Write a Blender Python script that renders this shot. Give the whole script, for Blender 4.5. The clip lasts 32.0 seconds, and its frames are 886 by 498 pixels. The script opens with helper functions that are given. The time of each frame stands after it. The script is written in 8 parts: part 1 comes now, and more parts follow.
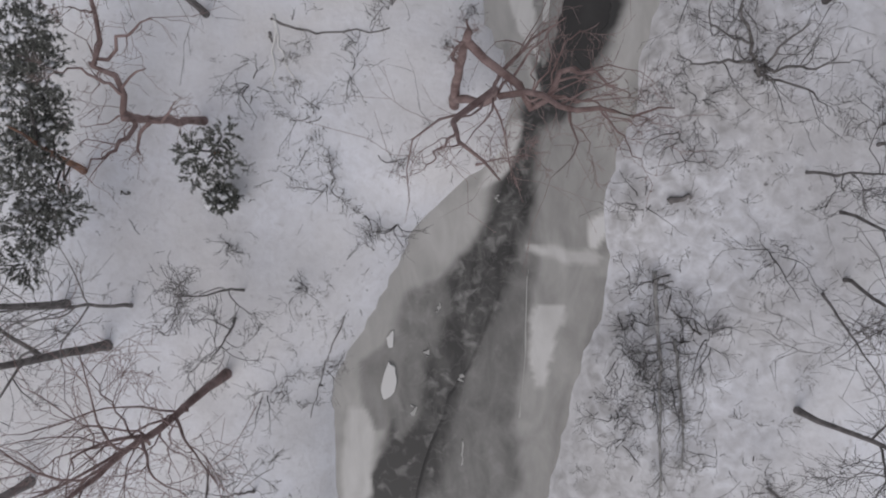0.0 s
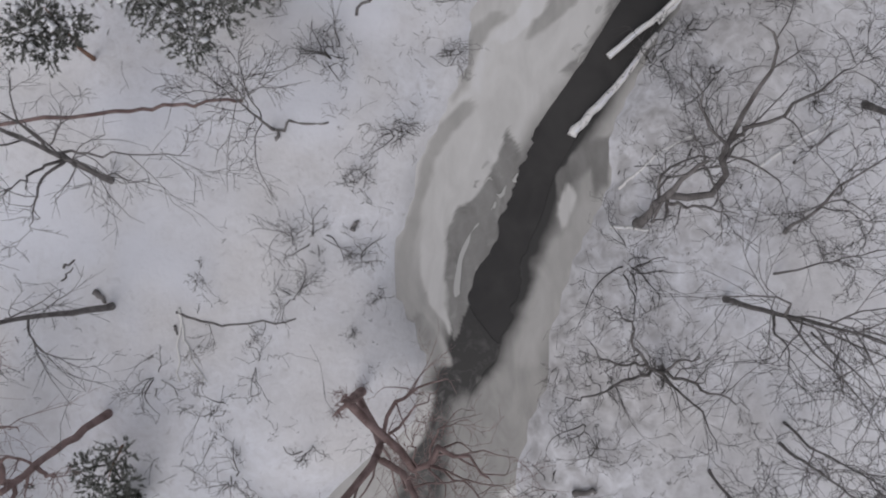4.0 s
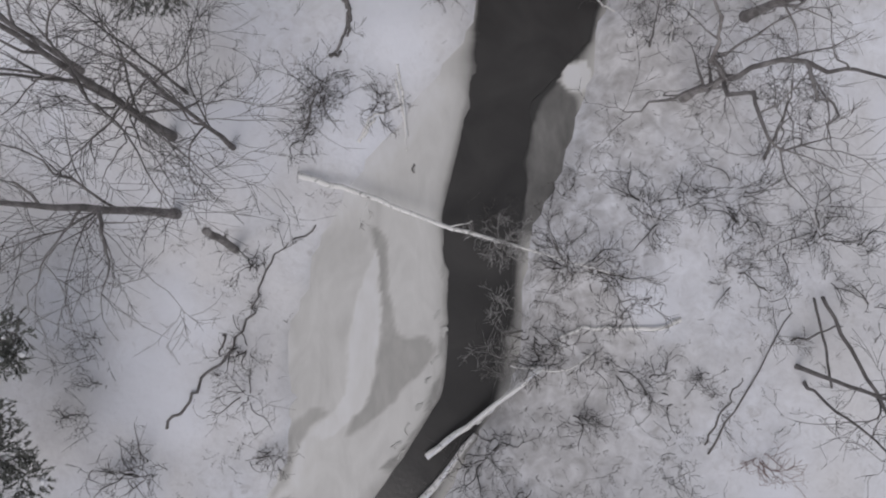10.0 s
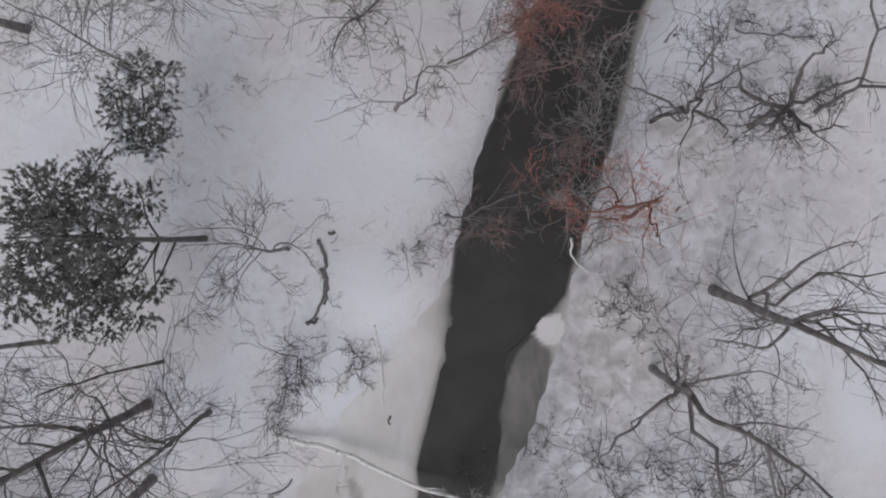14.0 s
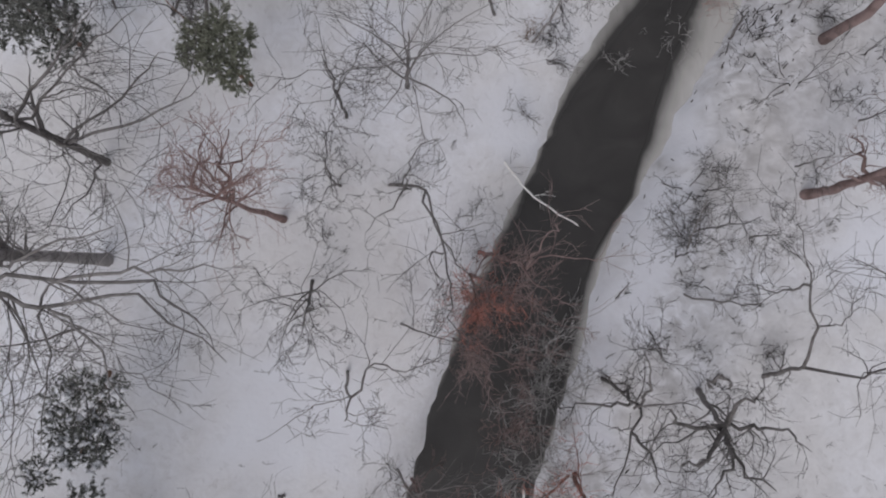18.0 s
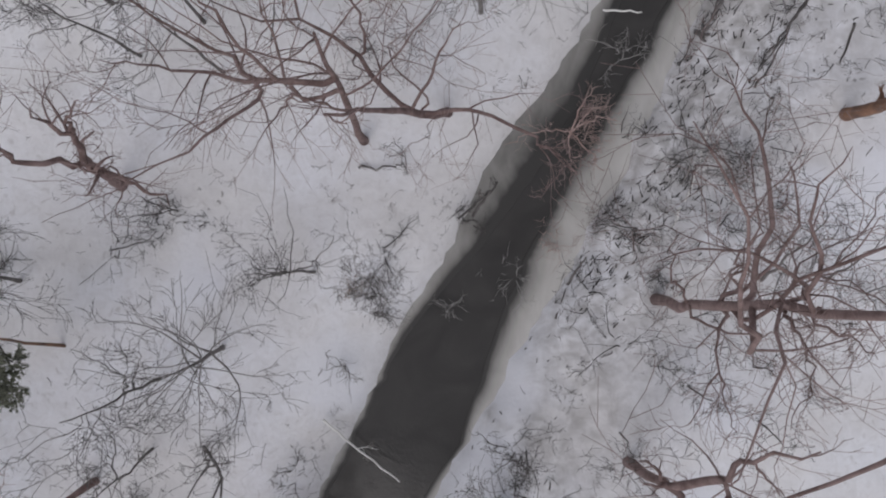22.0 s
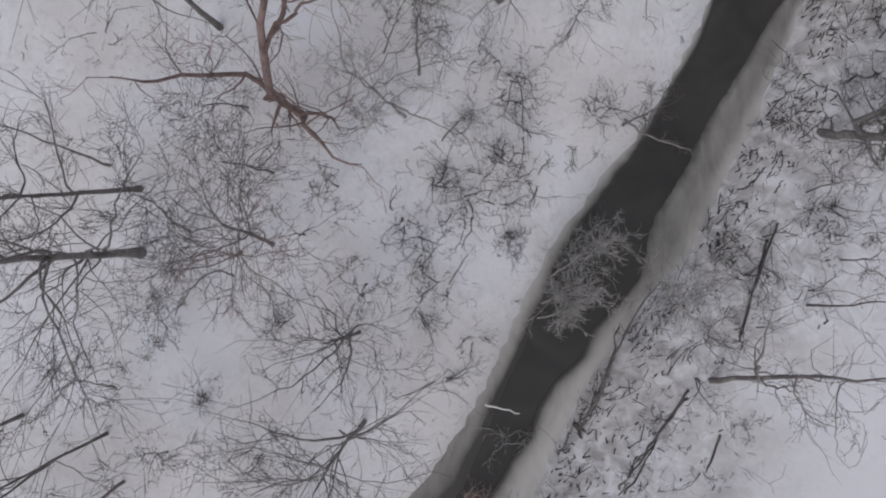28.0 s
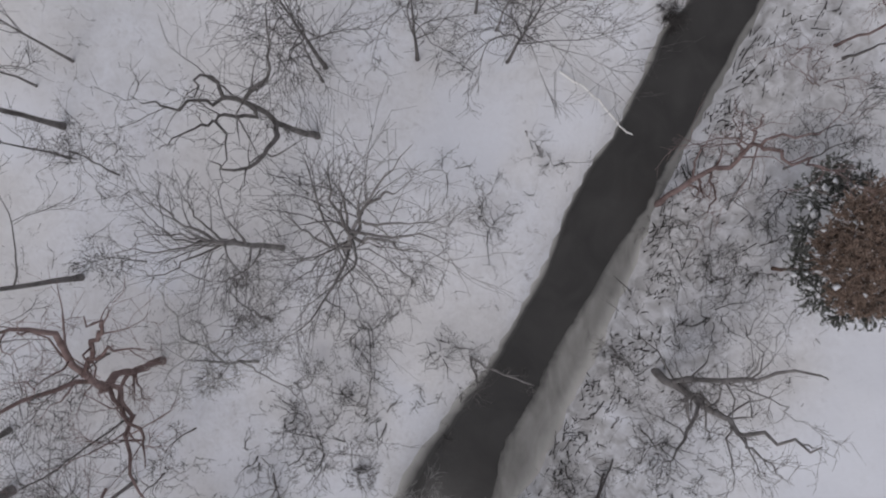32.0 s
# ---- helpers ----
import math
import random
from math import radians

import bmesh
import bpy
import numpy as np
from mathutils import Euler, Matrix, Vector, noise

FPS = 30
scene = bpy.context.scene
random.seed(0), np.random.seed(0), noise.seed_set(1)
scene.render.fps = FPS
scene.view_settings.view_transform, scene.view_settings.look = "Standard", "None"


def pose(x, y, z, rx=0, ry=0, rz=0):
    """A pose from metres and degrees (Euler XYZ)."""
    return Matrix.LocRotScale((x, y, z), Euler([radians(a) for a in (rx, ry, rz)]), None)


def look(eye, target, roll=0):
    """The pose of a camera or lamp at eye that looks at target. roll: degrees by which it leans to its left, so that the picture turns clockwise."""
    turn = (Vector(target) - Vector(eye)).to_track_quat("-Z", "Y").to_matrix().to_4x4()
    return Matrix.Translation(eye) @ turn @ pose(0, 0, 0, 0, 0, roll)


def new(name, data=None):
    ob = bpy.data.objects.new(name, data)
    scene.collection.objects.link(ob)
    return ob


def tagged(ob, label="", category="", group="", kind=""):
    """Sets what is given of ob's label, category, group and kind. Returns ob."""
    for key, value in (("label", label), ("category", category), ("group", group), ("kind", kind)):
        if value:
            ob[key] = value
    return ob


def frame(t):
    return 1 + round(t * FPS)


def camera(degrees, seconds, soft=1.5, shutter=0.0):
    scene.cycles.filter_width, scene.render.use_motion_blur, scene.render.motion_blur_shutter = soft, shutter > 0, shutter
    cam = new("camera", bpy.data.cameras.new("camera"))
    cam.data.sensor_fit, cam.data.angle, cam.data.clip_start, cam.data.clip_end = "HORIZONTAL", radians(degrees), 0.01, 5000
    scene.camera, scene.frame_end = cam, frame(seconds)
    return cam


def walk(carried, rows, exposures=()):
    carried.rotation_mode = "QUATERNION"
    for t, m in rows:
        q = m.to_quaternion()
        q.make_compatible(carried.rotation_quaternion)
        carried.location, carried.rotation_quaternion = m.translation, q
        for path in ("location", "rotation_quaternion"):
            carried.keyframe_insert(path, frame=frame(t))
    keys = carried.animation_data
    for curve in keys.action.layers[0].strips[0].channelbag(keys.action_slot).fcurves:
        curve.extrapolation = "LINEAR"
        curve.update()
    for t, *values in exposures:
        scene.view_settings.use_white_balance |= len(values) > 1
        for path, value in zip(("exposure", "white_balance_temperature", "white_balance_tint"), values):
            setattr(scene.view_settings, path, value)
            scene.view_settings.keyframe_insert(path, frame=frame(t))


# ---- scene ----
cam = camera(73.0, 32.0, soft=2.0)
PATH = [
    (0, 0.00, 0.00, 23.34, -1.61, 1.33, 0.00),
    (0.5, 0.75, 1.34, 23.26, -1.54, 1.05, -0.10),
    (1, 1.46, 2.69, 23.22, -1.42, 0.82, -0.17),
    (1.5, 2.09, 4.04, 23.20, -1.26, 0.68, -0.19),
    (2, 2.61, 5.37, 23.18, -1.06, 0.62, -0.16),
    (2.5, 3.01, 6.70, 23.15, -0.86, 0.66, -0.14),
    (3, 3.26, 8.07, 23.11, -0.64, 0.75, -0.11),
    (3.5, 3.42, 9.48, 23.09, -0.49, 0.86, -0.08),
    (5.5, 4.23, 15.27, 23.19, -0.46, 1.25, 0.01),
    (6, 4.66, 16.69, 23.19, -0.50, 1.24, -0.00),
    (6.5, 5.19, 18.07, 23.17, -0.52, 1.18, -0.03),
    (7, 5.80, 19.43, 23.09, -0.50, 1.04, -0.07),
    (7.5, 6.46, 20.73, 23.03, -0.43, 0.86, -0.11),
    (8, 7.20, 22.00, 23.00, -0.30, 0.69, -0.14),
    (8.5, 8.01, 23.23, 23.01, -0.06, 0.55, -0.16),
    (9, 8.86, 24.42, 23.02, 0.28, 0.36, -0.09),
    (9.5, 9.71, 25.58, 23.01, 0.65, 0.10, 0.05),
    (10, 10.52, 26.79, 23.02, 1.00, -0.19, 0.18),
    (10.5, 11.21, 28.09, 23.07, 1.23, -0.48, 0.29),
    (11, 11.68, 29.46, 23.13, 1.26, -0.75, 0.43),
    (11.5, 11.93, 30.88, 23.23, 1.08, -1.00, 0.49),
    (12, 11.96, 32.37, 23.30, 0.76, -1.29, 0.36),
    (12.5, 11.81, 33.84, 23.35, 0.41, -1.60, 0.29),
    (13, 11.51, 35.20, 23.41, 0.18, -1.83, 0.41),
    (13.5, 11.13, 36.51, 23.46, 0.10, -1.93, 0.56),
    (14, 10.73, 37.81, 23.50, 0.15, -1.83, 0.68),
    (14.5, 10.45, 39.11, 23.57, 0.30, -1.75, 0.86),
    (16.5, 10.66, 44.07, 23.68, 1.04, -2.21, 1.29),
    (17, 11.05, 45.25, 23.75, 1.34, -2.33, 1.42),
    (17.5, 11.61, 46.41, 23.86, 1.72, -2.28, 1.48),
    (18, 12.34, 47.63, 23.97, 1.96, -2.16, 1.52),
    (18.5, 13.15, 48.98, 24.09, 1.91, -1.96, 1.55),
    (19, 14.07, 50.49, 24.17, 1.51, -1.70, 1.61),
    (19.5, 15.06, 52.12, 24.19, 0.88, -1.44, 1.69),
    (20, 16.13, 53.77, 24.17, 0.18, -1.20, 1.82),
    (20.5, 17.18, 55.41, 24.07, -0.39, -1.04, 1.95),
    (21, 18.19, 56.93, 24.01, -0.71, -0.97, 2.19),
    (21.5, 19.11, 58.31, 23.96, -0.61, -0.98, 2.49),
    (22, 19.90, 59.56, 23.96, -0.26, -0.92, 2.66),
    (22.5, 20.56, 60.74, 24.03, 0.19, -0.86, 2.83),
    (23, 21.14, 62.01, 24.11, 0.51, -0.81, 2.99),
    (23.5, 21.69, 63.49, 24.14, 0.58, -0.69, 2.92),
    (24, 22.15, 65.04, 24.14, 0.45, -0.57, 2.79),
    (24.5, 22.51, 66.57, 24.19, 0.32, -0.48, 2.76),
    (25, 22.80, 68.07, 24.31, 0.24, -0.41, 2.77),
    (25.5, 23.02, 69.55, 24.47, 0.23, -0.37, 2.83),
    (26, 23.22, 71.00, 24.69, 0.27, -0.30, 2.86),
    (26.5, 23.43, 72.46, 24.92, 0.31, -0.14, 2.87),
    (28.5, 25.21, 78.23, 25.73, 0.07, 0.63, 2.96),
    (29, 25.87, 79.73, 25.98, -0.03, 0.70, 2.87),
    (29.5, 26.63, 81.22, 26.21, -0.24, 0.81, 2.78),
    (30, 27.48, 82.74, 26.38, -0.48, 0.85, 2.65),
    (30.5, 28.32, 84.22, 26.51, -0.69, 0.86, 2.56),
    (31, 29.15, 85.65, 26.61, -0.82, 0.77, 2.53),
    (31.5, 29.99, 87.04, 26.65, -0.95, 0.69, 2.50),
    (32, 30.92, 88.44, 26.68, -1.15, 0.69, 2.50),
]
walk(cam, [(t, pose(x, y, z, rx, ry, rz)) for t, x, y, z, rx, ry, rz in PATH], exposures=[(0, 0.24, 6500, 13.5), (14, 0.25, 6500, 13.5), (20, 0.28, 6500, 13.5), (24, 0.25, 6500, 13.5), (29, 0.20, 6500, 13.5), (32, 0.16, 6500, 13.5)])

# ---- overcast winter light ----
world = bpy.data.worlds.new("sky")
scene.world = world
world.use_nodes = True
wn = world.node_tree.nodes
wl = world.node_tree.links
sky = wn.new("ShaderNodeTexSky")
sky.sky_type, sky.sun_disc = "NISHITA", False
sky.sun_elevation, sky.sun_rotation = radians(50), radians(200)
grey = wn.new("ShaderNodeHueSaturation")
grey.inputs["Saturation"].default_value = 0.22
wl.new(sky.outputs["Color"], grey.inputs["Color"])
wl.new(grey.outputs["Color"], wn["Background"].inputs["Color"])
wn["Background"].inputs["Strength"].default_value = 0.10
sun = new("sun", bpy.data.lights.new("sun", "SUN"))
sun.data.energy, sun.data.angle, sun.data.color = 0.6, radians(40), (1, 0.97, 0.94)
sun.matrix_world = look((0, 0, 0), (0.22, 0.6, -0.76))
# stream course: x of the banks and of the open water, every 1.25 m along y
COURSE_Y = [-14 + 1.25 * i for i in range(95)]
BANK_LEFT = [-5.9, -5.4, -5.0, -5.1, -5.2, -5.3, -5.3, -4.7, -3.9, -3.2, -2.6, -2.0, -1.1, 0.5, 1.8, 2.2, 2.4, 2.1, 1.3,
             1.1, 1.2, 1.7, 2.0, 2.3, 3.1, 3.7, 4.3, 4.4, 4.5, 4.4, 4.3, 4.7, 5.1, 5.5, 6.0, 6.8, 7.6, 8.6, 9.6, 10.6,
             11.6, 12.0, 12.2, 12.5, 12.8, 13.2, 13.6, 14.0, 14.4, 14.9, 15.4, 16.0, 16.5, 17.2, 17.7, 18.1, 18.6, 19.4,
             20.0, 20.8, 21.3, 21.7, 22.3, 23.1, 24.0, 24.9, 25.6, 26.2, 26.9, 27.4, 27.8, 28.3, 28.8, 29.4, 30.2, 31.1,
             31.9, 32.9, 33.6, 34.3, 34.9, 35.5, 35.9, 36.4, 36.9, 37.5, 38.4, 39.0, 39.5, 40.0, 40.5, 41.4, 42.0, 42.5,
             43.0]
WATER_LEFT = [-4.4, -3.9, -3.4, -3.1, -2.7, -2.2, -1.7, -1.5, -1.0, -0.5, 0.5, 1.0, 1.4, 1.9, 2.5, 2.9, 3.2, 3.6, 4.0, 4.6, 5.4, 5.7, 6.2, 6.6, 7.1, 7.9, 9.0, 9.8, 10.5, 10.8, 11.0, 10.9, 10.9, 10.7, 10.6, 10.8, 11.1, 11.4, 11.7, 11.9, 12.0, 12.1, 12.3, 12.6, 12.9, 13.2, 13.8, 14.3, 14.7, 15.3, 15.8, 16.4, 16.9, 17.5, 18.0, 18.5, 19.3, 20.2, 21.1, 22.1, 22.9, 23.8, 24.6, 25.1, 26.0, 26.4, 26.9, 27.3, 27.7, 28.3, 28.7, 29.3, 29.7, 30.2, 30.8, 31.7, 32.6, 33.4, 34.0, 34.6, 35.2, 35.8, 36.2, 36.5, 37.1, 37.7, 38.6, 39.2, 39.8, 40.3, 40.7, 41.6, 42.3, 42.7, 43.2]
WATER_RIGHT = [-2.7, -2.2, -1.7, -1.5, -1.2, -0.6, -0.1, 0.7, 1.3, 1.7, 2.0, 2.2, 2.7, 3.4, 3.8, 4.3, 5.3, 5.6, 6.1, 6.4, 6.7, 7.2, 7.6, 8.3, 9.0, 10.0, 10.8, 11.9, 12.6, 12.9, 13.1, 13.4, 13.5, 13.5, 13.8, 14.1, 14.0, 14.2, 14.4, 15.6, 16.7, 17.0, 17.5, 17.8, 18.2, 18.5, 18.8, 19.0, 19.3, 19.5, 19.9, 20.6, 21.4, 21.7, 22.1, 22.4, 22.8, 23.2, 23.7, 24.1, 24.7, 25.3, 25.9, 26.6, 27.3, 28.0, 28.8, 29.0, 29.8, 31.0, 31.4, 32.6, 33.5, 33.7, 34.0, 34.5, 35.2, 35.7, 36.3, 36.9, 37.7, 38.3, 39.0, 39.8, 40.5, 41.0, 41.8, 42.4, 42.9, 43.6, 44.1, 44.8, 45.4, 45.9, 46.4]
BANK_RIGHT = [3.0, 3.5, 3.9, 4.1, 4.4, 4.7, 5.0, 5.3, 5.9, 6.2, 6.5, 6.3, 6.1, 6.4, 6.7, 7.3, 7.5, 7.6, 8.1, 8.4, 8.9, 9.6, 10.0, 10.0, 10.2, 10.9, 11.5, 12.3, 13.1, 13.7, 13.9, 14.0, 14.0, 14.0, 14.5, 15.2, 15.6, 16.0, 16.5, 16.8, 16.9, 17.3, 17.6, 17.9, 18.3, 18.7, 19.1, 19.4, 19.7, 19.9, 20.3, 21.0, 21.6, 22.2, 23.0, 23.5, 24.2, 25.0, 25.7, 26.3, 26.7, 27.6, 28.2, 28.5, 29.2, 29.7, 30.1, 30.7, 31.2, 32.1, 32.8, 33.6, 34.7, 35.6, 36.1, 36.7, 37.1, 37.8, 38.3, 38.7, 39.2, 39.7, 40.0, 40.5, 40.9, 41.5, 42.1, 42.6, 43.2, 43.8, 44.4, 45.0, 45.7, 46.2, 46.6]


def course(line, y):
    return np.interp(y, COURSE_Y, line)


def ripple(x, y, scale, depth):
    """Cheap smooth unevenness for arrays."""
    a = np.sin(x * 1.7 / scale + 1.3 * np.sin(y * 1.1 / scale)) + np.sin(y * 2.3 / scale + 1.7 * np.sin(x * 0.9 / scale))
    b = np.sin((x + y) * 3.1 / scale + 2.0 * np.sin((x - y) * 1.3 / scale))
    return depth * (a + 0.6 * b) / 2.6


def ground_height(x, y):
    x, y = np.asarray(x, float), np.asarray(y, float)
    wob = ripple(x, y, 1.1, 0.10) + ripple(x, y, 0.33, 0.05)
    left = course(BANK_LEFT, y) - x + wob
    right = x - course(BANK_RIGHT, y) + wob
    d = np.maximum(left, right)
    flat = np.clip((y - 16) / 3, 0, 1) * np.clip((36 - y) / 3, 0, 1) * (left > right)
    rise = np.where(left > right, 2.2 + 2.6 * flat, 1.6)
    lip = -1.86 - 0.105 * flat
    level = -0.25 + 0.95 * np.exp(-np.maximum(y + 4, 0) / 9.0)
    bank = lip + (level - lip) * (1 - np.exp(-np.maximum(d, 0) / rise)) + flat * ripple(x, y, 0.9, 0.05)
    bed = -2.6 + 0.74 * np.clip((d + 0.22) / 0.22, 0, 1) ** 2
    z = np.where(d > 0, bank, bed)
    return z + np.where(d > 0.1, np.clip(d, 0, 1.5) / 1.5 * (ripple(x, y, 2.6, 0.10) + ripple(x, y, 0.7, 0.035)), 0)


# open places where the snow lies smooth and clean: x, y, radius
SWEPT = [(20.3, 45.9, 1.5), (21.3, 47.3, 1.5), (22.2, 49.2, 1.5), (23.2, 53.7, 1.5), (24.1, 54.7, 1.5), (19.7, 44.1, 1.5), (19.7, 41.4, 1.5), (22.8, 51.1, 1.5), (38.6, 80.2, 0.9), (-7.9, 10.3, 2.2), (-13.1, 11.9, 2), (-8.8, 16.3, 1.6), (-0.9, 21.2, 2.4), (-12.2, 12.0, 2.2), (0.0, 24.9, 1.6), (2.0, 31.5, 1.6), (-2.0, 16.8, 2), (23.1, 16.7, 2), (19.1, 25.3, 1.8), (7.0, 32.1, 1.4), (-1.1, 21.8, 1.6), (28.7, 31.3, 1.8), (8.1, 42.2, 2.6), (2.5, 32.6, 1.5), (9.4, 40.6, 2), (6.6, 41.7, 3), (8.7, 36.4, 2), (-4.3, 41.5, 1.5), (31.2, 48.6, 2.2), (15.8, 53.8, 1.5), (37.6, 62.6, 2.2), (31.9, 53.3, 1.4), (16.0, 54.1, 1.6), (39.0, 71.6, 1.5), (36.7, 61.7, 2.2), (14.1, 72.2, 1.8), (10.7, 58.0, 1.6), (12.7, 72.6, 1.9), (40.9, 69.8, 2), (36.1, 62.2, 1.8), (29.2, 80.8, 1.5), (17.6, 86.6, 1.5), (22.1, 76.6, 1.8), (26.6, 76.3, 1.6), (11.1, 92.7, 2), (31.5, 93.5, 2.4), (36.1, 93.9, 1.5), (32.4, 97.6, 1.4)]


def swept(x, y):
    """How clean the snow lies, 0 to 1."""
    x, y = np.asarray(x, float), np.asarray(y, float)
    wx, wy = x + ripple(x, y, 1.3, 0.9), y + ripple(y, x, 1.3, 0.9)
    out = np.zeros(x.shape)
    for cx, cy, r in SWEPT:
        out = np.maximum(out, np.clip(1.6 - 1.3 * np.hypot(wx - cx, wy - cy) / r, 0, 1))
    return out


# ---- materials ----
def material(name, base, second, rough=0.8, scale=4.0, fine=40.0, bump=0.3, spec=0.3, contrast=(0.35, 0.65)):
    """A rough surface whose two colours mingle by coarse and fine noise, with relief."""
    m = bpy.data.materials.new(name)
    m.use_nodes = True
    n, l = m.node_tree.nodes, m.node_tree.links
    b = n["Principled BSDF"]
    b.inputs["Roughness"].default_value, b.inputs["Specular IOR Level"].default_value = rough, spec
    tc = n.new("ShaderNodeTexCoord")
    c1, c2 = n.new("ShaderNodeTexNoise"), n.new("ShaderNodeTexNoise")
    c1.inputs["Scale"].default_value, c1.inputs["Detail"].default_value = scale, 6
    c2.inputs["Scale"].default_value, c2.inputs["Detail"].default_value = fine, 3
    info = n.new("ShaderNodeObjectInfo")
    for c in (c1, c2):
        l.new(tc.outputs["Object"], c.inputs["Vector"])
    mixed = n.new("ShaderNodeMath")
    mixed.operation = "MULTIPLY_ADD"
    mixed.inputs[1].default_value = 0.35
    l.new(c2.outputs["Fac"], mixed.inputs[0])
    l.new(c1.outputs["Fac"], mixed.inputs[2])
    rnd = n.new("ShaderNodeMath")
    rnd.operation = "MULTIPLY_ADD"
    rnd.inputs[1].default_value, rnd.inputs[2].default_value = 0.16, -0.25
    l.new(info.outputs["Random"], rnd.inputs[0])
    both = n.new("ShaderNodeMath")
    l.new(mixed.outputs[0], both.inputs[0])
    l.new(rnd.outputs[0], both.inputs[1])
    ramp = n.new("ShaderNodeMapRange")
    ramp.inputs["From Min"].default_value, ramp.inputs["From Max"].default_value = contrast
    l.new(both.outputs[0], ramp.inputs["Value"])
    col = n.new("ShaderNodeMix")
    col.data_type = "RGBA"
    col.inputs["A"].default_value, col.inputs["B"].default_value = (*base, 1), (*second, 1)
    l.new(ramp.outputs["Result"], col.inputs["Factor"])
    l.new(col.outputs["Result"], b.inputs["Base Color"])
    bp = n.new("ShaderNodeBump")
    bp.inputs["Strength"].default_value, bp.inputs["Distance"].default_value = bump, 0.03
    l.new(mixed.outputs[0], bp.inputs["Height"])
    l.new(bp.outputs["Normal"], b.inputs["Normal"])
    return m


BARK = {
    "grey": material("grey_bark", (0.15, 0.138, 0.134), (0.30, 0.282, 0.276), 0.9, 2.0, 30, 0.6),
    "dark": material("dark_bark", (0.10, 0.091, 0.088), (0.215, 0.20, 0.195), 0.9, 2.0, 30, 0.6),
    "red": material("reddish_bark", (0.145, 0.098, 0.092), (0.285, 0.208, 0.197), 0.9, 2.0, 26, 0.6),
    "pine": material("orange_pine_bark", (0.12, 0.08, 0.066), (0.30, 0.17, 0.115), 0.9, 1.2, 18, 0.7),
    "birch": material("birch_bark", (0.20, 0.19, 0.185), (0.82, 0.81, 0.79), 0.7, 5.0, 16, 0.5, contrast=(0.22, 0.40)),
    "blush": material("blush_bark", (0.14, 0.09, 0.082), (0.28, 0.19, 0.175), 0.9, 2.0, 26, 0.5),
    "pale": material("pale_grey_bark", (0.19, 0.18, 0.175), (0.42, 0.41, 0.40), 0.85, 3.0, 22, 0.4),
    "drift": material("driftwood_bark", (0.34, 0.24, 0.215), (0.52, 0.40, 0.37), 0.85, 3.0, 22, 0.4),
    "rust": material("rust_bark", (0.16, 0.085, 0.07), (0.30, 0.165, 0.14), 0.9, 2.0, 26, 0.5),
    "brown": material("dry_brown", (0.10, 0.07, 0.05), (0.20, 0.13, 0.085), 0.9, 2.0, 26, 0.5),
}
TWIG = {
    "grey": material("grey_twig", (0.085, 0.077, 0.075), (0.17, 0.158, 0.154), 0.85, 3, 20, 0.1),
    "dark": material("dark_twig", (0.055, 0.05, 0.049), (0.12, 0.11, 0.108), 0.85, 3, 20, 0.1),
    "red": material("reddish_twig", (0.21, 0.148, 0.14), (0.33, 0.25, 0.238), 0.85, 3, 20, 0.1),
    "pine": material("pine_twig", (0.19, 0.145, 0.13), (0.30, 0.235, 0.215), 0.85, 3, 20, 0.1),
    "birch": material("birch_twig", (0.14, 0.12, 0.115), (0.28, 0.26, 0.25), 0.85, 3, 20, 0.1),
    "blush": material("blush_twig", (0.30, 0.20, 0.185), (0.42, 0.30, 0.28), 0.85, 3, 20, 0.1),
    "drift": material("driftwood_twig", (0.36, 0.26, 0.235), (0.52, 0.41, 0.38), 0.85, 3, 20, 0.1),
    "pale": material("pale_twig", (0.27, 0.26, 0.252), (0.46, 0.45, 0.44), 0.85, 3, 20, 0.1),
    "rust": material("rust_twig", (0.42, 0.15, 0.115), (0.56, 0.24, 0.19), 0.85, 3, 20, 0.1),
    "brown": material("brown_twig", (0.14, 0.10, 0.07), (0.24, 0.17, 0.12), 0.85, 3, 20, 0.1),
    "brush": material("dry_brush", (0.17, 0.155, 0.15), (0.30, 0.28, 0.275), 0.85, 0.5, 20, 0.1),
}
SNOW_CAP = material("settled_snow", (0.74, 0.745, 0.78), (0.86, 0.865, 0.88), 0.75, 3.0, 30, 0.4)
NEEDLE = material("pine_needles", (0.125, 0.13, 0.115), (0.225, 0.23, 0.21), 0.7, 3.0, 12, 0.1)
NEEDLE_OLIVE = material("olive_needles", (0.17, 0.18, 0.135), (0.28, 0.29, 0.225), 0.7, 3.0, 12, 0.1)
NEEDLE_BROWN = material("brown_needles", (0.27, 0.195, 0.155), (0.36, 0.265, 0.21), 0.8, 3.0, 12, 0.1)


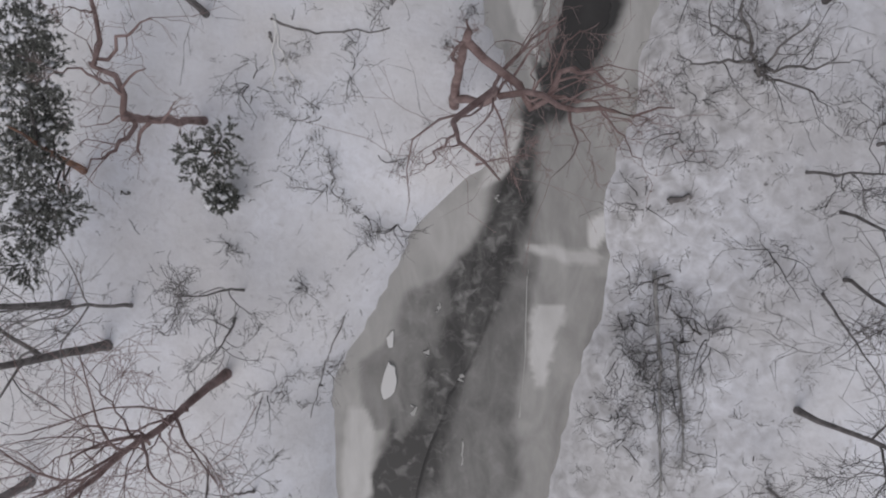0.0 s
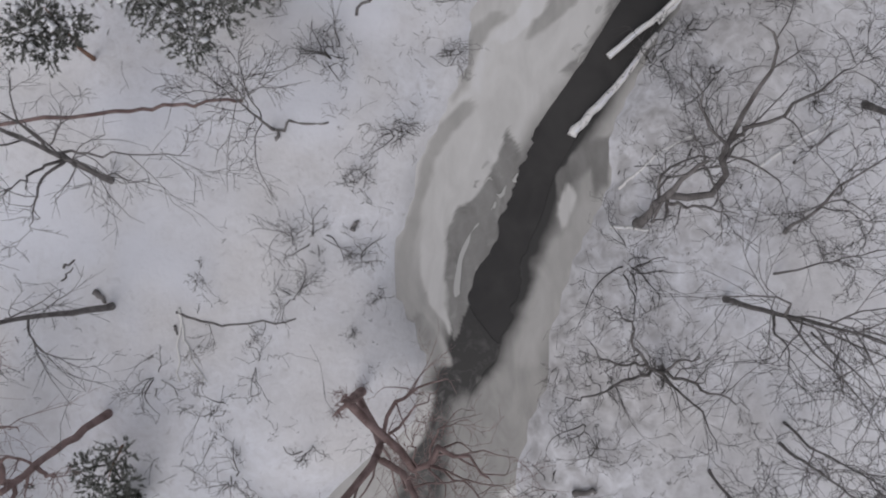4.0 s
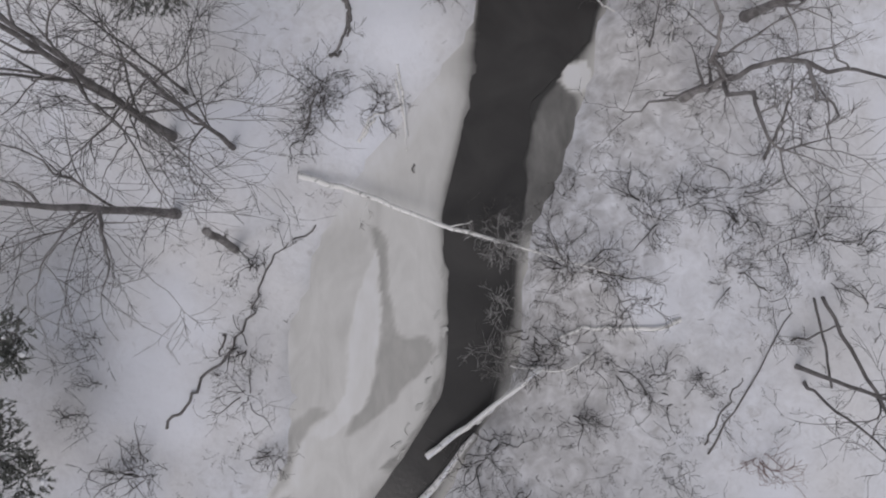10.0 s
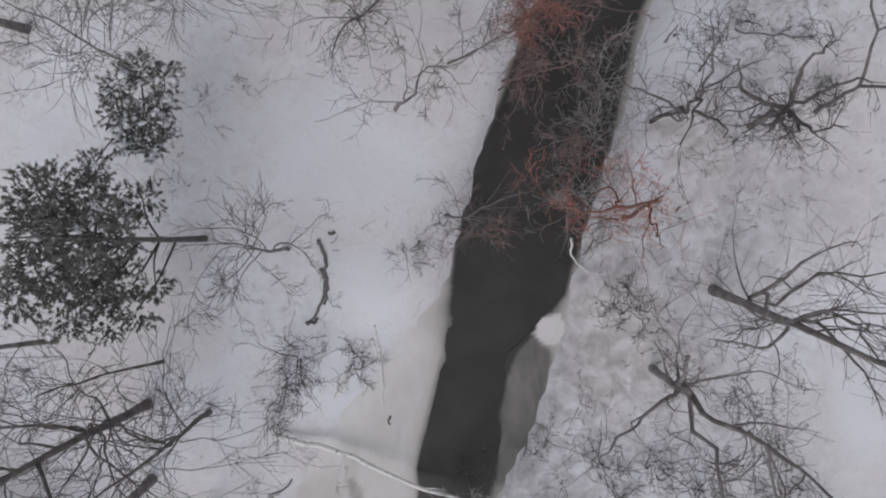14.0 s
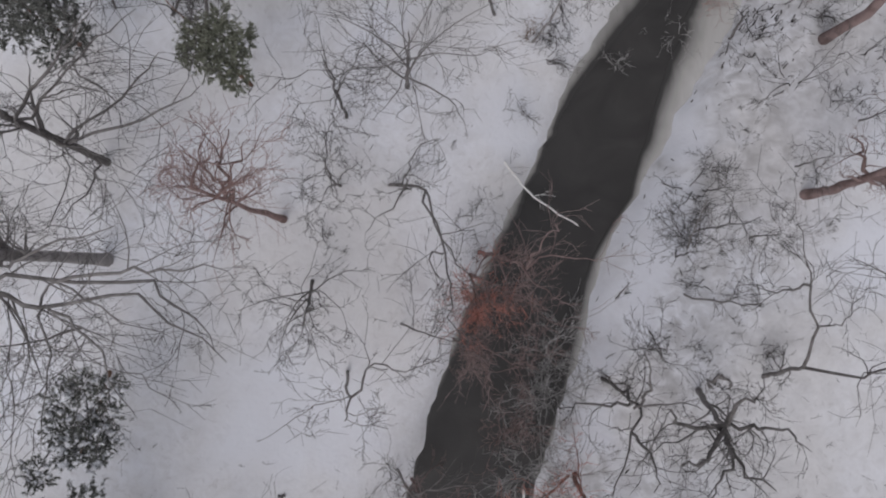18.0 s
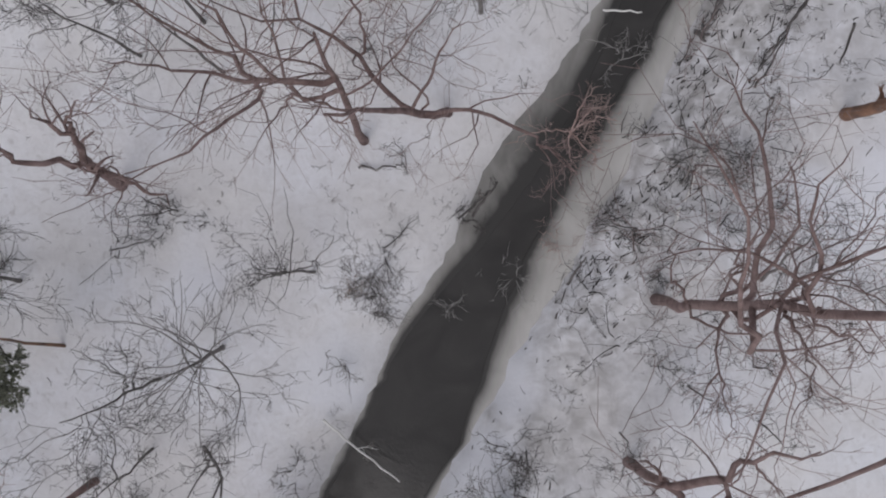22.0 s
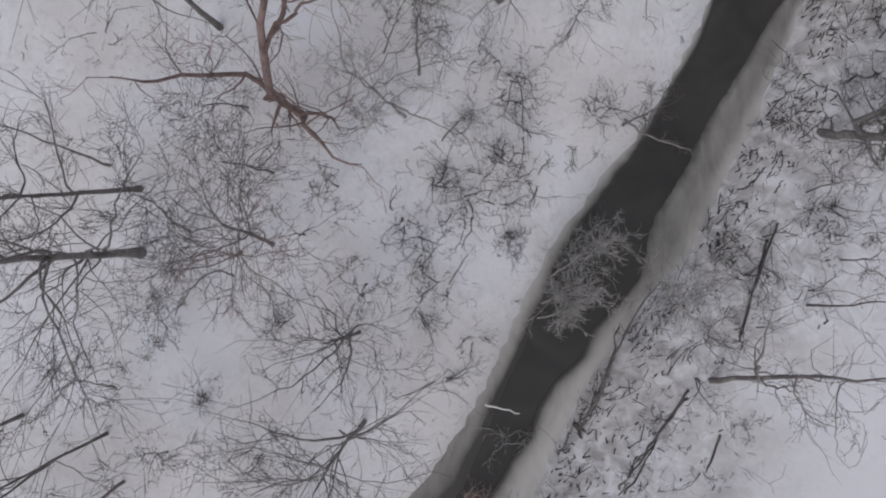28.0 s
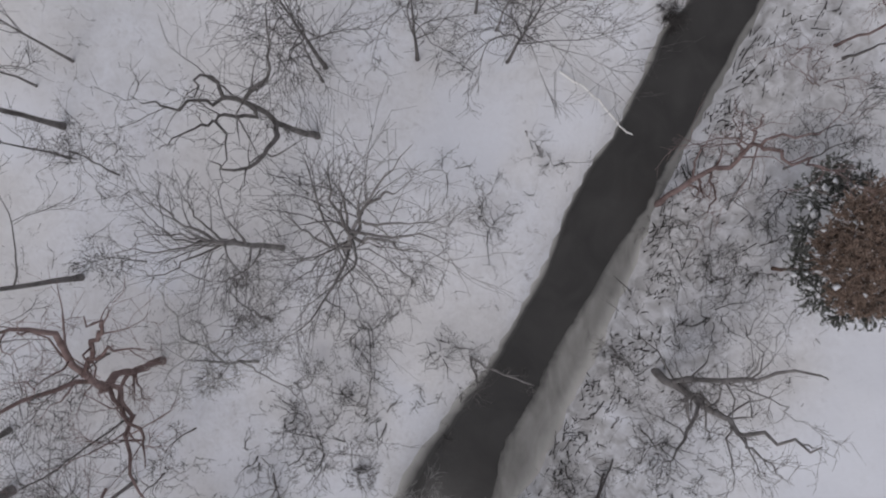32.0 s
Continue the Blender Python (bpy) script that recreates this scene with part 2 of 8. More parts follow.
def snow_ground():
    """Snow: clean bluish drifts, duller littered stretches with soft shade put into their grey, and fine specks."""
    m = bpy.data.materials.new("snow")
    m.use_nodes = True
    n, l = m.node_tree.nodes, m.node_tree.links
    b = n["Principled BSDF"]
    b.inputs["Roughness"].default_value, b.inputs["Specular IOR Level"].default_value = 0.8, 0.2
    tc = n.new("ShaderNodeTexCoord")

    def cloud(scale, detail, low, high, distort=0.0):
        c, r = n.new("ShaderNodeTexNoise"), n.new("ShaderNodeMapRange")
        c.inputs["Scale"].default_value, c.inputs["Detail"].default_value, c.inputs["Distortion"].default_value = scale, detail, distort
        l.new(tc.outputs["Object"], c.inputs["Vector"])
        r.inputs["From Min"].default_value, r.inputs["From Max"].default_value = low, high
        l.new(c.outputs["Fac"], r.inputs["Value"])
        return c, r.outputs["Result"]

    def blend(fac, a, b_, amount=1.0):
        mix = n.new("ShaderNodeMix")
        mix.data_type = "RGBA"
        f = n.new("ShaderNodeMath")
        f.operation = "MULTIPLY"
        f.inputs[1].default_value = amount
        l.new(fac, f.inputs[0])
        l.new(f.outputs[0], mix.inputs["Factor"])
        for key, v in (("A", a), ("B", b_)):
            if isinstance(v, tuple):
                mix.inputs[key].default_value = (*v, 1)
            else:
                l.new(v, mix.inputs[key])
        return mix.outputs["Result"]

    _, broad = cloud(0.16, 4, 0.40, 0.62)
    _, patchy = cloud(0.9, 6, 0.42, 0.72, 0.6)
    grain_tex, grain = cloud(5.0, 6, 0.35, 0.75)
    _, litter = cloud(2.6, 9, 0.60, 0.74, 0.8)
    _, swirl = cloud(1.3, 8, 0.46, 0.66, 2.2)
    col = blend(broad, (0.75, 0.74, 0.745), (0.83, 0.84, 0.885))
    # grey clouds put the soft shade and haze of the shrubs into the colour
    col = blend(patchy, col, (0.60, 0.59, 0.595), 0.30)
    col = blend(grain, col, (0.64, 0.63, 0.64), 0.22)
    col = blend(swirl, col, (0.55, 0.535, 0.53), 0.22)
    col = blend(litter, col, (0.42, 0.40, 0.39), 0.40)
    clean = n.new("ShaderNodeAttribute")
    clean.attribute_name = "clean"
    col = blend(clean.outputs["Fac"], col, (0.79, 0.805, 0.86), 0.75)
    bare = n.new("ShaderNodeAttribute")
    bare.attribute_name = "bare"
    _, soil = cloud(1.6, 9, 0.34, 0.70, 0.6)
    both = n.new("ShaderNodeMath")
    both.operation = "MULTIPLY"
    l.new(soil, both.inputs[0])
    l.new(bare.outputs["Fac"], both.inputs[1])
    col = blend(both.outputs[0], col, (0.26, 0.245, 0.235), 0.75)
    l.new(col, b.inputs["Base Color"])
    bp = n.new("ShaderNodeBump")
    bp.inputs["Strength"].default_value, bp.inputs["Distance"].default_value = 0.22, 0.10
    l.new(grain_tex.outputs["Fac"], bp.inputs["Height"])
    l.new(bp.outputs["Normal"], b.inputs["Normal"])
    return m


def water_surface():
    m = bpy.data.materials.new("stream_water")
    m.use_nodes = True
    n, l = m.node_tree.nodes, m.node_tree.links
    b = n["Principled BSDF"]
    b.inputs["Roughness"].default_value, b.inputs["IOR"].default_value = 0.12, 1.33
    tc, c = n.new("ShaderNodeTexCoord"), n.new("ShaderNodeTexNoise")
    c.inputs["Scale"].default_value, c.inputs["Detail"].default_value, c.inputs["Distortion"].default_value = 0.45, 6, 0.8
    l.new(tc.outputs["Object"], c.inputs["Vector"])
    # paler blotches: faint sky reflections and haze painted into the base colour
    r = n.new("ShaderNodeMix")
    r.data_type = "RGBA"
    r.inputs["A"].default_value, r.inputs["B"].default_value = (0.030, 0.029, 0.0285, 1), (0.085, 0.081, 0.078, 1)
    l.new(c.outputs["Fac"], r.inputs["Factor"])
    l.new(r.outputs["Result"], b.inputs["Base Color"])
    c2, bp = n.new("ShaderNodeTexNoise"), n.new("ShaderNodeBump")
    c2.inputs["Scale"].default_value, c2.inputs["Detail"].default_value = 6, 3
    l.new(tc.outputs["Object"], c2.inputs["Vector"])
    bp.inputs["Strength"].default_value, bp.inputs["Distance"].default_value = 0.25, 0.02
    l.new(c2.outputs["Fac"], bp.inputs["Height"])
    l.new(bp.outputs["Normal"], b.inputs["Normal"])
    return m


def ice_surface(name, stops, swirl=0.6):
    """Ice whose colour runs from dry to soaked by the attribute wet, stirred by swirling noise."""
    m = bpy.data.materials.new(name)
    m.use_nodes = True
    n, l = m.node_tree.nodes, m.node_tree.links
    b = n["Principled BSDF"]
    b.inputs["Roughness"].default_value, b.inputs["Specular IOR Level"].default_value = 0.45, 0.35
    at = n.new("ShaderNodeAttribute")
    at.attribute_name = "wet"
    tc, c = n.new("ShaderNodeTexCoord"), n.new("ShaderNodeTexNoise")
    stretch = n.new("ShaderNodeMapping")
    stretch.inputs["Scale"].default_value, stretch.inputs["Rotation"].default_value = (1.0, 0.45, 1.0), (0, 0, radians(20))
    l.new(tc.outputs["Object"], stretch.inputs["Vector"])
    l.new(stretch.outputs["Vector"], c.inputs["Vector"])
    c.inputs["Scale"].default_value, c.inputs["Detail"].default_value, c.inputs["Distortion"].default_value = 0.75, 7, 1.4
    add = n.new("ShaderNodeMath")
    add.operation = "MULTIPLY_ADD"
    add.inputs[1].default_value = swirl
    l.new(c.outputs["Fac"], add.inputs[0])
    l.new(at.outputs["Fac"], add.inputs[2])
    sub = n.new("ShaderNodeMath")
    sub.operation = "SUBTRACT"
    sub.inputs[1].default_value = swirl / 2
    l.new(add.outputs[0], sub.inputs[0])
    ramp = n.new("ShaderNodeValToRGB")
    e = ramp.color_ramp.elements
    while len(e) < len(stops):
        e.new(0.5)
    for k, (at_, col) in enumerate(stops):
        e[k].position, e[k].color = at_, (*col, 1)
    c5, wear = n.new("ShaderNodeTexNoise"), n.new("ShaderNodeMath")
    c5.inputs["Scale"].default_value, c5.inputs["Detail"].default_value, c5.inputs["Roughness"].default_value = 2.2, 8, 0.65
    l.new(stretch.outputs["Vector"], c5.inputs["Vector"])
    wear.operation = "MULTIPLY_ADD"
    wear.inputs[1].default_value = 0.16
    l.new(c5.outputs["Fac"], wear.inputs[0])
    l.new(sub.outputs[0], wear.inputs[2])
    level = n.new("ShaderNodeMath")
    level.operation = "SUBTRACT"
    level.inputs[1].default_value = 0.08
    l.new(wear.outputs[0], level.inputs[0])
    l.new(level.outputs[0], ramp.inputs["Fac"])
    # slush: curling pale threads and broken bits
    bits, curl = n.new("ShaderNodeTexNoise"), n.new("ShaderNodeTexNoise")
    for c3, sc, ds in ((bits, 1.7, 0.5), (curl, 1.1, 0.6)):
        c3.inputs["Scale"].default_value, c3.inputs["Detail"].default_value, c3.inputs["Distortion"].default_value = sc, 5, ds
        l.new(tc.outputs["Object"], c3.inputs["Vector"])
    lump = n.new("ShaderNodeMapRange")
    lump.inputs["From Min"].default_value, lump.inputs["From Max"].default_value = 0.54, 0.74
    l.new(bits.outputs["Fac"], lump.inputs["Value"])
    away = n.new("ShaderNodeMath")
    away.operation = "SUBTRACT"
    away.inputs[1].default_value = 0.5
    l.new(curl.outputs["Fac"], away.inputs[0])
    size = n.new("ShaderNodeMath")
    size.operation = "ABSOLUTE"
    l.new(away.outputs[0], size.inputs[0])
    thread = n.new("ShaderNodeMapRange")
    thread.inputs["From Min"].default_value, thread.inputs["From Max"].default_value = 0.03, 0.0
    thread.inputs["To Max"].default_value = 0.22
    l.new(size.outputs[0], thread.inputs["Value"])
    most = n.new("ShaderNodeMath")
    most.operation = "MAXIMUM"
    l.new(lump.outputs["Result"], most.inputs[0])
    l.new(thread.outputs["Result"], most.inputs[1])
    sl = n.new("ShaderNodeAttribute")
    sl.attribute_name = "slush"
    much = n.new("ShaderNodeMath")
    much.operation = "MULTIPLY"
    l.new(most.outputs[0], much.inputs[0])
    l.new(sl.outputs["Fac"], much.inputs[1])
    half = n.new("ShaderNodeMath")
    half.operation = "MULTIPLY"
    half.inputs[1].default_value = 0.42
    l.new(much.outputs[0], half.inputs[0])
    over = n.new("ShaderNodeMix")
    over.data_type = "RGBA"
    over.inputs["B"].default_value = (0.50, 0.49, 0.47, 1)
    l.new(half.outputs[0], over.inputs["Factor"])
    l.new(ramp.outputs["Color"], over.inputs["A"])
    l.new(over.outputs["Result"], b.inputs["Base Color"])
    bp = n.new("ShaderNodeBump")
    bp.inputs["Strength"].default_value, bp.inputs["Distance"].default_value = 0.3, 0.03
    l.new(c.outputs["Fac"], bp.inputs["Height"])
    l.new(bp.outputs["Normal"], b.inputs["Normal"])
    return m


SNOW = snow_ground()
WATER = water_surface()
SHELF = ice_surface("shelf_ice", [(0.0, (0.74, 0.735, 0.735)), (0.13, (0.66, 0.65, 0.63)), (0.45, (0.43, 0.42, 0.40)), (0.75, (0.20, 0.195, 0.185)), (0.95, (0.052, 0.050, 0.048))], 0.34)
FLOE = ice_surface("snowy_floe_ice", [(0.0, (0.66, 0.655, 0.64)), (0.6, (0.50, 0.495, 0.475)), (1.0, (0.34, 0.335, 0.32))], 0.35)


# ---- mesh building ----
def mesh_object(name, verts, quads, mat, parent=None, label="", smooth=True, tris=None):
    me = bpy.data.meshes.new(name)
    quads = np.zeros((0, 4), int) if quads is None else np.asarray(quads)
    tris = np.zeros((0, 3), int) if tris is None else np.asarray(tris)
    me.vertices.add(len(verts))
    me.vertices.foreach_set("co", np.asarray(verts, np.float32).ravel())
    loops = np.concatenate([quads.ravel(), tris.ravel()]).astype(np.int32)
    me.loops.add(len(loops))
    me.loops.foreach_set("vertex_index", loops)
    total = np.concatenate([np.full(len(quads), 4), np.full(len(tris), 3)]).astype(np.int32)
    me.polygons.add(len(total))
    me.polygons.foreach_set("loop_start", (np.cumsum(total) - total).astype(np.int32))
    me.polygons.foreach_set("use_smooth", np.full(len(total), smooth))
    me.update(calc_edges=True)
    me.materials.append(mat)
    ob = new(name, me)
    ob.parent = parent
    if label:
        tagged(ob, label)
    return ob


def unit(v):
    return v / np.maximum(np.linalg.norm(v, axis=-1, keepdims=True), 1e-9)


def strands(rng, start, way, length, segs, bend, up=0.0):
    """n wandering lines of segs pieces: (n, segs + 1, 3)."""
    p, d = np.array(start, float), unit(np.array(way, float))
    out = [p]
    step = (np.asarray(length, float) / segs)[:, None]
    curl = 0.75 * bend * rng.standard_normal(d.shape)
    for _ in range(segs):
        d = unit(d + bend * rng.standard_normal(d.shape) + curl + np.array([0, 0, up]))
        p = p + d * step * rng.uniform(0.75, 1.25, (len(p), 1))
        out.append(p)
    return np.stack(out, 1)


def offshoots(rng, lines, per, first, last, angle, flat=0.0):
    """Starting places and ways of per children on each line, and how far along and on which line each sits."""
    n, k, _ = lines.shape
    which = np.repeat(np.arange(n), per)
    f = rng.uniform(first, last, n * per)
    i = np.minimum((f * (k - 1)).astype(int), k - 2)
    r = (f * (k - 1) - i)[:, None]
    a, b = lines[which, i], lines[which, i + 1]
    along = unit(b - a)
    side = unit(np.cross(along, unit(rng.standard_normal(along.shape) * np.array([1, 1, 1 + 3 * flat]))))
    ang = np.radians(angle * rng.uniform(0.6, 1.35, (len(f), 1)))
    return a + (b - a) * r, along * np.cos(ang) + side * np.sin(ang), f, which


def tubes(lines, radii, sides):
    """Vertices and quads of tapering tubes along lines (n, k, 3) with radii (n, k)."""
    n, k, _ = lines.shape
    tan = unit(np.gradient(lines, axis=1))
    ref = np.where(np.abs(tan[:, :1, 2:]) > 0.9, np.array([1.0, 0, 0]), np.array([0, 0, 1.0]))
    u = unit(np.cross(tan, np.broadcast_to(ref, tan.shape)))
    v = np.cross(tan, u)
    a = np.arange(sides) * 2 * np.pi / sides
    ring = u[:, :, None] * np.cos(a)[:, None] + v[:, :, None] * np.sin(a)[:, None]
    verts = (lines[:, :, None] + ring * radii[:, :, None, None]).reshape(-1, 3)
    s = np.arange(sides)
    quad = np.stack([s, (s + 1) % sides, (s + 1) % sides + sides, s + sides], -1)
    base = (np.arange(n)[:, None] * k + np.arange(k - 1)).ravel() * sides
    return verts, (base[:, None, None] + quad).reshape(-1, 4)


def taper(r0, r1, n, k, power=1.0):
    f = np.linspace(0, 1, k) ** power
    return np.asarray(r0)[:, None] * (1 - f) + np.asarray(r1)[:, None] * f * np.ones((n, 1))


def joined(pieces):
    verts, quads, at = [], [], 0
    for v, q in pieces:
        verts.append(v)
        quads.append(q + at)
        at += len(v)
    return np.concatenate(verts), np.concatenate(quads)


def capped(verts, quads, sides, k):
    """Ends of a single tube closed by a fan of quads folded to the middle."""
    low, high = verts[:sides].mean(0), verts[-sides:].mean(0)
    v = np.concatenate([verts, [low, high]])
    s = np.arange(sides)
    n = len(verts)
    return v, quads, np.concatenate([np.stack([(s + 1) % sides, s, np.full(sides, n)], -1),
                                     np.stack([s, (s + 1) % sides, np.full(sides, n + 1 - 0)], -1) + np.array([(k - 1) * sides, (k - 1) * sides, 0])])


def bent(points, per=4):
    """A smooth line through points (Catmull-Rom)."""
    p = np.array([points[0], *points, points[-1]], float)
    out = []
    for i in range(1, len(p) - 2):
        t = np.linspace(0, 1, per, endpoint=False)[:, None]
        a, b, c, d = p[i - 1], p[i], p[i + 1], p[i + 2]
        out.append(0.5 * (2 * b + (c - a) * t + (2 * a - 5 * b + 4 * c - d) * t ** 2 + (3 * b - a - 3 * c + d) * t ** 3))
    return np.concatenate([*out, p[-1:]])


# limbs: how many, from where up the trunk, spread angle, length per height; bends; branches, twigs, twiglets on each
STYLE = {
    "broom": dict(limbs=13, low=0.36, angle=48, reach=0.58, bend=0.13, kink=0.02, up=0.02, branches=5, twigs=4, fine=2, twig=0.55),
    "crook": dict(limbs=8, low=0.36, angle=62, reach=0.56, bend=0.31, kink=0.06, up=0.03, branches=5, twigs=4, fine=2, twig=0.50),
    "pole": dict(limbs=11, low=0.36, angle=56, reach=0.42, bend=0.16, kink=0.015, up=0.03, branches=4, twigs=4, fine=2, twig=0.55),
    "thin": dict(limbs=7, low=0.28, angle=52, reach=0.42, bend=0.19, kink=0.035, up=0.02, branches=4, twigs=3, fine=2, twig=0.55),
    "star": dict(limbs=18, low=0.2, angle=64, reach=0.66, bend=0.14, kink=0.03, up=0.015, branches=4, twigs=4, fine=1, twig=0.42),
}
LOOKS = {
    "broom": "tall bare tree with a broom of straight {} limbs",
    "crook": "gnarled leafless tree with kinked {} limbs",
    "pole": "straight {} tree trunk with short bare branches",
    "thin": "slender bare sapling with thin {} branches",
    "star": "bare tree whose many {} limbs spread like a star",
}
SHADES = {"grey": "grey", "dark": "dark brown", "red": "reddish brown", "pine": "orange-brown", "birch": "pale birch", "pale": "pale grey", "blush": "pinkish", "drift": "weathered pinkish", "brown": "dry brown", "rust": "rusty red"}


def foliage(rng, lines, radii, st):
    """Branches on the limbs, and twigs and twiglets on those: two groups of tubes."""
    n = len(lines)
    length = np.linalg.norm(np.diff(lines, axis=1), axis=-1).sum(1)
    p, d, f, w = offshoots(rng, lines, st["branches"], 0.15, 1.0, 40)
    bl = length[w] * st["twig"] * rng.uniform(0.6, 1.25, len(w)) * (1.1 - 0.5 * f)
    bl = np.minimum(bl, 1.4 + 0.45 * bl)
    br = strands(rng, p, d, bl, 5, st["bend"] * 1.1, 0.02)
    kr = radii[w, 0] * (1 - 0.75 * f) * 0.55
    kr = np.clip(kr, 0.008, 0.05)
    cheap = st.get("cheap", False)
    branch = [tubes(br[w == i], taper(kr[w == i], np.full((w == i).sum(), 0.006), (w == i).sum(), 6), 3) for i in range(n)]
    p, d, f, w2 = offshoots(rng, br, st["twigs"], 0.1, 1.0, 38)
    tl = bl[w2] * 0.55 * rng.uniform(0.6, 1.3, len(w2)) + 0.08
    segs = 2 if cheap or st["bend"] < 0.18 else 3
    tw = strands(rng, p, d, tl, segs, st["bend"] * 1.2, 0.01)
    p, d, f, w3 = offshoots(rng, tw, st["fine"], 0.15, 1.0, 42)
    ft = strands(rng, p, d, tl[w3] * 0.5 * rng.uniform(0.6, 1.4, len(w3)) + 0.05, 1, 0.18)
    limb2, limb3 = w[w2], w[w2][w3]
    sprays = []
    for group in ([np.ones(len(w2), bool)] if cheap else [limb2 == i for i in range(n)]):
        third = group[w3]
        a, b = tw[group], ft[third]
        sprays.append(joined([tubes(a, taper(np.full(len(a), 0.0085), np.full(len(a), 0.005), len(a), segs + 1), 3),
                              tubes(b, taper(np.full(len(b), 0.0065), np.full(len(b), 0.004), len(b), 2), 3)]))
    return branch, sprays


def tree(x, y, h, lx, ly, r, style="broom", bark="grey", label="", limbs=(), few=1.0, seed=None, group="bare winter trees", low=None, thick=1.0, reach=None, slim=0.78, heavy=False):
    """A bare tree: its foot at x, y, its top h higher and lx, ly aside; limbs: given lines of places (x, y, z)."""
    rng = np.random.default_rng(int(abs(x * 131 + y * 977) * 10) if seed is None else seed)
    st = dict(STYLE[style])
    st["low"], st["reach"] = low or st["low"], reach or st["reach"]
    if few < 0.7:
        st["twigs"] = 3
    z = float(ground_height(x, y)) - 0.35
    top = tagged(new("tree"), label or LOOKS[style].format(SHADES[bark]), "tree", group)
    top.location = (x, y, z)
    k = 12
    f = np.linspace(0, 1, k)[:, None]
    line = np.array([[0, 0, 0]]) + f * np.array([[lx, ly, h]])
    wob = np.cumsum(rng.standard_normal((k, 3)) * np.array([1, 1, 0.2]), 0) * st["kink"] * h / 6
    line = line + wob - wob[:1] - f * 0.6 * (wob[-1:] - wob[:1])
    radius = r * (1 - slim * f[:, 0] ** 0.9)
    radius[:2] *= np.array([1.35, 1.06])
    radius *= rng.uniform(0.93, 1.07, k)
    v, q, cap = capped(*tubes(line[None], radius[None], 9), 9, k)
    mesh_object("trunk", v, q, BARK[bark], top, tris=cap)
    n = max(3, int(st["limbs"] * few)) if style else 0
    az = np.arange(n) * 2.4 + rng.uniform(0, 6.28) + rng.uniform(-0.5, 0.5, n)
    at = np.sort(st["low"] + (0.99 - st["low"]) * rng.uniform(0, 1, n) ** 0.8)
    i = np.minimum((at * (k - 1)).astype(int), k - 2)
    p = line[i] + (line[i + 1] - line[i]) * (at * (k - 1) - i)[:, None]
    ang = np.radians(st["angle"] * rng.uniform(0.6, 1.25, n))
    d = np.stack([np.cos(az) * np.sin(ang), np.sin(az) * np.sin(ang), np.cos(ang)], 1) + 0.35 * unit(np.array([[lx, ly, h]]))
    length = st["reach"] * h * rng.uniform(0.65, 1.2, n) * (1.25 - 0.6 * at)
    own = strands(rng, p, d, length, 11, st["bend"], st["up"])
    rad = np.clip(np.interp(at, f[:, 0], radius) * rng.uniform(0.4, 0.7, n), 0.014, None)
    lines = own
    if limbs:
        given, share = [], []
        for g in limbs:
            g = np.array(g, float) - np.array([x, y, z])
            near = line[np.argmin(np.linalg.norm(line - g[0], axis=1) + 0.3 * np.abs(line[:, 2] - g[0][2]))]
            gap = np.linalg.norm(near - g[0])
            share.append(1.0)
            for other in given:
                i = np.argmin(np.linalg.norm(other - g[0], axis=1))
                if np.linalg.norm(other[i] - g[0]) < min(gap, 1.0) - 0.1:
                    near, gap, share[-1] = other[i], np.linalg.norm(other[i] - g[0]), 0.75 if len(given) < 6 else 0.4
            c = bent([near, *(g if gap > 0.35 else g[1:])], 8)
            j = np.linspace(0, len(c) - 1, 12)
            c = np.stack([np.interp(j, np.arange(len(c)), c[:, a]) for a in range(3)], 1)
            c[1:-1] += rng.standard_normal((10, 3)) * (0.018 if style == "broom" else 0.024) * min(4.0, np.linalg.norm(c[-1] - c[0]))
            given.append(c)
        lines = np.concatenate([np.array(given), own])
        span = np.array([np.linalg.norm(np.diff(c, axis=0), axis=1).sum() for c in given])
        rad = np.concatenate([np.array(share) * np.clip((0.017 if heavy or len(given) < 9 else 0.0075) * span * rng.uniform(0.7, 1.2, len(span)) + 0.015, 0.02, r * 0.62) * thick, rad])
    radii = taper(rad, np.clip(rad * 0.14, 0.007, None), len(lines), 12, 0.85 if thick <= 1 else 1.3)
    branch, sprays = foliage(rng, lines, radii, st)
    for a in range(len(lines)):
        v, q = joined([tubes(lines[a][None], radii[a][None], 6), branch[a]])
        limb = mesh_object("limb", v, q, BARK[bark], top)
        tagged(mesh_object("twig_spray", *sprays[a], TWIG[bark], limb), kind="stuff")
    return top


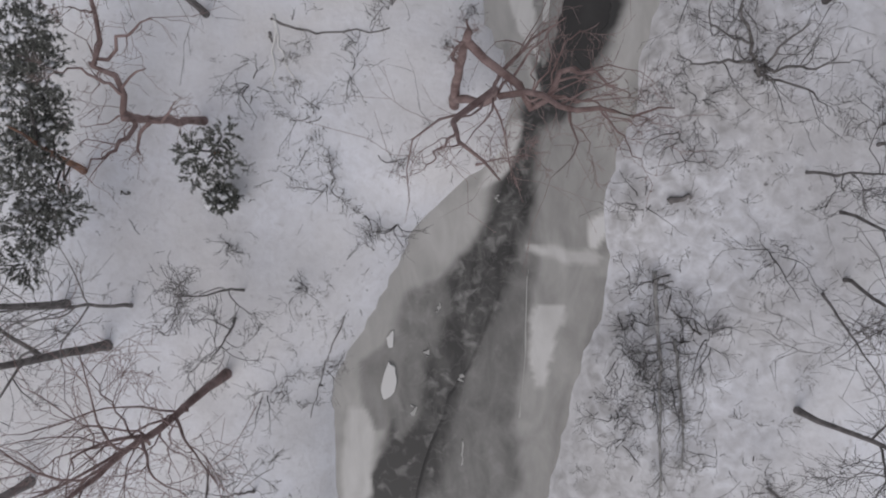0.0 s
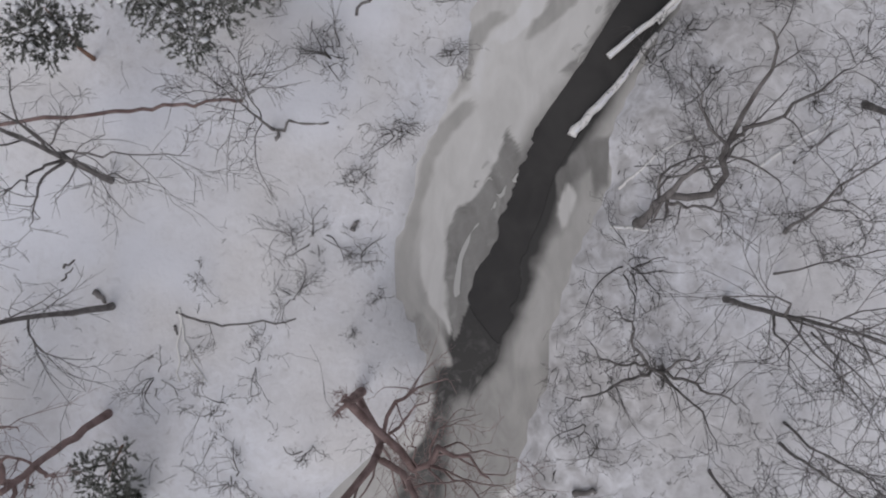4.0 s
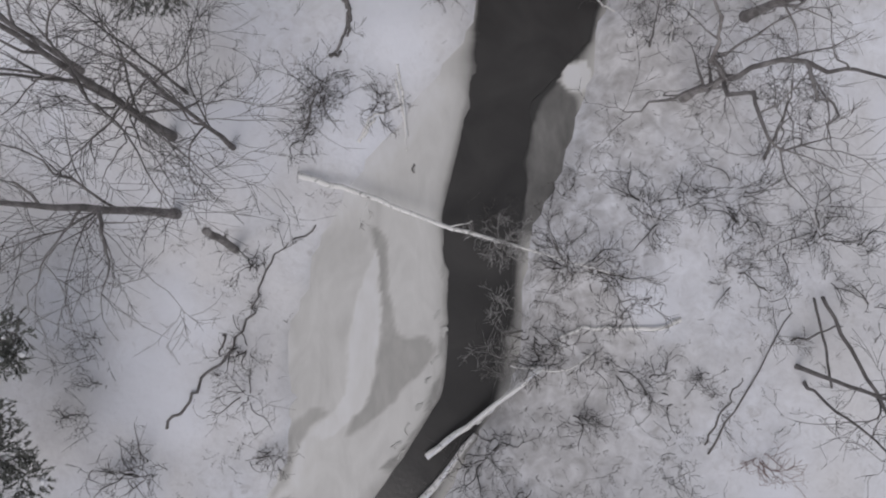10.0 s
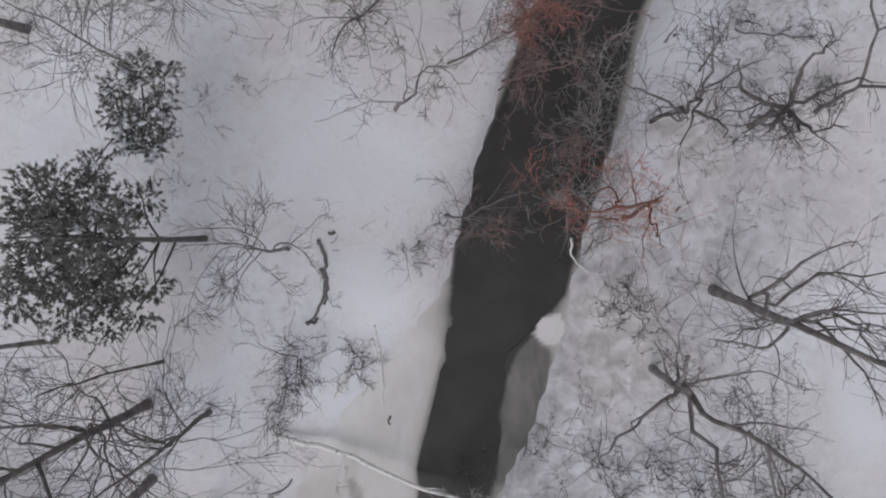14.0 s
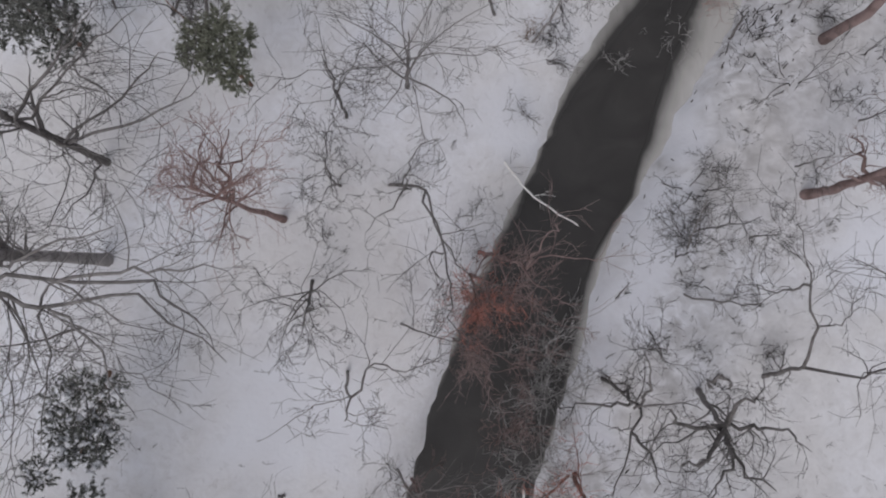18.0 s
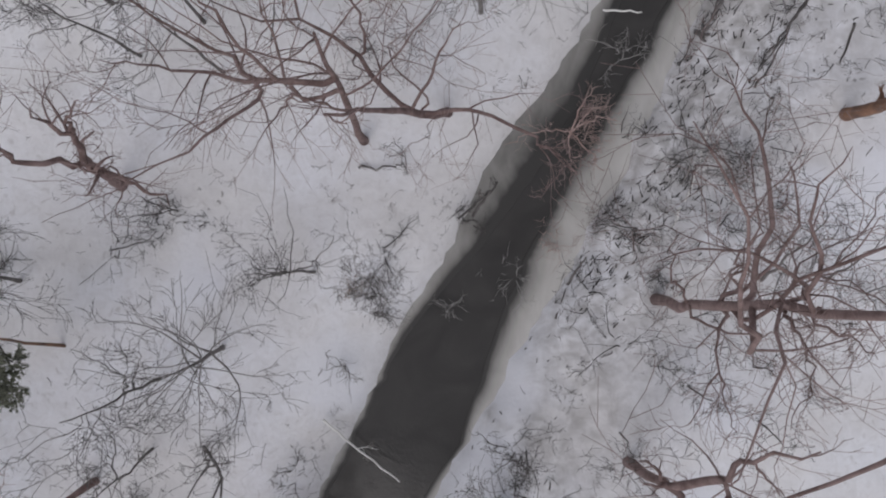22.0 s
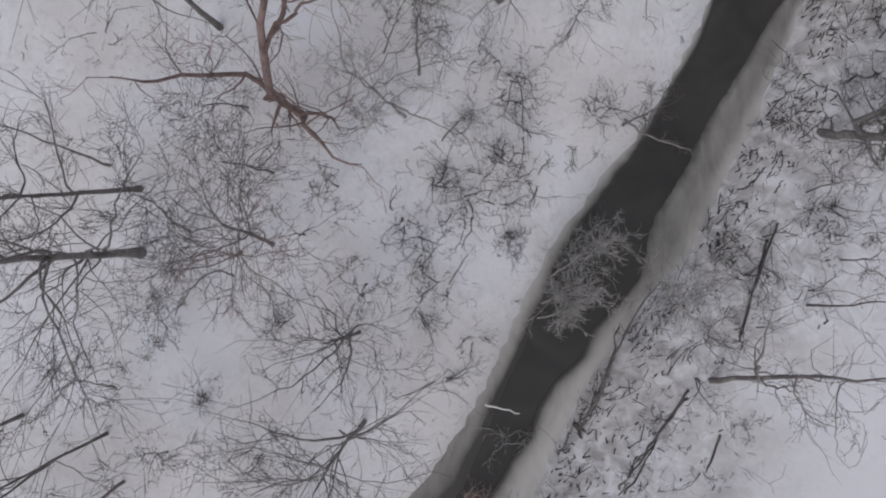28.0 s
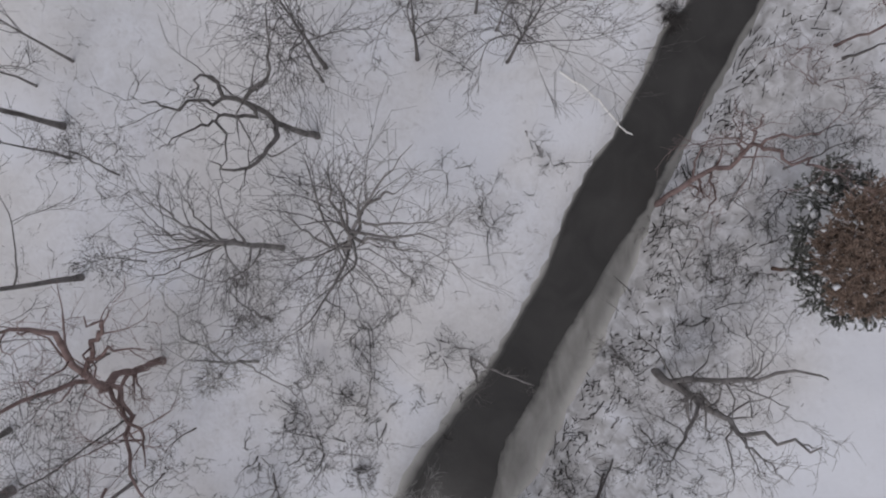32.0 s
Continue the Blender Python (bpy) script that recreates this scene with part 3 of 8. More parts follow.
def shrub(x, y, h, spread, stems=7, bark="grey", label="", few=1.0, seed=None):
    """A few kinked stems from one foot, forking into an open spray of twigs."""
    rng = np.random.default_rng(int(abs(x * 173 + y * 719) * 10) if seed is None else seed)
    z = max(float(ground_height(x, y)), -2.0) - 0.06
    top = tagged(new("shrub"), label or "leafless shrub of kinked {} stems poking through snow".format(SHADES[bark]), "shrub", "bare shrubs")
    top.location = (x, y, z)
    stems = max(4, int(stems * 0.75))
    az = rng.uniform(0, 6.28, stems)
    side = rng.normal(0, 0.35, 2)
    d = np.stack([np.cos(az) * spread / h + side[0], np.sin(az) * spread / h + side[1], rng.uniform(0.3, 1.1, stems)], 1)
    p = np.stack([np.cos(az), np.sin(az), 0 * az], 1) * rng.uniform(0.02, 0.35 * spread, (stems, 1))
    p[:, 2] = np.maximum(ground_height(x + p[:, 0], y + p[:, 1]), -2.0) - 0.06 - z
    length = np.hypot(h, spread) * rng.uniform(0.45, 1.25, stems)
    lines = strands(rng, p, d, length, 8, 0.3, 0.0)
    lines[:, :, 2] = np.maximum(lines[:, :, 2], p[:, 2].min())
    rad = rng.uniform(0.011, 0.026, stems) * (0.7 + 0.3 * length)
    st = dict(bend=0.27, branches=max(3, int(4 * few)), twigs=max(2, int(2 * few)), fine=1 if few < 1.5 else 2, twig=0.6, cheap=True)
    radii = taper(rad, rad * 0.22, stems, 9)
    branch, sprays = foliage(rng, lines, radii, st)
    for a in range(stems):
        mesh_object("stem", *joined([tubes(lines[a][None], radii[a][None], 4), branch[a]]), TWIG[bark], top)
    tagged(mesh_object("twig_haze", *sprays[0], TWIG[bark], top), kind="stuff")
    return top


def conifer(x, y, h, lx, ly, r, crown, low=0.35, needles=NEEDLE, bark="pine", label="", snow=1.0, pads=(), dense=1.25):
    """A pine: trunk, limbs, and on each limb a flattened pad of needle sprigs dusted with snow; pads: places and radii (x, y, z, r)."""
    rng = np.random.default_rng(int(abs(x * 57 + y * 313) * 10))
    z = float(ground_height(x, y)) - 0.12
    top = tagged(new("conifer_tree"), label or "snow-dusted dark green pine standing in snow", "conifer", "conifers")
    top.location = (x, y, z)
    k = 10
    f = np.linspace(0, 1, k)[:, None]
    line = f * np.array([[lx, ly, h]]) + np.cumsum(rng.standard_normal((k, 3)) * 0.03, 0) * np.array([1, 1, 0])
    radius = r * (1 - 0.85 * f[:, 0])
    v, q, cap = capped(*tubes(line[None], radius[None], 9), 9, k)
    mesh_object("trunk", v, q, BARK[bark], top, tris=cap)
    if pads:
        spots = np.array([(a - x, b - y, c - z, e) for a, b, c, e in pads])
    else:
        n = int(9 + 4 * crown)
        at = np.linspace(low, 0.98, n)
        az = np.arange(n) * 2.4 + rng.uniform(-0.5, 0.5, n)
        out = crown * (0.25 + 0.75 * np.sin(np.pi * np.clip((1 - at) / (1 - low) * 0.7 + 0.1, 0, 1))) * rng.uniform(0.5, 0.85, n)
        mid = np.stack([np.interp(at, f[:, 0], line[:, c]) for c in range(3)], 1)
        spots = np.column_stack([mid + np.stack([np.cos(az) * out, np.sin(az) * out, 0.15 * out], 1), crown * rng.uniform(0.28, 0.46, n)])
    tips, ways = [], []
    limbs = []
    for i, (sx, sy, sz, sr) in enumerate(spots):
        spot = np.array([sx, sy, sz])
        reach = np.hypot(*(spot[:2] - np.array([lx, ly]) * np.clip(sz / h, 0, 1)))
        start = line[np.argmin(np.abs(line[:, 2] - max(sz - 0.45 * reach, 0.25 * h)))]
        bow = 0.5 * (start + spot) + rng.normal(0, 0.1, 3)
        axis = bent([start, bow, spot], 4)
        m = int((30 + 80 * sr * sr) * dense)
        az = rng.uniform(0, 6.28, m)
        way = np.stack([np.cos(az), np.sin(az), rng.uniform(-0.25, 0.35, m)], 1)
        spread = sr * rng.uniform(0, 1, (m, 1)) ** 0.6
        foot = spot + way * spread * np.array([0.8, 0.8, 0.6]) + rng.normal(0, 0.12, (m, 3)) * sr
        lobe = 1 + 0.25 * np.sin(3 * az + rng.uniform(0, 6)) + 0.15 * np.sin(5 * az + rng.uniform(0, 6))
        twig = strands(rng, foot, way, (0.18 + 0.22 * sr) * lobe * rng.uniform(0.5, 1.2, m), 4, 0.16)
        limbs.append((axis, twig, sr))
        tp, td, _, w = offshoots(rng, twig, 8, 0.05, 1.0, 30)
        tips.append(tp)
        ways.append(td)
    for axis, twig, sr in limbs:
        thick = 0.02 + 0.012 * sr
        v, q, cap = capped(*tubes(axis[None], np.linspace(thick * 1.6, thick * 0.6, len(axis))[None], 5), 5, len(axis))
        mesh_object("limb", v, q, TWIG["dark"], top, tris=cap)
    shoots = np.concatenate([twig for _, twig, _ in limbs])
    tagged(mesh_object("twig_spray", *tubes(shoots, taper(np.full(len(shoots), 0.011), np.full(len(shoots), 0.005), len(shoots), 5), 3), TWIG["dark"], top), kind="stuff")
    tp, td = np.concatenate(tips), np.concatenate(ways)
    sh = 5
    c = np.repeat(tp, sh, 0)
    way = unit(np.repeat(td, sh, 0) * 0.8 + rng.standard_normal((len(c), 3)) * 0.6 + np.array([0, 0, 0.15]))
    size = rng.uniform(0.06, 0.14, (len(c), 1))
    side = unit(np.cross(way, rng.standard_normal(way.shape) * np.array([0.4, 0.4, 1.0]))) * 0.015
    v = np.stack([c - side, c + side, c + way * size], 1).reshape(-1, 3)
    green = tagged(mesh_object("needles", v, None, needles, top, "clumped needles", tris=np.arange(len(v)).reshape(-1, 3)), kind="stuff")
    if snow > 0:
        m = int(len(tp) * 0.05 * snow)
        pick = rng.choice(len(tp), m, replace=False)
        sp = tp[pick] + np.array([0, 0, 0.09])
        u = rng.standard_normal((m, 6, 3)) * 0.3 + np.array([[1.3, 0, 0], [-1.3, 0, 0], [0, 1, 0], [0, -1, 0], [0, 0, 0.5], [0, 0, -0.4]])
        sv = (sp[:, None] + u * (0.022 + 0.13 * rng.uniform(0, 1, (m, 1, 1)) ** 5)).reshape(-1, 3)
        tri = np.array([[0, 2, 4], [2, 1, 4], [1, 3, 4], [3, 0, 4], [2, 0, 5], [1, 2, 5], [3, 1, 5], [0, 3, 5]])
        tagged(mesh_object("snow_clumps", sv, None, SNOW_CAP, green, "small clumps of snow on the needles", tris=(np.arange(m)[:, None, None] * 6 + tri).reshape(-1, 3)), kind="stuff")
    return top


def fallen(points, r, bark="grey", label="", name="fallen_log", cap=False, stubs=0, end=0.5):
    """A trunk or branch lying along places (x, y, height over the ground or the ice)."""
    rng = np.random.default_rng(int(abs(points[0][0] * 91 + points[0][1] * 37) * 10))
    pts = np.array([(a, b, max(float(ground_height(a, b)), -1.97) + c) for a, b, c in points])
    top = tagged(new(name), label or "bare fallen branch lying on the snow", "log" if name == "fallen_log" else "branch", "fallen wood")
    top.location = pts[0]
    line = bent(pts - pts[0], 6)
    k = len(line)
    line[1:-1] += rng.standard_normal((k - 2, 3)) * np.array([1, 1, 0.3]) * (min(0.04, r * 0.5) if name == "fallen_log" else min(0.1, r * 1.3))
    rad = np.linspace(r, r * end, k) * rng.uniform(0.93, 1.07, k)
    v, q, tri = capped(*tubes(line[None], rad[None], 8), 8, k)
    stem = mesh_object("stem", v, q, BARK[bark], top, tris=tri)
    if cap:
        lie = rad * np.clip(0.42 + 0.3 * rng.standard_normal(k), 0.08, 0.65)
        v, q, tri = capped(*tubes((line + np.array([0, 0, 1.0]) * rad[:, None] * 0.66 + rng.normal(0, 0.2, (k, 1)) * rad[:, None] * np.array([1, -1, 0]))[None], lie[None], 6), 6, k)
        mesh_object("snow_cap", v, q, SNOW_CAP, stem, "snow lying along the upper side", tris=tri)
    if stubs:
        p, d, _, w = offshoots(rng, line[None], stubs, 0.3, 1.0, 50)
        d[:, 2] = np.abs(d[:, 2]) * 0.6 + 0.1
        side = strands(rng, p, d, rng.uniform(0.4, 1.4, stubs), 5, 0.2)
        sr = taper(np.full(stubs, max(0.012, r * 0.3)), np.full(stubs, 0.006), stubs, 6)
        branch, sprays = foliage(rng, side, sr, dict(bend=0.2, branches=3, twigs=3, fine=2, twig=0.5))
        for a in range(stubs):
            arm = mesh_object("branch", *joined([tubes(side[a][None], sr[a][None], 4), branch[a]]), BARK[bark], top)
            tagged(mesh_object("twig_spray", *sprays[a], TWIG[bark], arm), kind="stuff")
    return top

from mathutils import geometry


# ---- ground, stream and ice ----
def sheet(name, xs, ys, height, mat, label, category):
    gx, gy = np.meshgrid(xs, ys)
    v = np.stack([gx, gy, height(gx, gy)], -1).reshape(-1, 3)
    nx, ny = len(xs), len(ys)
    a = (np.arange(ny - 1)[:, None] * nx + np.arange(nx - 1)).ravel()
    ob = mesh_object(name, v, np.stack([a, a + 1, a + nx + 1, a + nx], -1), mat)
    return tagged(ob, label, category, kind="structure")


xs = np.concatenate([[-1500, -500, -150, -70], np.arange(-40, 70, 0.45), [100, 180, 530, 1530]])
ys = np.concatenate([[-1500, -500, -150, -60], np.arange(-28, 122, 0.45), [155, 245, 600, 1600]])
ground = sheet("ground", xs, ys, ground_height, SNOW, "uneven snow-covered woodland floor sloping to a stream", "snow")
gx, gy = (a.ravel() for a in np.meshgrid(xs, ys))
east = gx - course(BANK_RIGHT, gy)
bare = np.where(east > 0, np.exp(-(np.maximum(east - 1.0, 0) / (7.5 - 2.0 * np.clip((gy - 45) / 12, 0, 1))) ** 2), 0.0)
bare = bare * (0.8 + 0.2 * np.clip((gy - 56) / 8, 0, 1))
clean = np.clip((east - 8.5) / 2.5, 0, 1) * np.clip((gy - 60) / 6, 0, 1)
clean = np.maximum(clean, swept(gx, gy))
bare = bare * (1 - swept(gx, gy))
ground.data.attributes.new("clean", "FLOAT", "POINT").data.foreach_set("value", clean.astype(np.float32))
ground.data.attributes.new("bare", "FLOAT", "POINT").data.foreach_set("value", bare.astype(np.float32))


def wander(rng, n, span):
    """Smooth random wandering over n places, with a knot every span places."""
    knots = rng.standard_normal(n // span + 4)
    t = np.arange(n) / span
    i = t.astype(int)
    f = t - i
    f = f * f * (3 - 2 * f)
    return knots[i] * (1 - f) + knots[i + 1] * f


def stream_strip(name, low, high, z, thick, mat, label, category, wet, cols=14, step=0.16, rag=(0.0, 0.0), y0=-30.0, y1=120.0, least=0.0):
    """A sheet of water or ice between two lines of the course; wet: dampness across it (0 to 1)."""
    y = np.arange(y0, y1, step)
    f = np.linspace(0, 1, cols)
    rng = np.random.default_rng(cols)
    a = low(y)
    b = high(y) + rag[1] * np.where(y < 24, 1.0, 0.45) * (wander(rng, len(y), 26) * 0.3 + wander(rng, len(y), 7) * 0.35 + (wander(rng, len(y), 3) * 0.35 + wander(rng, len(y), 1) * 0.15) * np.clip(2 * wander(rng, len(y), 20), 0, 2))
    b = np.maximum(b, a + least)
    gx = a[:, None] + (b - a)[:, None] * f
    gy = np.repeat(y[:, None], cols, 1)
    w, slush = wet(f[None] + 0 * gx, gx, gy)
    gz = z + ripple(gx, gy, 0.8, 0.006) * (thick > 0)
    v = np.stack([gx, gy, gz], -1).reshape(-1, 3)
    ny = len(y)
    i = (np.arange(ny - 1)[:, None] * cols + np.arange(cols - 1)).ravel()
    q = np.stack([i, i + 1, i + cols + 1, i + cols], -1)
    wets, slush = w.ravel(), slush.ravel()
    if thick:
        n = len(v)
        e = np.arange(ny) * cols
        low_edge = np.concatenate([v[e], v[e + cols - 1]]) - np.array([0, 0, thick])
        j = np.arange(ny - 1)
        q = np.concatenate([q, np.stack([e[j], e[j + 1], n + j + 1, n + j], -1),
                            np.stack([e[j + 1] + cols - 1, e[j] + cols - 1, n + ny + j, n + ny + j + 1], -1)])
        v = np.concatenate([v, low_edge])
        wets = np.concatenate([wets, wets[e], wets[e + cols - 1]])
        slush = np.concatenate([slush, slush[e], slush[e + cols - 1]])
    ob = mesh_object(name, v, q, mat)
    at = ob.data.attributes.new("wet", "FLOAT", "POINT")
    at.data.foreach_set("value", wets.astype(np.float32))
    at = ob.data.attributes.new("slush", "FLOAT", "POINT")
    at.data.foreach_set("value", slush.astype(np.float32))
    return tagged(ob, label, category, kind="structure")


stream_strip("water", lambda y: course(BANK_LEFT, y) - 1.2, lambda y: course(BANK_RIGHT, y) + 1.2, -2.0, 0, WATER,
             "dark slow open stream water", "water", lambda f, x, y: (f * 0, f * 0), cols=6, step=0.5)

PATCHES = []


def patch(points, wet, soft=0.25, slush=0.0):
    """An area of the ice sheet that is drier or more soaked than the rest, with a soft edge; slush: broken bits in it."""
    PATCHES.append((bent([*points, points[0]], 6)[:-1], wet, soft, slush))


def patched(w, x, y):
    s = np.zeros(w.shape)
    x, y = x + ripple(x, y, 0.55, 0.08) + ripple(x, y, 0.19, 0.03), y + ripple(y, x, 0.5, 0.10) + ripple(y, x, 0.21, 0.03)
    for poly, wet, soft, slush in PATCHES:
        near = (x > poly[:, 0].min() - 1) & (x < poly[:, 0].max() + 1) & (y > poly[:, 1].min() - 1) & (y < poly[:, 1].max() + 1)
        if not near.any():
            continue
        px, py = x[near], y[near]
        dist, inside = np.full(px.shape, 1e9), np.zeros(px.shape, bool)
        for (ax, ay), (bx, by) in zip(poly, np.roll(poly, -1, 0)):
            ex, ey = bx - ax, by - ay
            t = np.clip(((px - ax) * ex + (py - ay) * ey) / (ex * ex + ey * ey + 1e-9), 0, 1)
            dist = np.minimum(dist, np.hypot(px - ax - t * ex, py - ay - t * ey))
            inside ^= ((ay > py) != (by > py)) & (px < ex * (py - ay) / (ey + 1e-12) + ax)
        f = np.clip(0.5 + np.where(inside, dist, -dist) / soft / 2.2, 0, 1)
        f = f * f * (3 - 2 * f)
        w[near] += (wet - w[near]) * f
        s[near] += (slush - s[near]) * f
    return w, s


def smooth(a, b, v):
    f = np.clip((v - a) / (b - a), 0, 1)
    return f * f * (3 - 2 * f)

patch([(4.2, 1.9), (3.6, -0.7), (3.2, -2.6), (2.9, -5.0), (2.5, -7.9), (2.5, -11.4), (-1.2, -11.4), (-0.2, -7.9), (0.5, -6.0), (1.2, -4.1), (2.2, -2.1), (2.9, -0.2), (3.3, 1.9)], 0.76, 0.25, 0.4)
patch([(2.3, 2.6), (1.4, 0.2), (-0.2, -1.4), (-1.4, -3.6), (-2.1, -5.8), (-2.9, -8.0), (-3.2, -11.4), (-1.1, -11.4), (-0.1, -7.9), (0.6, -6.0), (1.3, -4.1), (2.3, -2.1), (2.9, -0.2), (3.7, 2.6), (4.5, 5.0), (3.3, 4.7)], 0.92, 0.28, 1)
patch([(-2.1, -2.6), (-0.5, -2.1), (-0.5, -3.8), (-1.3, -5.5), (-1.7, -8.0), (-2.6, -8.7), (-2.9, -7.0), (-2.4, -5.0), (-2.6, -3.8)], 0.74, 0.25, 0.6)
patch([(-2.5, -8.9), (-3.4, -9.9), (-3.6, -11.4), (-1.4, -11.4), (-1.3, -9.7), (-0.7, -8.4)], 1, 0.15)
patch([(-4.1, -5.5), (-2.9, -4.6), (-2.3, -4.6), (-2.5, -6.7), (-2.9, -8.2), (-3.6, -8.3), (-4.1, -7.0)], 0.68, 0.15, 0.2)
patch([(-4.7, -7.5), (-3.9, -7.7), (-3.5, -8.6), (-3.7, -10.2), (-3.7, -11.4), (-4.8, -11.5), (-4.9, -9.4)], 0.27, 0.12)
patch([(-0.2, 1.7), (1.0, 1.9), (1.2, 1.0), (0.5, -0.5), (-0.9, -1.4), (-1.7, -0.9), (-1.2, 0.5)], 0.4, 0.3)
patch([(3.2, -3.2), (4.6, -3.1), (4.2, -4.5), (3.8, -6.2), (3.4, -6.7), (3.1, -5.5)], 0.2, 0.06)
patch([(3.4, 4.3), (5.7, 4.4), (6.0, 0.2), (5.5, -0.7), (3.4, -0.3), (3.3, 1.9)], 0.56, 0.3)
patch([(3.1, -0.5), (4.5, -0.7), (6.0, -0.9), (5.7, -1.3), (4.3, -1.2), (3.1, -0.8)], 0.27, 0.12, 0.2)
patch([(5.8, -1.9), (6.4, -2.0), (6.2, -3.2), (5.6, -4.8), (4.9, -6.0), (4.6, -7.4), (4.3, -9.4), (4.2, -11.4), (3.9, -11.4), (4.1, -8.9), (4.5, -6.9), (5.2, -5.0), (5.9, -3.3)], 0.62, 0.18)
patch([(5.6, 0.6), (6.3, 0.7), (6.4, 0.2), (5.8, -0.7), (5.5, -0.5)], 0.1, 0.08)
patch([(6.0, -0.5), (6.6, 0.1), (6.6, -0.7), (6.0, -0.9)], 0.65, 0.1)
patch([(1.7, 3.6), (2.3, 4.6), (2.7, 4.6), (2.5, 3.3), (1.9, 2.4), (1.0, 1.9)], 0.25, 0.15)
patch([(4.3, 17.0), (3.5, 16.5), (2.5, 15.1), (1.9, 12.9), (1.3, 11.0), (1.1, 9.1), (1.8, 7.5), (2.6, 6.7), (3.2, 5.9), (3.5, 5.9), (3.0, 7.2), (2.2, 8.6), (1.8, 9.8), (2.1, 11.7), (2.6, 13.6), (3.2, 15.1), (4.5, 16.5)], 0.43, 0.1)
patch([(5.7, 16.0), (4.9, 14.3), (4.2, 13.2), (3.4, 12.4), (3.2, 10.8), (3.2, 8.9), (3.4, 7.1), (3.0, 7.9), (2.4, 8.8), (2.2, 10.3), (2.4, 12.2), (2.8, 13.6), (3.6, 15.1), (4.5, 15.9)], 0.18, 0.06)
patch([(5.8, 15.8), (5.4, 14.6), (4.5, 12.9), (3.6, 12.2), (3.2, 10.5), (3.3, 8.9), (3.6, 6.8), (4.2, 8.4), (5.2, 10.3), (5.8, 12.2), (6.4, 14.3), (6.2, 14.9)], 0.68, 0.05, 0.9)
patch([(2.3, 8.1), (2.8, 7.2), (3.2, 5.9), (2.8, 5.9), (2.4, 6.7), (1.8, 7.6)], 0.56, 0.08)
patch([(-1.2, 25.5), (6.4, 25.9), (6.6, 22.6), (5.9, 20.7), (4.5, 20.0), (3.5, 19.1), (3.0, 21.2), (4.2, 23.4)], 0.22, 0.5)
patch([(5.0, 28.0), (7.4, 28.2), (7.7, 25.4), (7.5, 22.6), (6.9, 21.1), (5.5, 21.6), (4.5, 23.7), (4.5, 25.9)], 0.2, 0.4)
patch([(7.5, 28.2), (8.2, 27.5), (8.4, 25.4), (8.8, 23.7), (9.9, 23.5), (10.3, 23.0), (9.2, 21.6), (8.3, 20.6), (7.0, 19.6), (6.6, 19.6), (7.7, 21.6), (8.0, 24.2), (7.9, 26.6)], 0.47, 0.08)
patch([(7.8, 27.3), (8.0, 25.4), (7.9, 23.0), (7.5, 21.1), (6.9, 20.2), (5.9, 19.4), (5.1, 19.5), (5.7, 20.1), (6.6, 21.4), (6.7, 23.5), (7.2, 25.9)], 0.03, 0.05)
patch([(4.6, 19.1), (4.5, 20.0), (5.3, 20.6), (5.9, 20.3), (5.2, 19.9), (4.8, 19.3)], 0.42, 0.1)
patch([(4.1, 17.4), (4.6, 19.1), (4.5, 20.0), (4.1, 19.3), (4.0, 18.4), (3.5, 17.0)], 0.4, 0.2)
patch([(10.4, 24.3), (10.9, 23.3), (10.6, 22.1), (9.9, 21.0), (9.9, 20.3), (9.4, 19.6), (8.7, 18.7), (8.0, 18.1), (9.2, 18.1), (10.1, 19.5), (10.7, 21.2), (11.0, 23.1)], 0.6, 0.06, 1)
patch([(10.7, 27.7), (11.0, 26.8), (10.9, 25.9), (11.1, 23.7), (10.8, 22.1), (10.5, 23.0), (10.7, 24.4), (10.6, 25.9)], 0.55, 0.1, 0.5)
patch([(9.0, 15.1), (10.1, 15.5), (10.1, 15.1), (10.0, 13.4), (9.4, 12.7), (9.3, 14.0)], 0.72, 0.1)
patch([(7.8, 13.9), (8.8, 14.9), (9.4, 15.1), (9.3, 14.0), (8.5, 13.5), (7.9, 12.7)], 0.72, 0.12)
patch([(7.9, 12.5), (8.4, 13.4), (8.7, 12.7), (8.1, 11.6)], 0.15, 0.08)
patch([(9.3, 12.7), (9.9, 13.3), (9.4, 11.7), (8.7, 10.3), (7.7, 7.9), (7.2, 6.0), (6.1, 6.0), (6.6, 7.9), (7.4, 10.5), (8.3, 11.7), (8.7, 12.5)], 0.4, 0.2)
patch([(15.4, 34.2), (14.5, 32.7), (14.1, 31.3), (14.0, 29.4), (14.0, 28.0), (14.8, 28.1), (15.4, 29.4), (15.9, 31.3), (16.3, 32.7), (16.1, 33.6)], 0.78, 0.18)
patch([(15.5, 34.6), (15.9, 35.0), (16.6, 35.1), (16.6, 34.5), (16.1, 34.1)], 0, 0.06)
patch([(15.4, 34.3), (16.0, 34.8), (16.8, 34.8), (16.8, 34.2), (16.2, 33.8)], 0, 0.08)


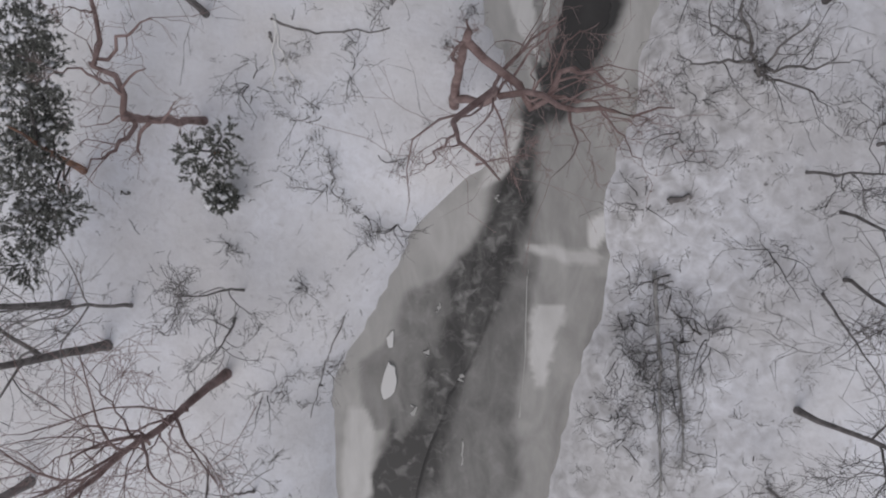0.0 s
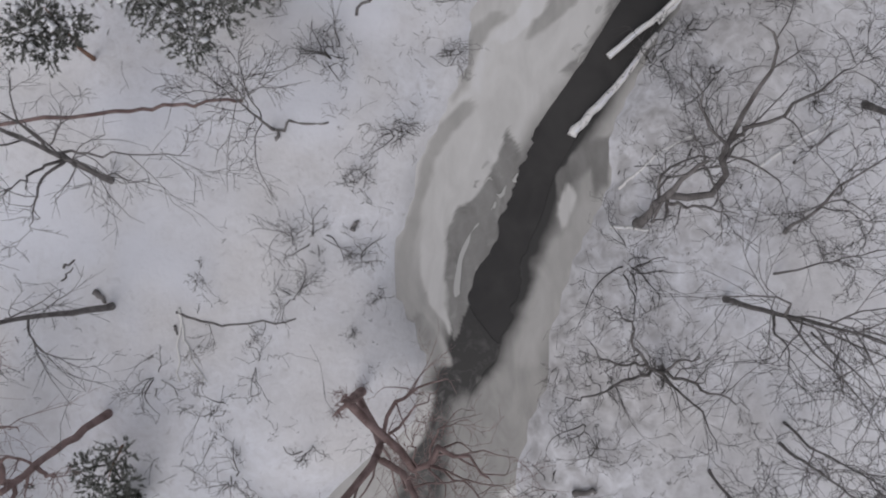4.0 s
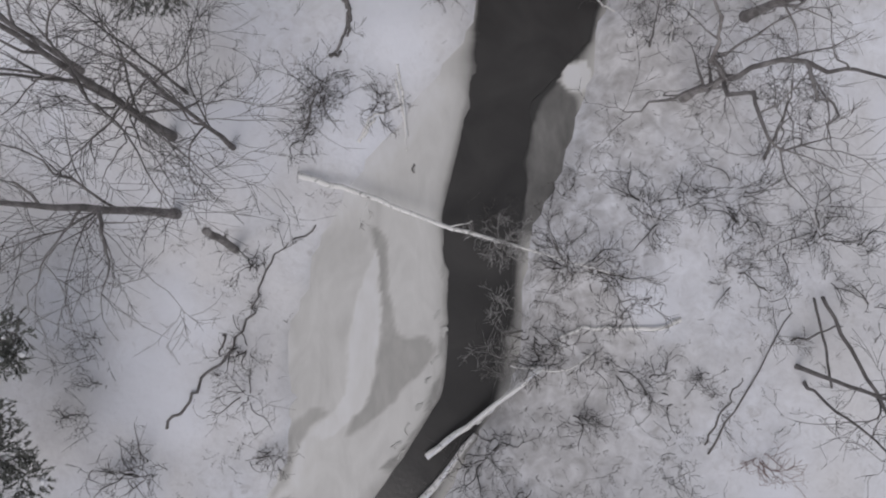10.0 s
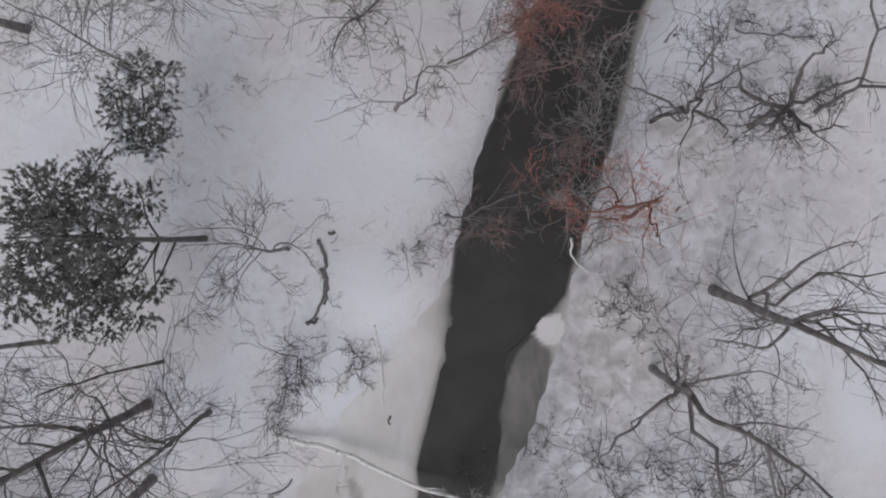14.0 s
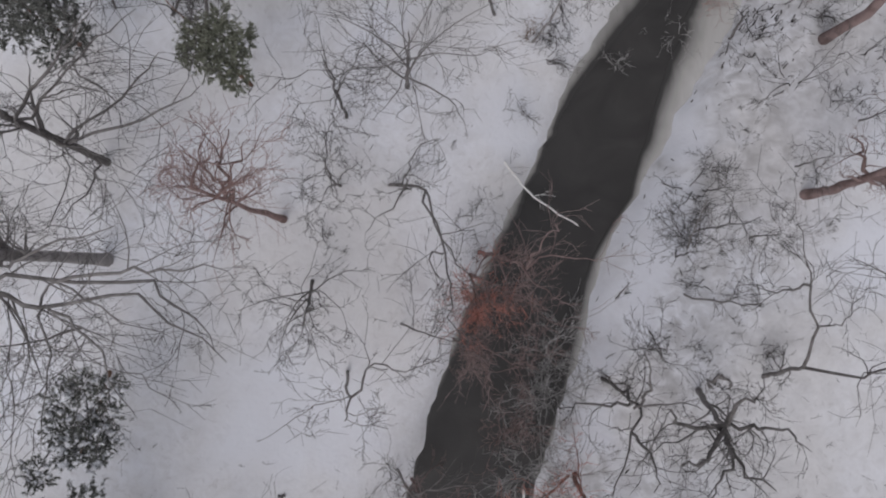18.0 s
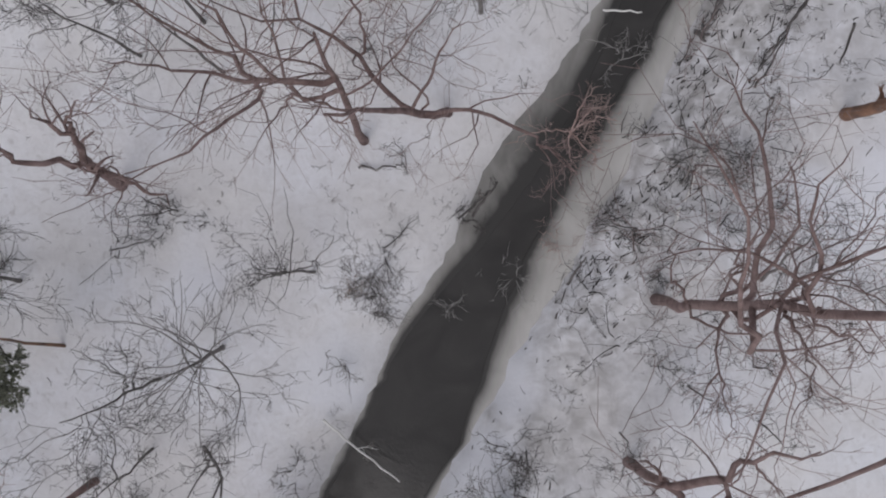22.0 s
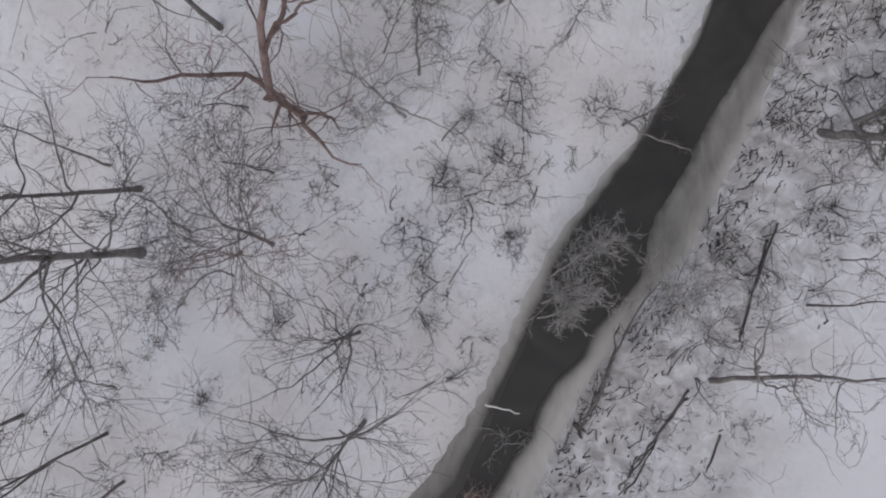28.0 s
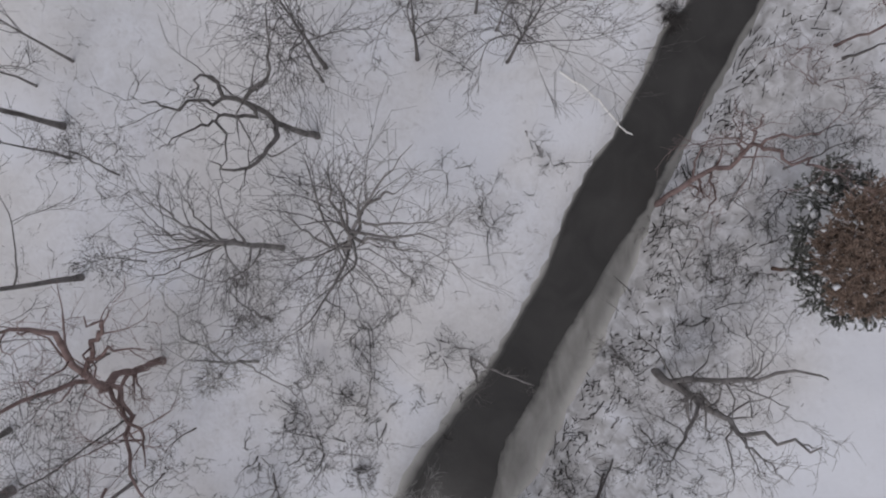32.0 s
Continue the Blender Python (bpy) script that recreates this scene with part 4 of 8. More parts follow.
def left_wet(f, x, y):
    """Slush right across the first reach; then a broad pale shelf; further up a grey margin soaked at the water."""
    to_water = x - course(WATER_LEFT, y)
    past = x - course(WATER_RIGHT, y)
    core = 0.5 + 0.2 * smooth(1.0, 4.5, y)
    first = 0.47 + core * smooth(-0.8, 0.4, to_water) * (1 - smooth(-0.5, 0.7, past))
    broad = 0.17 + (0.62 - 0.4 * smooth(13, 18, y)) * smooth(-0.8, 0.1, to_water) + 0.3 * smooth(24, 27, y) * smooth(-0.3, 0.0, to_water)
    broad = broad - 0.15 * smooth(15, 18, y) * (1 - smooth(0.1, 1.8, x - course(BANK_LEFT, y)))
    film = np.exp(-((y - 64) / 8) ** 2)
    upper = 0.36 + 0.36 * film + 0.85 * np.clip(f, 0, 1) ** (2.0 + 2 * film)
    k1, k2 = smooth(9.0, 13.0, y), smooth(33.0, 37.0, y)
    w = (first * (1 - k1) + broad * k1) * (1 - k2) + upper * k2
    w, s = patched(w, x, y)
    s = np.maximum(s, 0.8 * (1 - smooth(4, 9, y)) * smooth(0.7, 0.9, w))
    return w, s


def right_wet(f, x, y):
    past = x - course(WATER_RIGHT, y)
    first = 0.52 + (0.49 + 0.2 * smooth(1.0, 4.5, y)) * smooth(-0.8, 0.4, x - course(WATER_LEFT, y)) * (1 - smooth(-0.5, 0.7, past))
    k = smooth(6.0, 10.0, y)
    far = smooth(72.0, 78.0, y)
    return patched(first * (1 - k) + k * ((0.30 + 0.85 * f ** (2.0 + 2 * np.exp(-((y - 64) / 8) ** 2))) * (1 - far) + (0.40 + 0.30 * smooth(0.12, 0.5, f) + 0.16 * smooth(0.8, 1.0, f)) * far), x, y)


def west_edge(y):
    return course(WATER_LEFT, y) + (course(WATER_RIGHT, y) + 0.9 - course(WATER_LEFT, y)) * (1 - smooth(5.5, 9.0, y))


stream_strip("ice_shelf_west", lambda y: course(BANK_LEFT, y) - 0.35, west_edge, -1.986, 0.05, SHELF,
             "grey and white ice shelf frozen to the stream bank", "ice", left_wet, cols=50, step=0.15, rag=(0.0, 0.22), least=0.12)
stream_strip("ice_shelf_east", lambda y: course(BANK_RIGHT, y) + 0.35, lambda y: course(WATER_RIGHT, y), -1.981, 0.05, SHELF,
             "thin grey ice along the stream bank darkening towards open water", "ice", right_wet, cols=26, step=0.15, rag=(0.0, 0.18), least=-99)


def floe(points, mat, label, top=0.02, wet=(0.2, 0.6), rag=0.05, name="ice_floe", per=8):
    """A flat plate of ice with a wandering outline."""
    c = bent([*points, points[0]], per)[:-1]
    n = len(c)
    rng = np.random.default_rng(int(abs(c[0, 0] * 31 + c[0, 1] * 17) * 10))
    mid = c.mean(0)
    c = c + np.stack([wander(rng, n, 3), wander(rng, n, 3)], 1) * rag
    v = np.concatenate([np.column_stack([c - mid, np.full(n, -1.99)]), np.column_stack([c - mid, np.full(n, -1.95 + top)])])
    i = np.arange(n)
    q = np.stack([i, (i + 1) % n, (i + 1) % n + n, i + n], -1)
    tri = np.array(geometry.tessellate_polygon([[Vector((*p, 0)) for p in (c - mid)]])) + n
    a, b, d = v[tri[:, 0]], v[tri[:, 1]], v[tri[:, 2]]
    flip = np.cross(b - a, d - a)[:, 2] < 0
    tri[flip] = tri[flip][:, ::-1]
    ob = mesh_object(name, v, q, mat, tris=tri, smooth=False)
    ob.location = (*mid, 0)
    at = ob.data.attributes.new("wet", "FLOAT", "POINT")
    at.data.foreach_set("value", np.repeat([wet[1], wet[0]], n).astype(np.float32))
    return tagged(ob, label, "ice", "ice on the stream")



# ---- things ----

# first reach
tree(-13.5, -4.4, 10, -0.1, 0.6, 0.2, "pole", "dark")
tree(-12.6, -2.9, 9, -0.1, 1.0, 0.08, "thin")
tree(-15.1, -2.8, 10, -0.1, 0.9, 0.15, "pole", "dark")
tree(-9.0, -5.5, 11, 0.3, -0.4, 0.19, "broom", "red", label="bare tree with reddish bark and a broom of straight limbs", limbs=[[(-8.9, -5.7, 4.4), (-10.2, -5.2, 6.4), (-11.9, -5.3, 8.1)], [(-8.9, -5.8, 6.5), (-10.4, -5.1, 7.5), (-12.0, -3.8, 7.6)], [(-8.9, -5.7, 5.9), (-9.7, -6.5, 7.0), (-11.0, -7.3, 7.6)], [(-8.9, -5.7, 5.3), (-9.2, -6.6, 6.4), (-9.7, -7.7, 7.1)], [(-8.9, -5.7, 4.7), (-8.6, -6.7, 5.8), (-8.2, -7.9, 6.6)], [(-8.8, -5.8, 6.8), (-9.7, -4.6, 7.1), (-10.9, -3.4, 6.6)], [(-8.9, -5.7, 6.2), (-8.3, -6.4, 6.2), (-7.5, -7.0, 5.6)], [(-8.9, -5.7, 5.6), (-9.4, -4.6, 6.1), (-9.6, -3.1, 6.1)], [(-8.9, -5.7, 5.0), (-10.2, -6.1, 7.0), (-11.9, -6.3, 8.6)]], few=0.7)
tree(-16.6, -9.7, 10, -0.3, 0.1, 0.19, "pole", "dark")
tree(-8.3, -2.3, 6, -0.0, 0.4, 0.06, "thin")
shrub(8.9, 3.4, 2, 1.2, 12)
shrub(7.4, 1.1, 1.4, 0.9, 9)
shrub(12.2, -0.9, 1.6, 1.2, 10, "dark")
shrub(9.6, -4.1, 2.2, 1.2, 14, "dark")
shrub(6.8, -3.5, 1.2, 0.9, 16, "dark")
shrub(6.5, -8.4, 1.3, 0.9, 14, "dark")
shrub(7.7, -5.9, 1.3, 0.9, 14, "dark")
shrub(6.2, -6.9, 1.2, 0.9, 12)
shrub(8.4, -2.0, 2, 1, 10)
tree(11.9, -9.8, 4, -1.4, 1.1, 0.07, "crook")
tree(-8.7, -3.3, 5, 1.0, -0.7, 0.06, "thin", "dark")
shrub(-7.5, -6.5, 1.5, 0.8, 8)
shrub(-5.5, -5.6, 1.3, 0.7, 7)
tree(-8.1, -10.4, 6, 1.0, 2.5, 0.06, "thin", "dark")
tree(-9.9, -9.2, 6, 2.4, -1.3, 0.05, "thin", "dark")
shrub(-8.0, 5.7, 1.4, 0.9, 8)
shrub(-5.6, 4.6, 1.6, 1, 8)
shrub(-5.8, 3.3, 1, 0.7, 7)
shrub(-5.0, 1.8, 1.4, 0.9, 9)
shrub(-3.6, -0.8, 1.3, 0.8, 9, "dark")
shrub(-2.4, 0.3, 1.4, 0.9, 10, "dark")
shrub(-10.5, -2.4, 1, 0.7, 8)
shrub(-4.2, 6.2, 1.4, 0.8, 5, "dark")
shrub(-2.6, 8.7, 1.2, 0.8, 9)
shrub(-6.0, -2.2, 0.7, 0.5, 7, "dark")
shrub(-3.8, 0.7, 1, 0.6, 8)
tree(12.8, -6.7, 9, 0.3, 0.5, 0.13, "broom", "dark")
tree(14.6, -1.8, 8, -0.9, -2.0, 0.08, "crook", "dark")
tree(14.6, 0.8, 7, -0.5, -1.7, 0.07, "thin", "dark")
tree(13.4, 2.3, 6, -0.1, -0.8, 0.07, "crook", "dark")
tree(13.9, -2.2, 7, -2.5, -1.9, 0.06, "thin")
tree(16.0, 3.3, 6, -0.4, -0.0, 0.07, "crook")
conifer(-8.9, 1.3, 1.4, 0.4, -0.0, 0.04, 0.5, snow=0.6)
shrub(-8.9, -0.6, 0.8, 0.3, 9, "dark")
shrub(-2.2, 3.0, 1.2, 0.9, 10)
fallen([(8.24, 1.17, 0.075), (9.04, 1.29, 0.075)], 0.15, "grey", "short sawn log with snow on its end")
fallen([(7.77, -1.52, 0.345), (7.75, -5.15, 0.345), (7.77, -9.85, 0.345)], 0.09, "pale", "pale grey fallen stem among shrubs", stubs=8)
fallen([(8.34, -4.07, 0.235), (8.50, -6.59, 0.335), (8.49, -8.92, 0.335)], 0.07, "pale", "pale grey fallen stem among shrubs", stubs=6)
fallen([(-7.22, 8.26, 0.025), (-5.47, 7.77, 0.025), (-2.63, 7.99, 0.025)], 0.05, "dark", name='fallen_branch', stubs=4)
fallen([(-4.55, -3.44, 0.015), (-5.22, -4.88, 0.015), (-5.59, -5.83, 0.015), (-6.05, -7.69, 0.015)], 0.03, "dark", name='fallen_branch', stubs=4)
fallen([(-10.45, 9.06, 0.065), (-9.99, 8.66, 0.065)], 0.13, "grey", "broken stump of a log in the snow")
fallen([(-7.29, 7.76, 0.03), (-7.19, 7.38, 0.03)], 0.06, "dark", "short broken stub of wood in the snow")
fallen([(-12.76, 1.57, 0.025), (-13.08, 1.46, 0.025)], 0.05, "dark", name='fallen_branch')

# second reach
tree(-9.9, 13.4, 10, 0.8, 1.3, 0.13, "broom", "dark", limbs=[[(-9.7, 13.7, 2.4), (-9.7, 14.1, 3.9), (-9.9, 14.5, 5.6)], [(-9.6, 13.9, 4.0), (-9.9, 14.9, 4.8), (-9.9, 16.2, 5.1)], [(-9.6, 13.9, 3.8), (-9.2, 14.7, 3.9), (-8.6, 15.6, 3.6)], [(-9.6, 13.9, 3.5), (-7.7, 13.9, 3.9), (-5.3, 13.9, 3.1)], [(-9.7, 13.9, 3.3), (-8.1, 13.3, 3.7), (-6.1, 12.8, 3.1)], [(-9.7, 13.8, 3.1), (-9.8, 12.7, 4.1), (-9.6, 11.3, 4.6)], [(-9.7, 13.8, 2.9), (-9.8, 13.2, 4.3), (-9.7, 12.4, 5.6)], [(-9.7, 13.8, 2.6), (-8.8, 13.2, 3.1), (-8.0, 12.2, 3.1)]], few=0.6)
tree(-9.8, 8.5, 10, -0.1, 0.2, 0.14, "pole", "dark")
tree(14.0, 8.8, 9, -0.0, -0.3, 0.12, "broom", "dark")
tree(10.9, 11.7, 7, -0.0, 1.6, 0.2, "crook", "dark", label="crooked tree with dark bark on the stream bank", limbs=[[(12.2, 12.5, 2.8), (12.5, 13.6, 3.4), (12.4, 14.6, 4.0), (12.9, 15.7, 5.0), (12.8, 16.6, 5.6), (12.1, 17.1, 6.2)], [(12.4, 14.5, 4.0), (13.8, 15.0, 5.2), (14.7, 15.9, 6.5)], [(12.4, 14.0, 3.6), (11.2, 14.8, 4.6), (10.5, 15.9, 5.5)], [(11.5, 12.3, 2.0), (12.8, 11.9, 3.5)]], few=0.8, thick=1.2)
fallen([(12.05, 13.00, 0.04), (11.81, 11.90, 0.04)], 0.08, "dark", "dark broken stump beside a crooked tree")
tree(16.3, 11.2, 7, -0.6, 2.3, 0.08, "crook", "dark")
tree(19.3, 16.4, 10, -0.6, -4.5, 0.13, "pole", "dark")
tree(16.2, 4.1, 6, -0.1, -0.3, 0.06, "crook", "dark")
tree(17.3, 7.6, 6, -1.0, -1.5, 0.05, "thin")
fallen([(-7.11, 8.44, 0.02), (-6.68, 6.68, 0.02), (-6.02, 5.58, 0.02)], 0.04, "birch", name='fallen_branch', stubs=5)
tree(-3.5, 15.4, 5.5, 0.2, 0.2, 0.07, "star", "dark", few=0.8)
fallen([(-7.11, 8.46, 0.025), (-7.07, 5.58, 0.025)], 0.05, "birch", name='fallen_branch')
fallen([(-0.50, 11.45, 0.06), (-0.23, 11.85, 0.06)], 0.12, "grey", "grey broken stub of a log in the snow")
fallen([(-11.71, 9.98, 0.025), (-11.26, 10.31, 0.025)], 0.05, "dark", name='fallen_branch')
fallen([(-11.80, 9.47, 0.02), (-11.35, 10.01, 0.02)], 0.04, "dark", name='fallen_branch')
shrub(-1.8, 11.1, 1.3, 0.9, 9)
shrub(1.3, 15.3, 1.5, 0.6, 6)
shrub(-0.0, 13.6, 0.9, 0.5, 6)
shrub(-0.4, 7.6, 1, 0.4, 5)
shrub(0.4, 8.9, 0.8, 0.5, 8)
shrub(-6.3, 9.6, 0.8, 0.5, 5)
shrub(-3.1, 23.2, 1.5, 1, 7)
shrub(-1.3, 18.5, 1.6, 1, 9)
shrub(-0.5, 18.3, 1.2, 0.8, 7)
shrub(2.7, 23.2, 1.6, 1, 8)
shrub(3.6, 18.6, 1.2, 0.8, 6)

# pines
conifer(-14.6, 2.4, 6.2, 1.6, 0.6, 0.16, 2.5, dense=1.2, snow=1.2, pads=[(-13.4, 5.2, 5.0, 0.828), (-13.7, 2.9, 4.3, 0.828), (-13.2, 4.0, 4.0, 0.736), (-13.9, 0.3, 3.4, 0.736), (-14.4, 1.2, 4.0, 0.828), (-13.1, 6.5, 4.8, 0.736), (-13.7, 3.8, 4.2, 1.012), (-13.5, 5.9, 5.2, 1.012), (-13.2, 5.2, 4.5, 0.828), (-13.7, 4.5, 5.0, 0.92), (-13.4, 0.8, 3.0, 0.736), (-14.0, 1.2, 3.5, 0.828), (-14.9, -1.1, 3.1, 0.736), (-14.1, 2.5, 4.5, 0.92), (-14.5, 0.1, 3.5, 0.828), (-13.5, 2.7, 3.8, 0.736)])
conifer(-9.3, 3.1, 2.6, 0.9, -0.2, 0.06, 1.2, snow=0.3, dense=0.7, pads=[(-8.9, 2.7, 2.0, 0.75), (-9.6, 2.9, 2.0, 0.6), (-8.4, 3.4, 2.0, 0.65), (-9.4, 2.1, 1.8, 0.55), (-8.3, 2.4, 1.9, 0.55)])
conifer(-9.6, 22.0, 5.6, 4.2, -1.6, 0.15, 3.3, dense=1.2, snow=1.4, label="broad dark green pine with snow caught in its needles", pads=[(-4.6, 21.6, 4.0, 0.95), (-5.6, 21.9, 4.3, 0.9), (-3.9, 21.7, 3.6, 0.8), (-6.4, 19.1, 4.2, 0.9), (-5.0, 19.9, 4.4, 0.9), (-7.2, 19.2, 4.6, 0.8), (-4.4, 20.4, 4.0, 0.9), (-4.6, 19.3, 4.0, 1.15), (-5.7, 18.4, 4.0, 1), (-4.0, 20.5, 3.4, 1.1), (-4.9, 17.5, 3.8, 0.8), (-6.7, 19.9, 4.5, 1.1), (-3.2, 19.6, 3.0, 0.8), (-5.6, 20.3, 4.6, 1), (-4.1, 18.6, 3.6, 0.8)])
conifer(-8.4, 24.2, 5.2, 3.6, 0.3, 0.13, 2.2, dense=1.2, snow=1.2, pads=[(-6.1, 24.1, 4.6, 0.9), (-5.7, 23.0, 4.4, 0.85), (-4.7, 23.5, 4.1, 0.9), (-3.5, 24.3, 3.6, 0.8), (-4.1, 24.2, 4.0, 1.1), (-5.4, 23.9, 4.2, 0.9), (-3.6, 23.6, 3.5, 0.7), (-4.5, 23.0, 3.8, 0.7), (-4.9, 25.2, 4.2, 1)])
conifer(-11.5, 23.2, 6.6, 3.6, 0.0, 0.15, 2.4, dense=1.2, snow=1.0, pads=[(-8.6, 22.1, 5.6, 0.9), (-7.9, 23.6, 5.6, 1), (-7.2, 21.5, 5.4, 0.9), (-9.0, 21.1, 5.6, 0.9), (-6.2, 21.2, 5.0, 0.9), (-7.1, 23.6, 5.5, 0.9), (-7.5, 22.6, 5.5, 1.15), (-8.0, 21.4, 5.5, 0.9), (-6.6, 22.0, 5.2, 1.1), (-8.5, 23.3, 5.5, 1), (-6.4, 23.3, 5.0, 0.8), (-7.3, 20.7, 5.2, 0.8)])
conifer(-10.6, 18.2, 4.6, 1.2, 0.3, 0.1, 1.3, snow=1.0, pads=[(-10.0, 18.3, 3.6, 0.75), (-9.0, 18.0, 3.6, 0.75), (-9.7, 17.5, 3.7, 0.75), (-10.4, 17.8, 3.8, 0.8)])
conifer(2.2, 38.2, 8.6, -1.9, -0.3, 0.13, 2.7, snow=0.3, dense=0.85, bark="dark", label="tall dark pine with a wide ragged crown", pads=[(-0.1, 38.5, 6.2, 0.9), (0.5, 38.2, 6.0, 0.9), (1.1, 39.0, 5.0, 0.8), (-0.0, 36.5, 4.8, 0.9), (-0.6, 37.2, 6.0, 0.9), (1.0, 37.5, 4.6, 0.8), (0.4, 36.3, 4.0, 0.8), (-0.2, 39.3, 6.3, 0.9), (1.1, 39.4, 2.7, 0.75), (0.2, 39.3, 6.2, 1), (0.7, 39.3, 5.5, 0.9), (-0.2, 38.2, 6.5, 1), (1.1, 35.7, 3.0, 0.75), (-0.4, 35.7, 4.4, 0.85), (0.4, 35.4, 3.6, 0.75), (0.6, 37.1, 5.0, 1), (0.9, 36.8, 4.0, 0.75), (-0.3, 37.1, 5.5, 1), (1.6, 38.2, 6.7, 1.1), (1.6, 38.2, 5.0, 0.8), (-1.2, 36.3, 5.5, 0.9), (1.7, 36.5, 3.0, 0.55)])
conifer(0.2, 43.4, 4.6, 1.3, -1.9, 0.09, 1.35, snow=3.0, label="small leaning pine loaded with clumps of snow", pads=[(1.5, 41.8, 3.9, 0.75), (0.9, 42.1, 3.9, 0.6), (1.9, 42.4, 3.5, 0.55), (1.8, 41.7, 3.3, 0.6), (1.0, 41.4, 3.7, 0.55), (1.6, 41.2, 3.4, 0.45), (1.5, 43.5, 3.9, 0.6), (2.2, 43.3, 3.7, 0.5), (0.8, 43.0, 3.9, 0.55), (-0.3, 40.5, 3.2, 0.5)])
conifer(46.6, 88.2, 6.0, -0.6, -0.4, 0.14, 2.3, needles=NEEDLE_BROWN, snow=0.06, dense=2.7, label="pine with brownish needles and a dense crown", pads=[(45.9, 89.5, 4.5, 1.1), (45.8, 87.8, 4.5, 1.1), (46.4, 88.7, 5.0, 1.2), (47.0, 87.0, 4.0, 0.9), (45.5, 88.6, 3.8, 0.8), (46.6, 90.3, 4.5, 0.9), (46.1, 86.9, 3.8, 0.7), (47.4, 88.6, 4.6, 1.1), (47.6, 90.0, 4.2, 1), (48.2, 87.6, 4, 1)])
conifer(45.4, 87.6, 4.2, -0.3, 0.2, 0.1, 1.6, snow=0.8, dense=1.8, label="grey-green young pine beside a brown one", pads=[(45.2, 90.7, 3.0, 0.8), (44.9, 87.9, 2.8, 0.7), (45.8, 91.5, 3.0, 0.75), (47.4, 86.4, 3.2, 0.7), (45.6, 86.8, 2.8, 0.7), (46.6, 91.1, 3.3, 0.8), (44.9, 89.2, 3.0, 0.7), (46.4, 86.2, 3.0, 0.6)])

# logs over the bend
fallen([(9.96, 18.66, 0.16), (12.06, 20.36, 0.56), (14.47, 22.45, 0.56)], 0.15, "birch", "pale birch log leaning from the bank into the stream", cap=True)
fallen([(12.00, 20.06, 0.145), (13.23, 21.29, 0.545), (14.47, 22.56, 0.545)], 0.12, "birch", "second pale birch log leaning from the bank", cap=True)
fallen([(8.47, 15.41, 0.11), (10.24, 17.40, 0.11), (11.96, 19.58, 0.16)], 0.2, "birch", "snow-topped log along the edge of the stream", cap=True)
fallen([(4.78, 30.17, 0.25), (7.46, 29.38, 0.55), (10.44, 28.20, 0.95), (13.60, 27.32, 1.05)], 0.125, "birch", "white birch trunk fallen across the stream", stubs=3, end=0.5)
fallen([(13.62, 27.33, 0.925), (15.83, 26.62, 0.625), (17.34, 26.24, 0.425)], 0.05, "birch", "broken crown of the fallen birch", stubs=7)
fallen([(19.85, 24.48, 0.05), (18.71, 24.15, 0.05), (16.16, 24.11, 0.05), (15.02, 23.50, 0.05)], 0.1, "birch", "bent white birch trunk lying on the snow", stubs=2)
fallen([(8.63, 34.15, 0.025), (8.90, 32.82, 0.025), (9.06, 31.30, 0.025)], 0.05, "birch", "thin pale pole frozen into the ice")
fallen([(-0.31, 20.06, 0.03), (0.79, 21.63, 0.03), (1.75, 22.75, 0.03), (2.84, 24.58, 0.03), (3.54, 26.65, 0.03), (5.34, 28.20, 0.03)], 0.06, "dark", name='fallen_branch', stubs=9)
fallen([(1.74, 23.71, 0.025), (1.70, 22.86, 0.025)], 0.05, "dark", name='fallen_branch')
tree(-0.0, 28.6, 12, -0.1, -0.6, 0.2, "broom", limbs=[[(-0.1, 28.4, 3.3), (-1.0, 29.5, 5.6), (-2.4, 30.4, 7.6)], [(-0.1, 28.3, 5.2), (-1.4, 28.3, 6.7), (-3.0, 28.8, 7.6)], [(-0.1, 28.3, 4.4), (-1.4, 27.2, 6.1), (-3.1, 26.2, 7.1)], [(-0.1, 28.4, 3.6), (-0.9, 27.0, 5.3), (-2.0, 25.5, 6.6)], [(-0.1, 28.3, 5.5), (-0.5, 26.7, 6.4), (-1.0, 24.8, 6.6)], [(-0.1, 28.3, 4.7), (-0.2, 26.9, 5.7), (0.0, 25.2, 6.1)], [(-0.1, 28.4, 3.8), (0.4, 27.2, 5.1), (1.3, 26.0, 5.8)], [(-0.1, 28.3, 5.8), (1.6, 27.1, 6.2), (3.1, 25.2, 5.6)], [(-0.1, 28.3, 5.0), (0.4, 27.8, 5.4), (0.8, 27.0, 5.6)], [(-0.1, 28.3, 4.1), (-1.2, 27.9, 6.0), (-2.6, 27.6, 7.6)]], few=0.6)
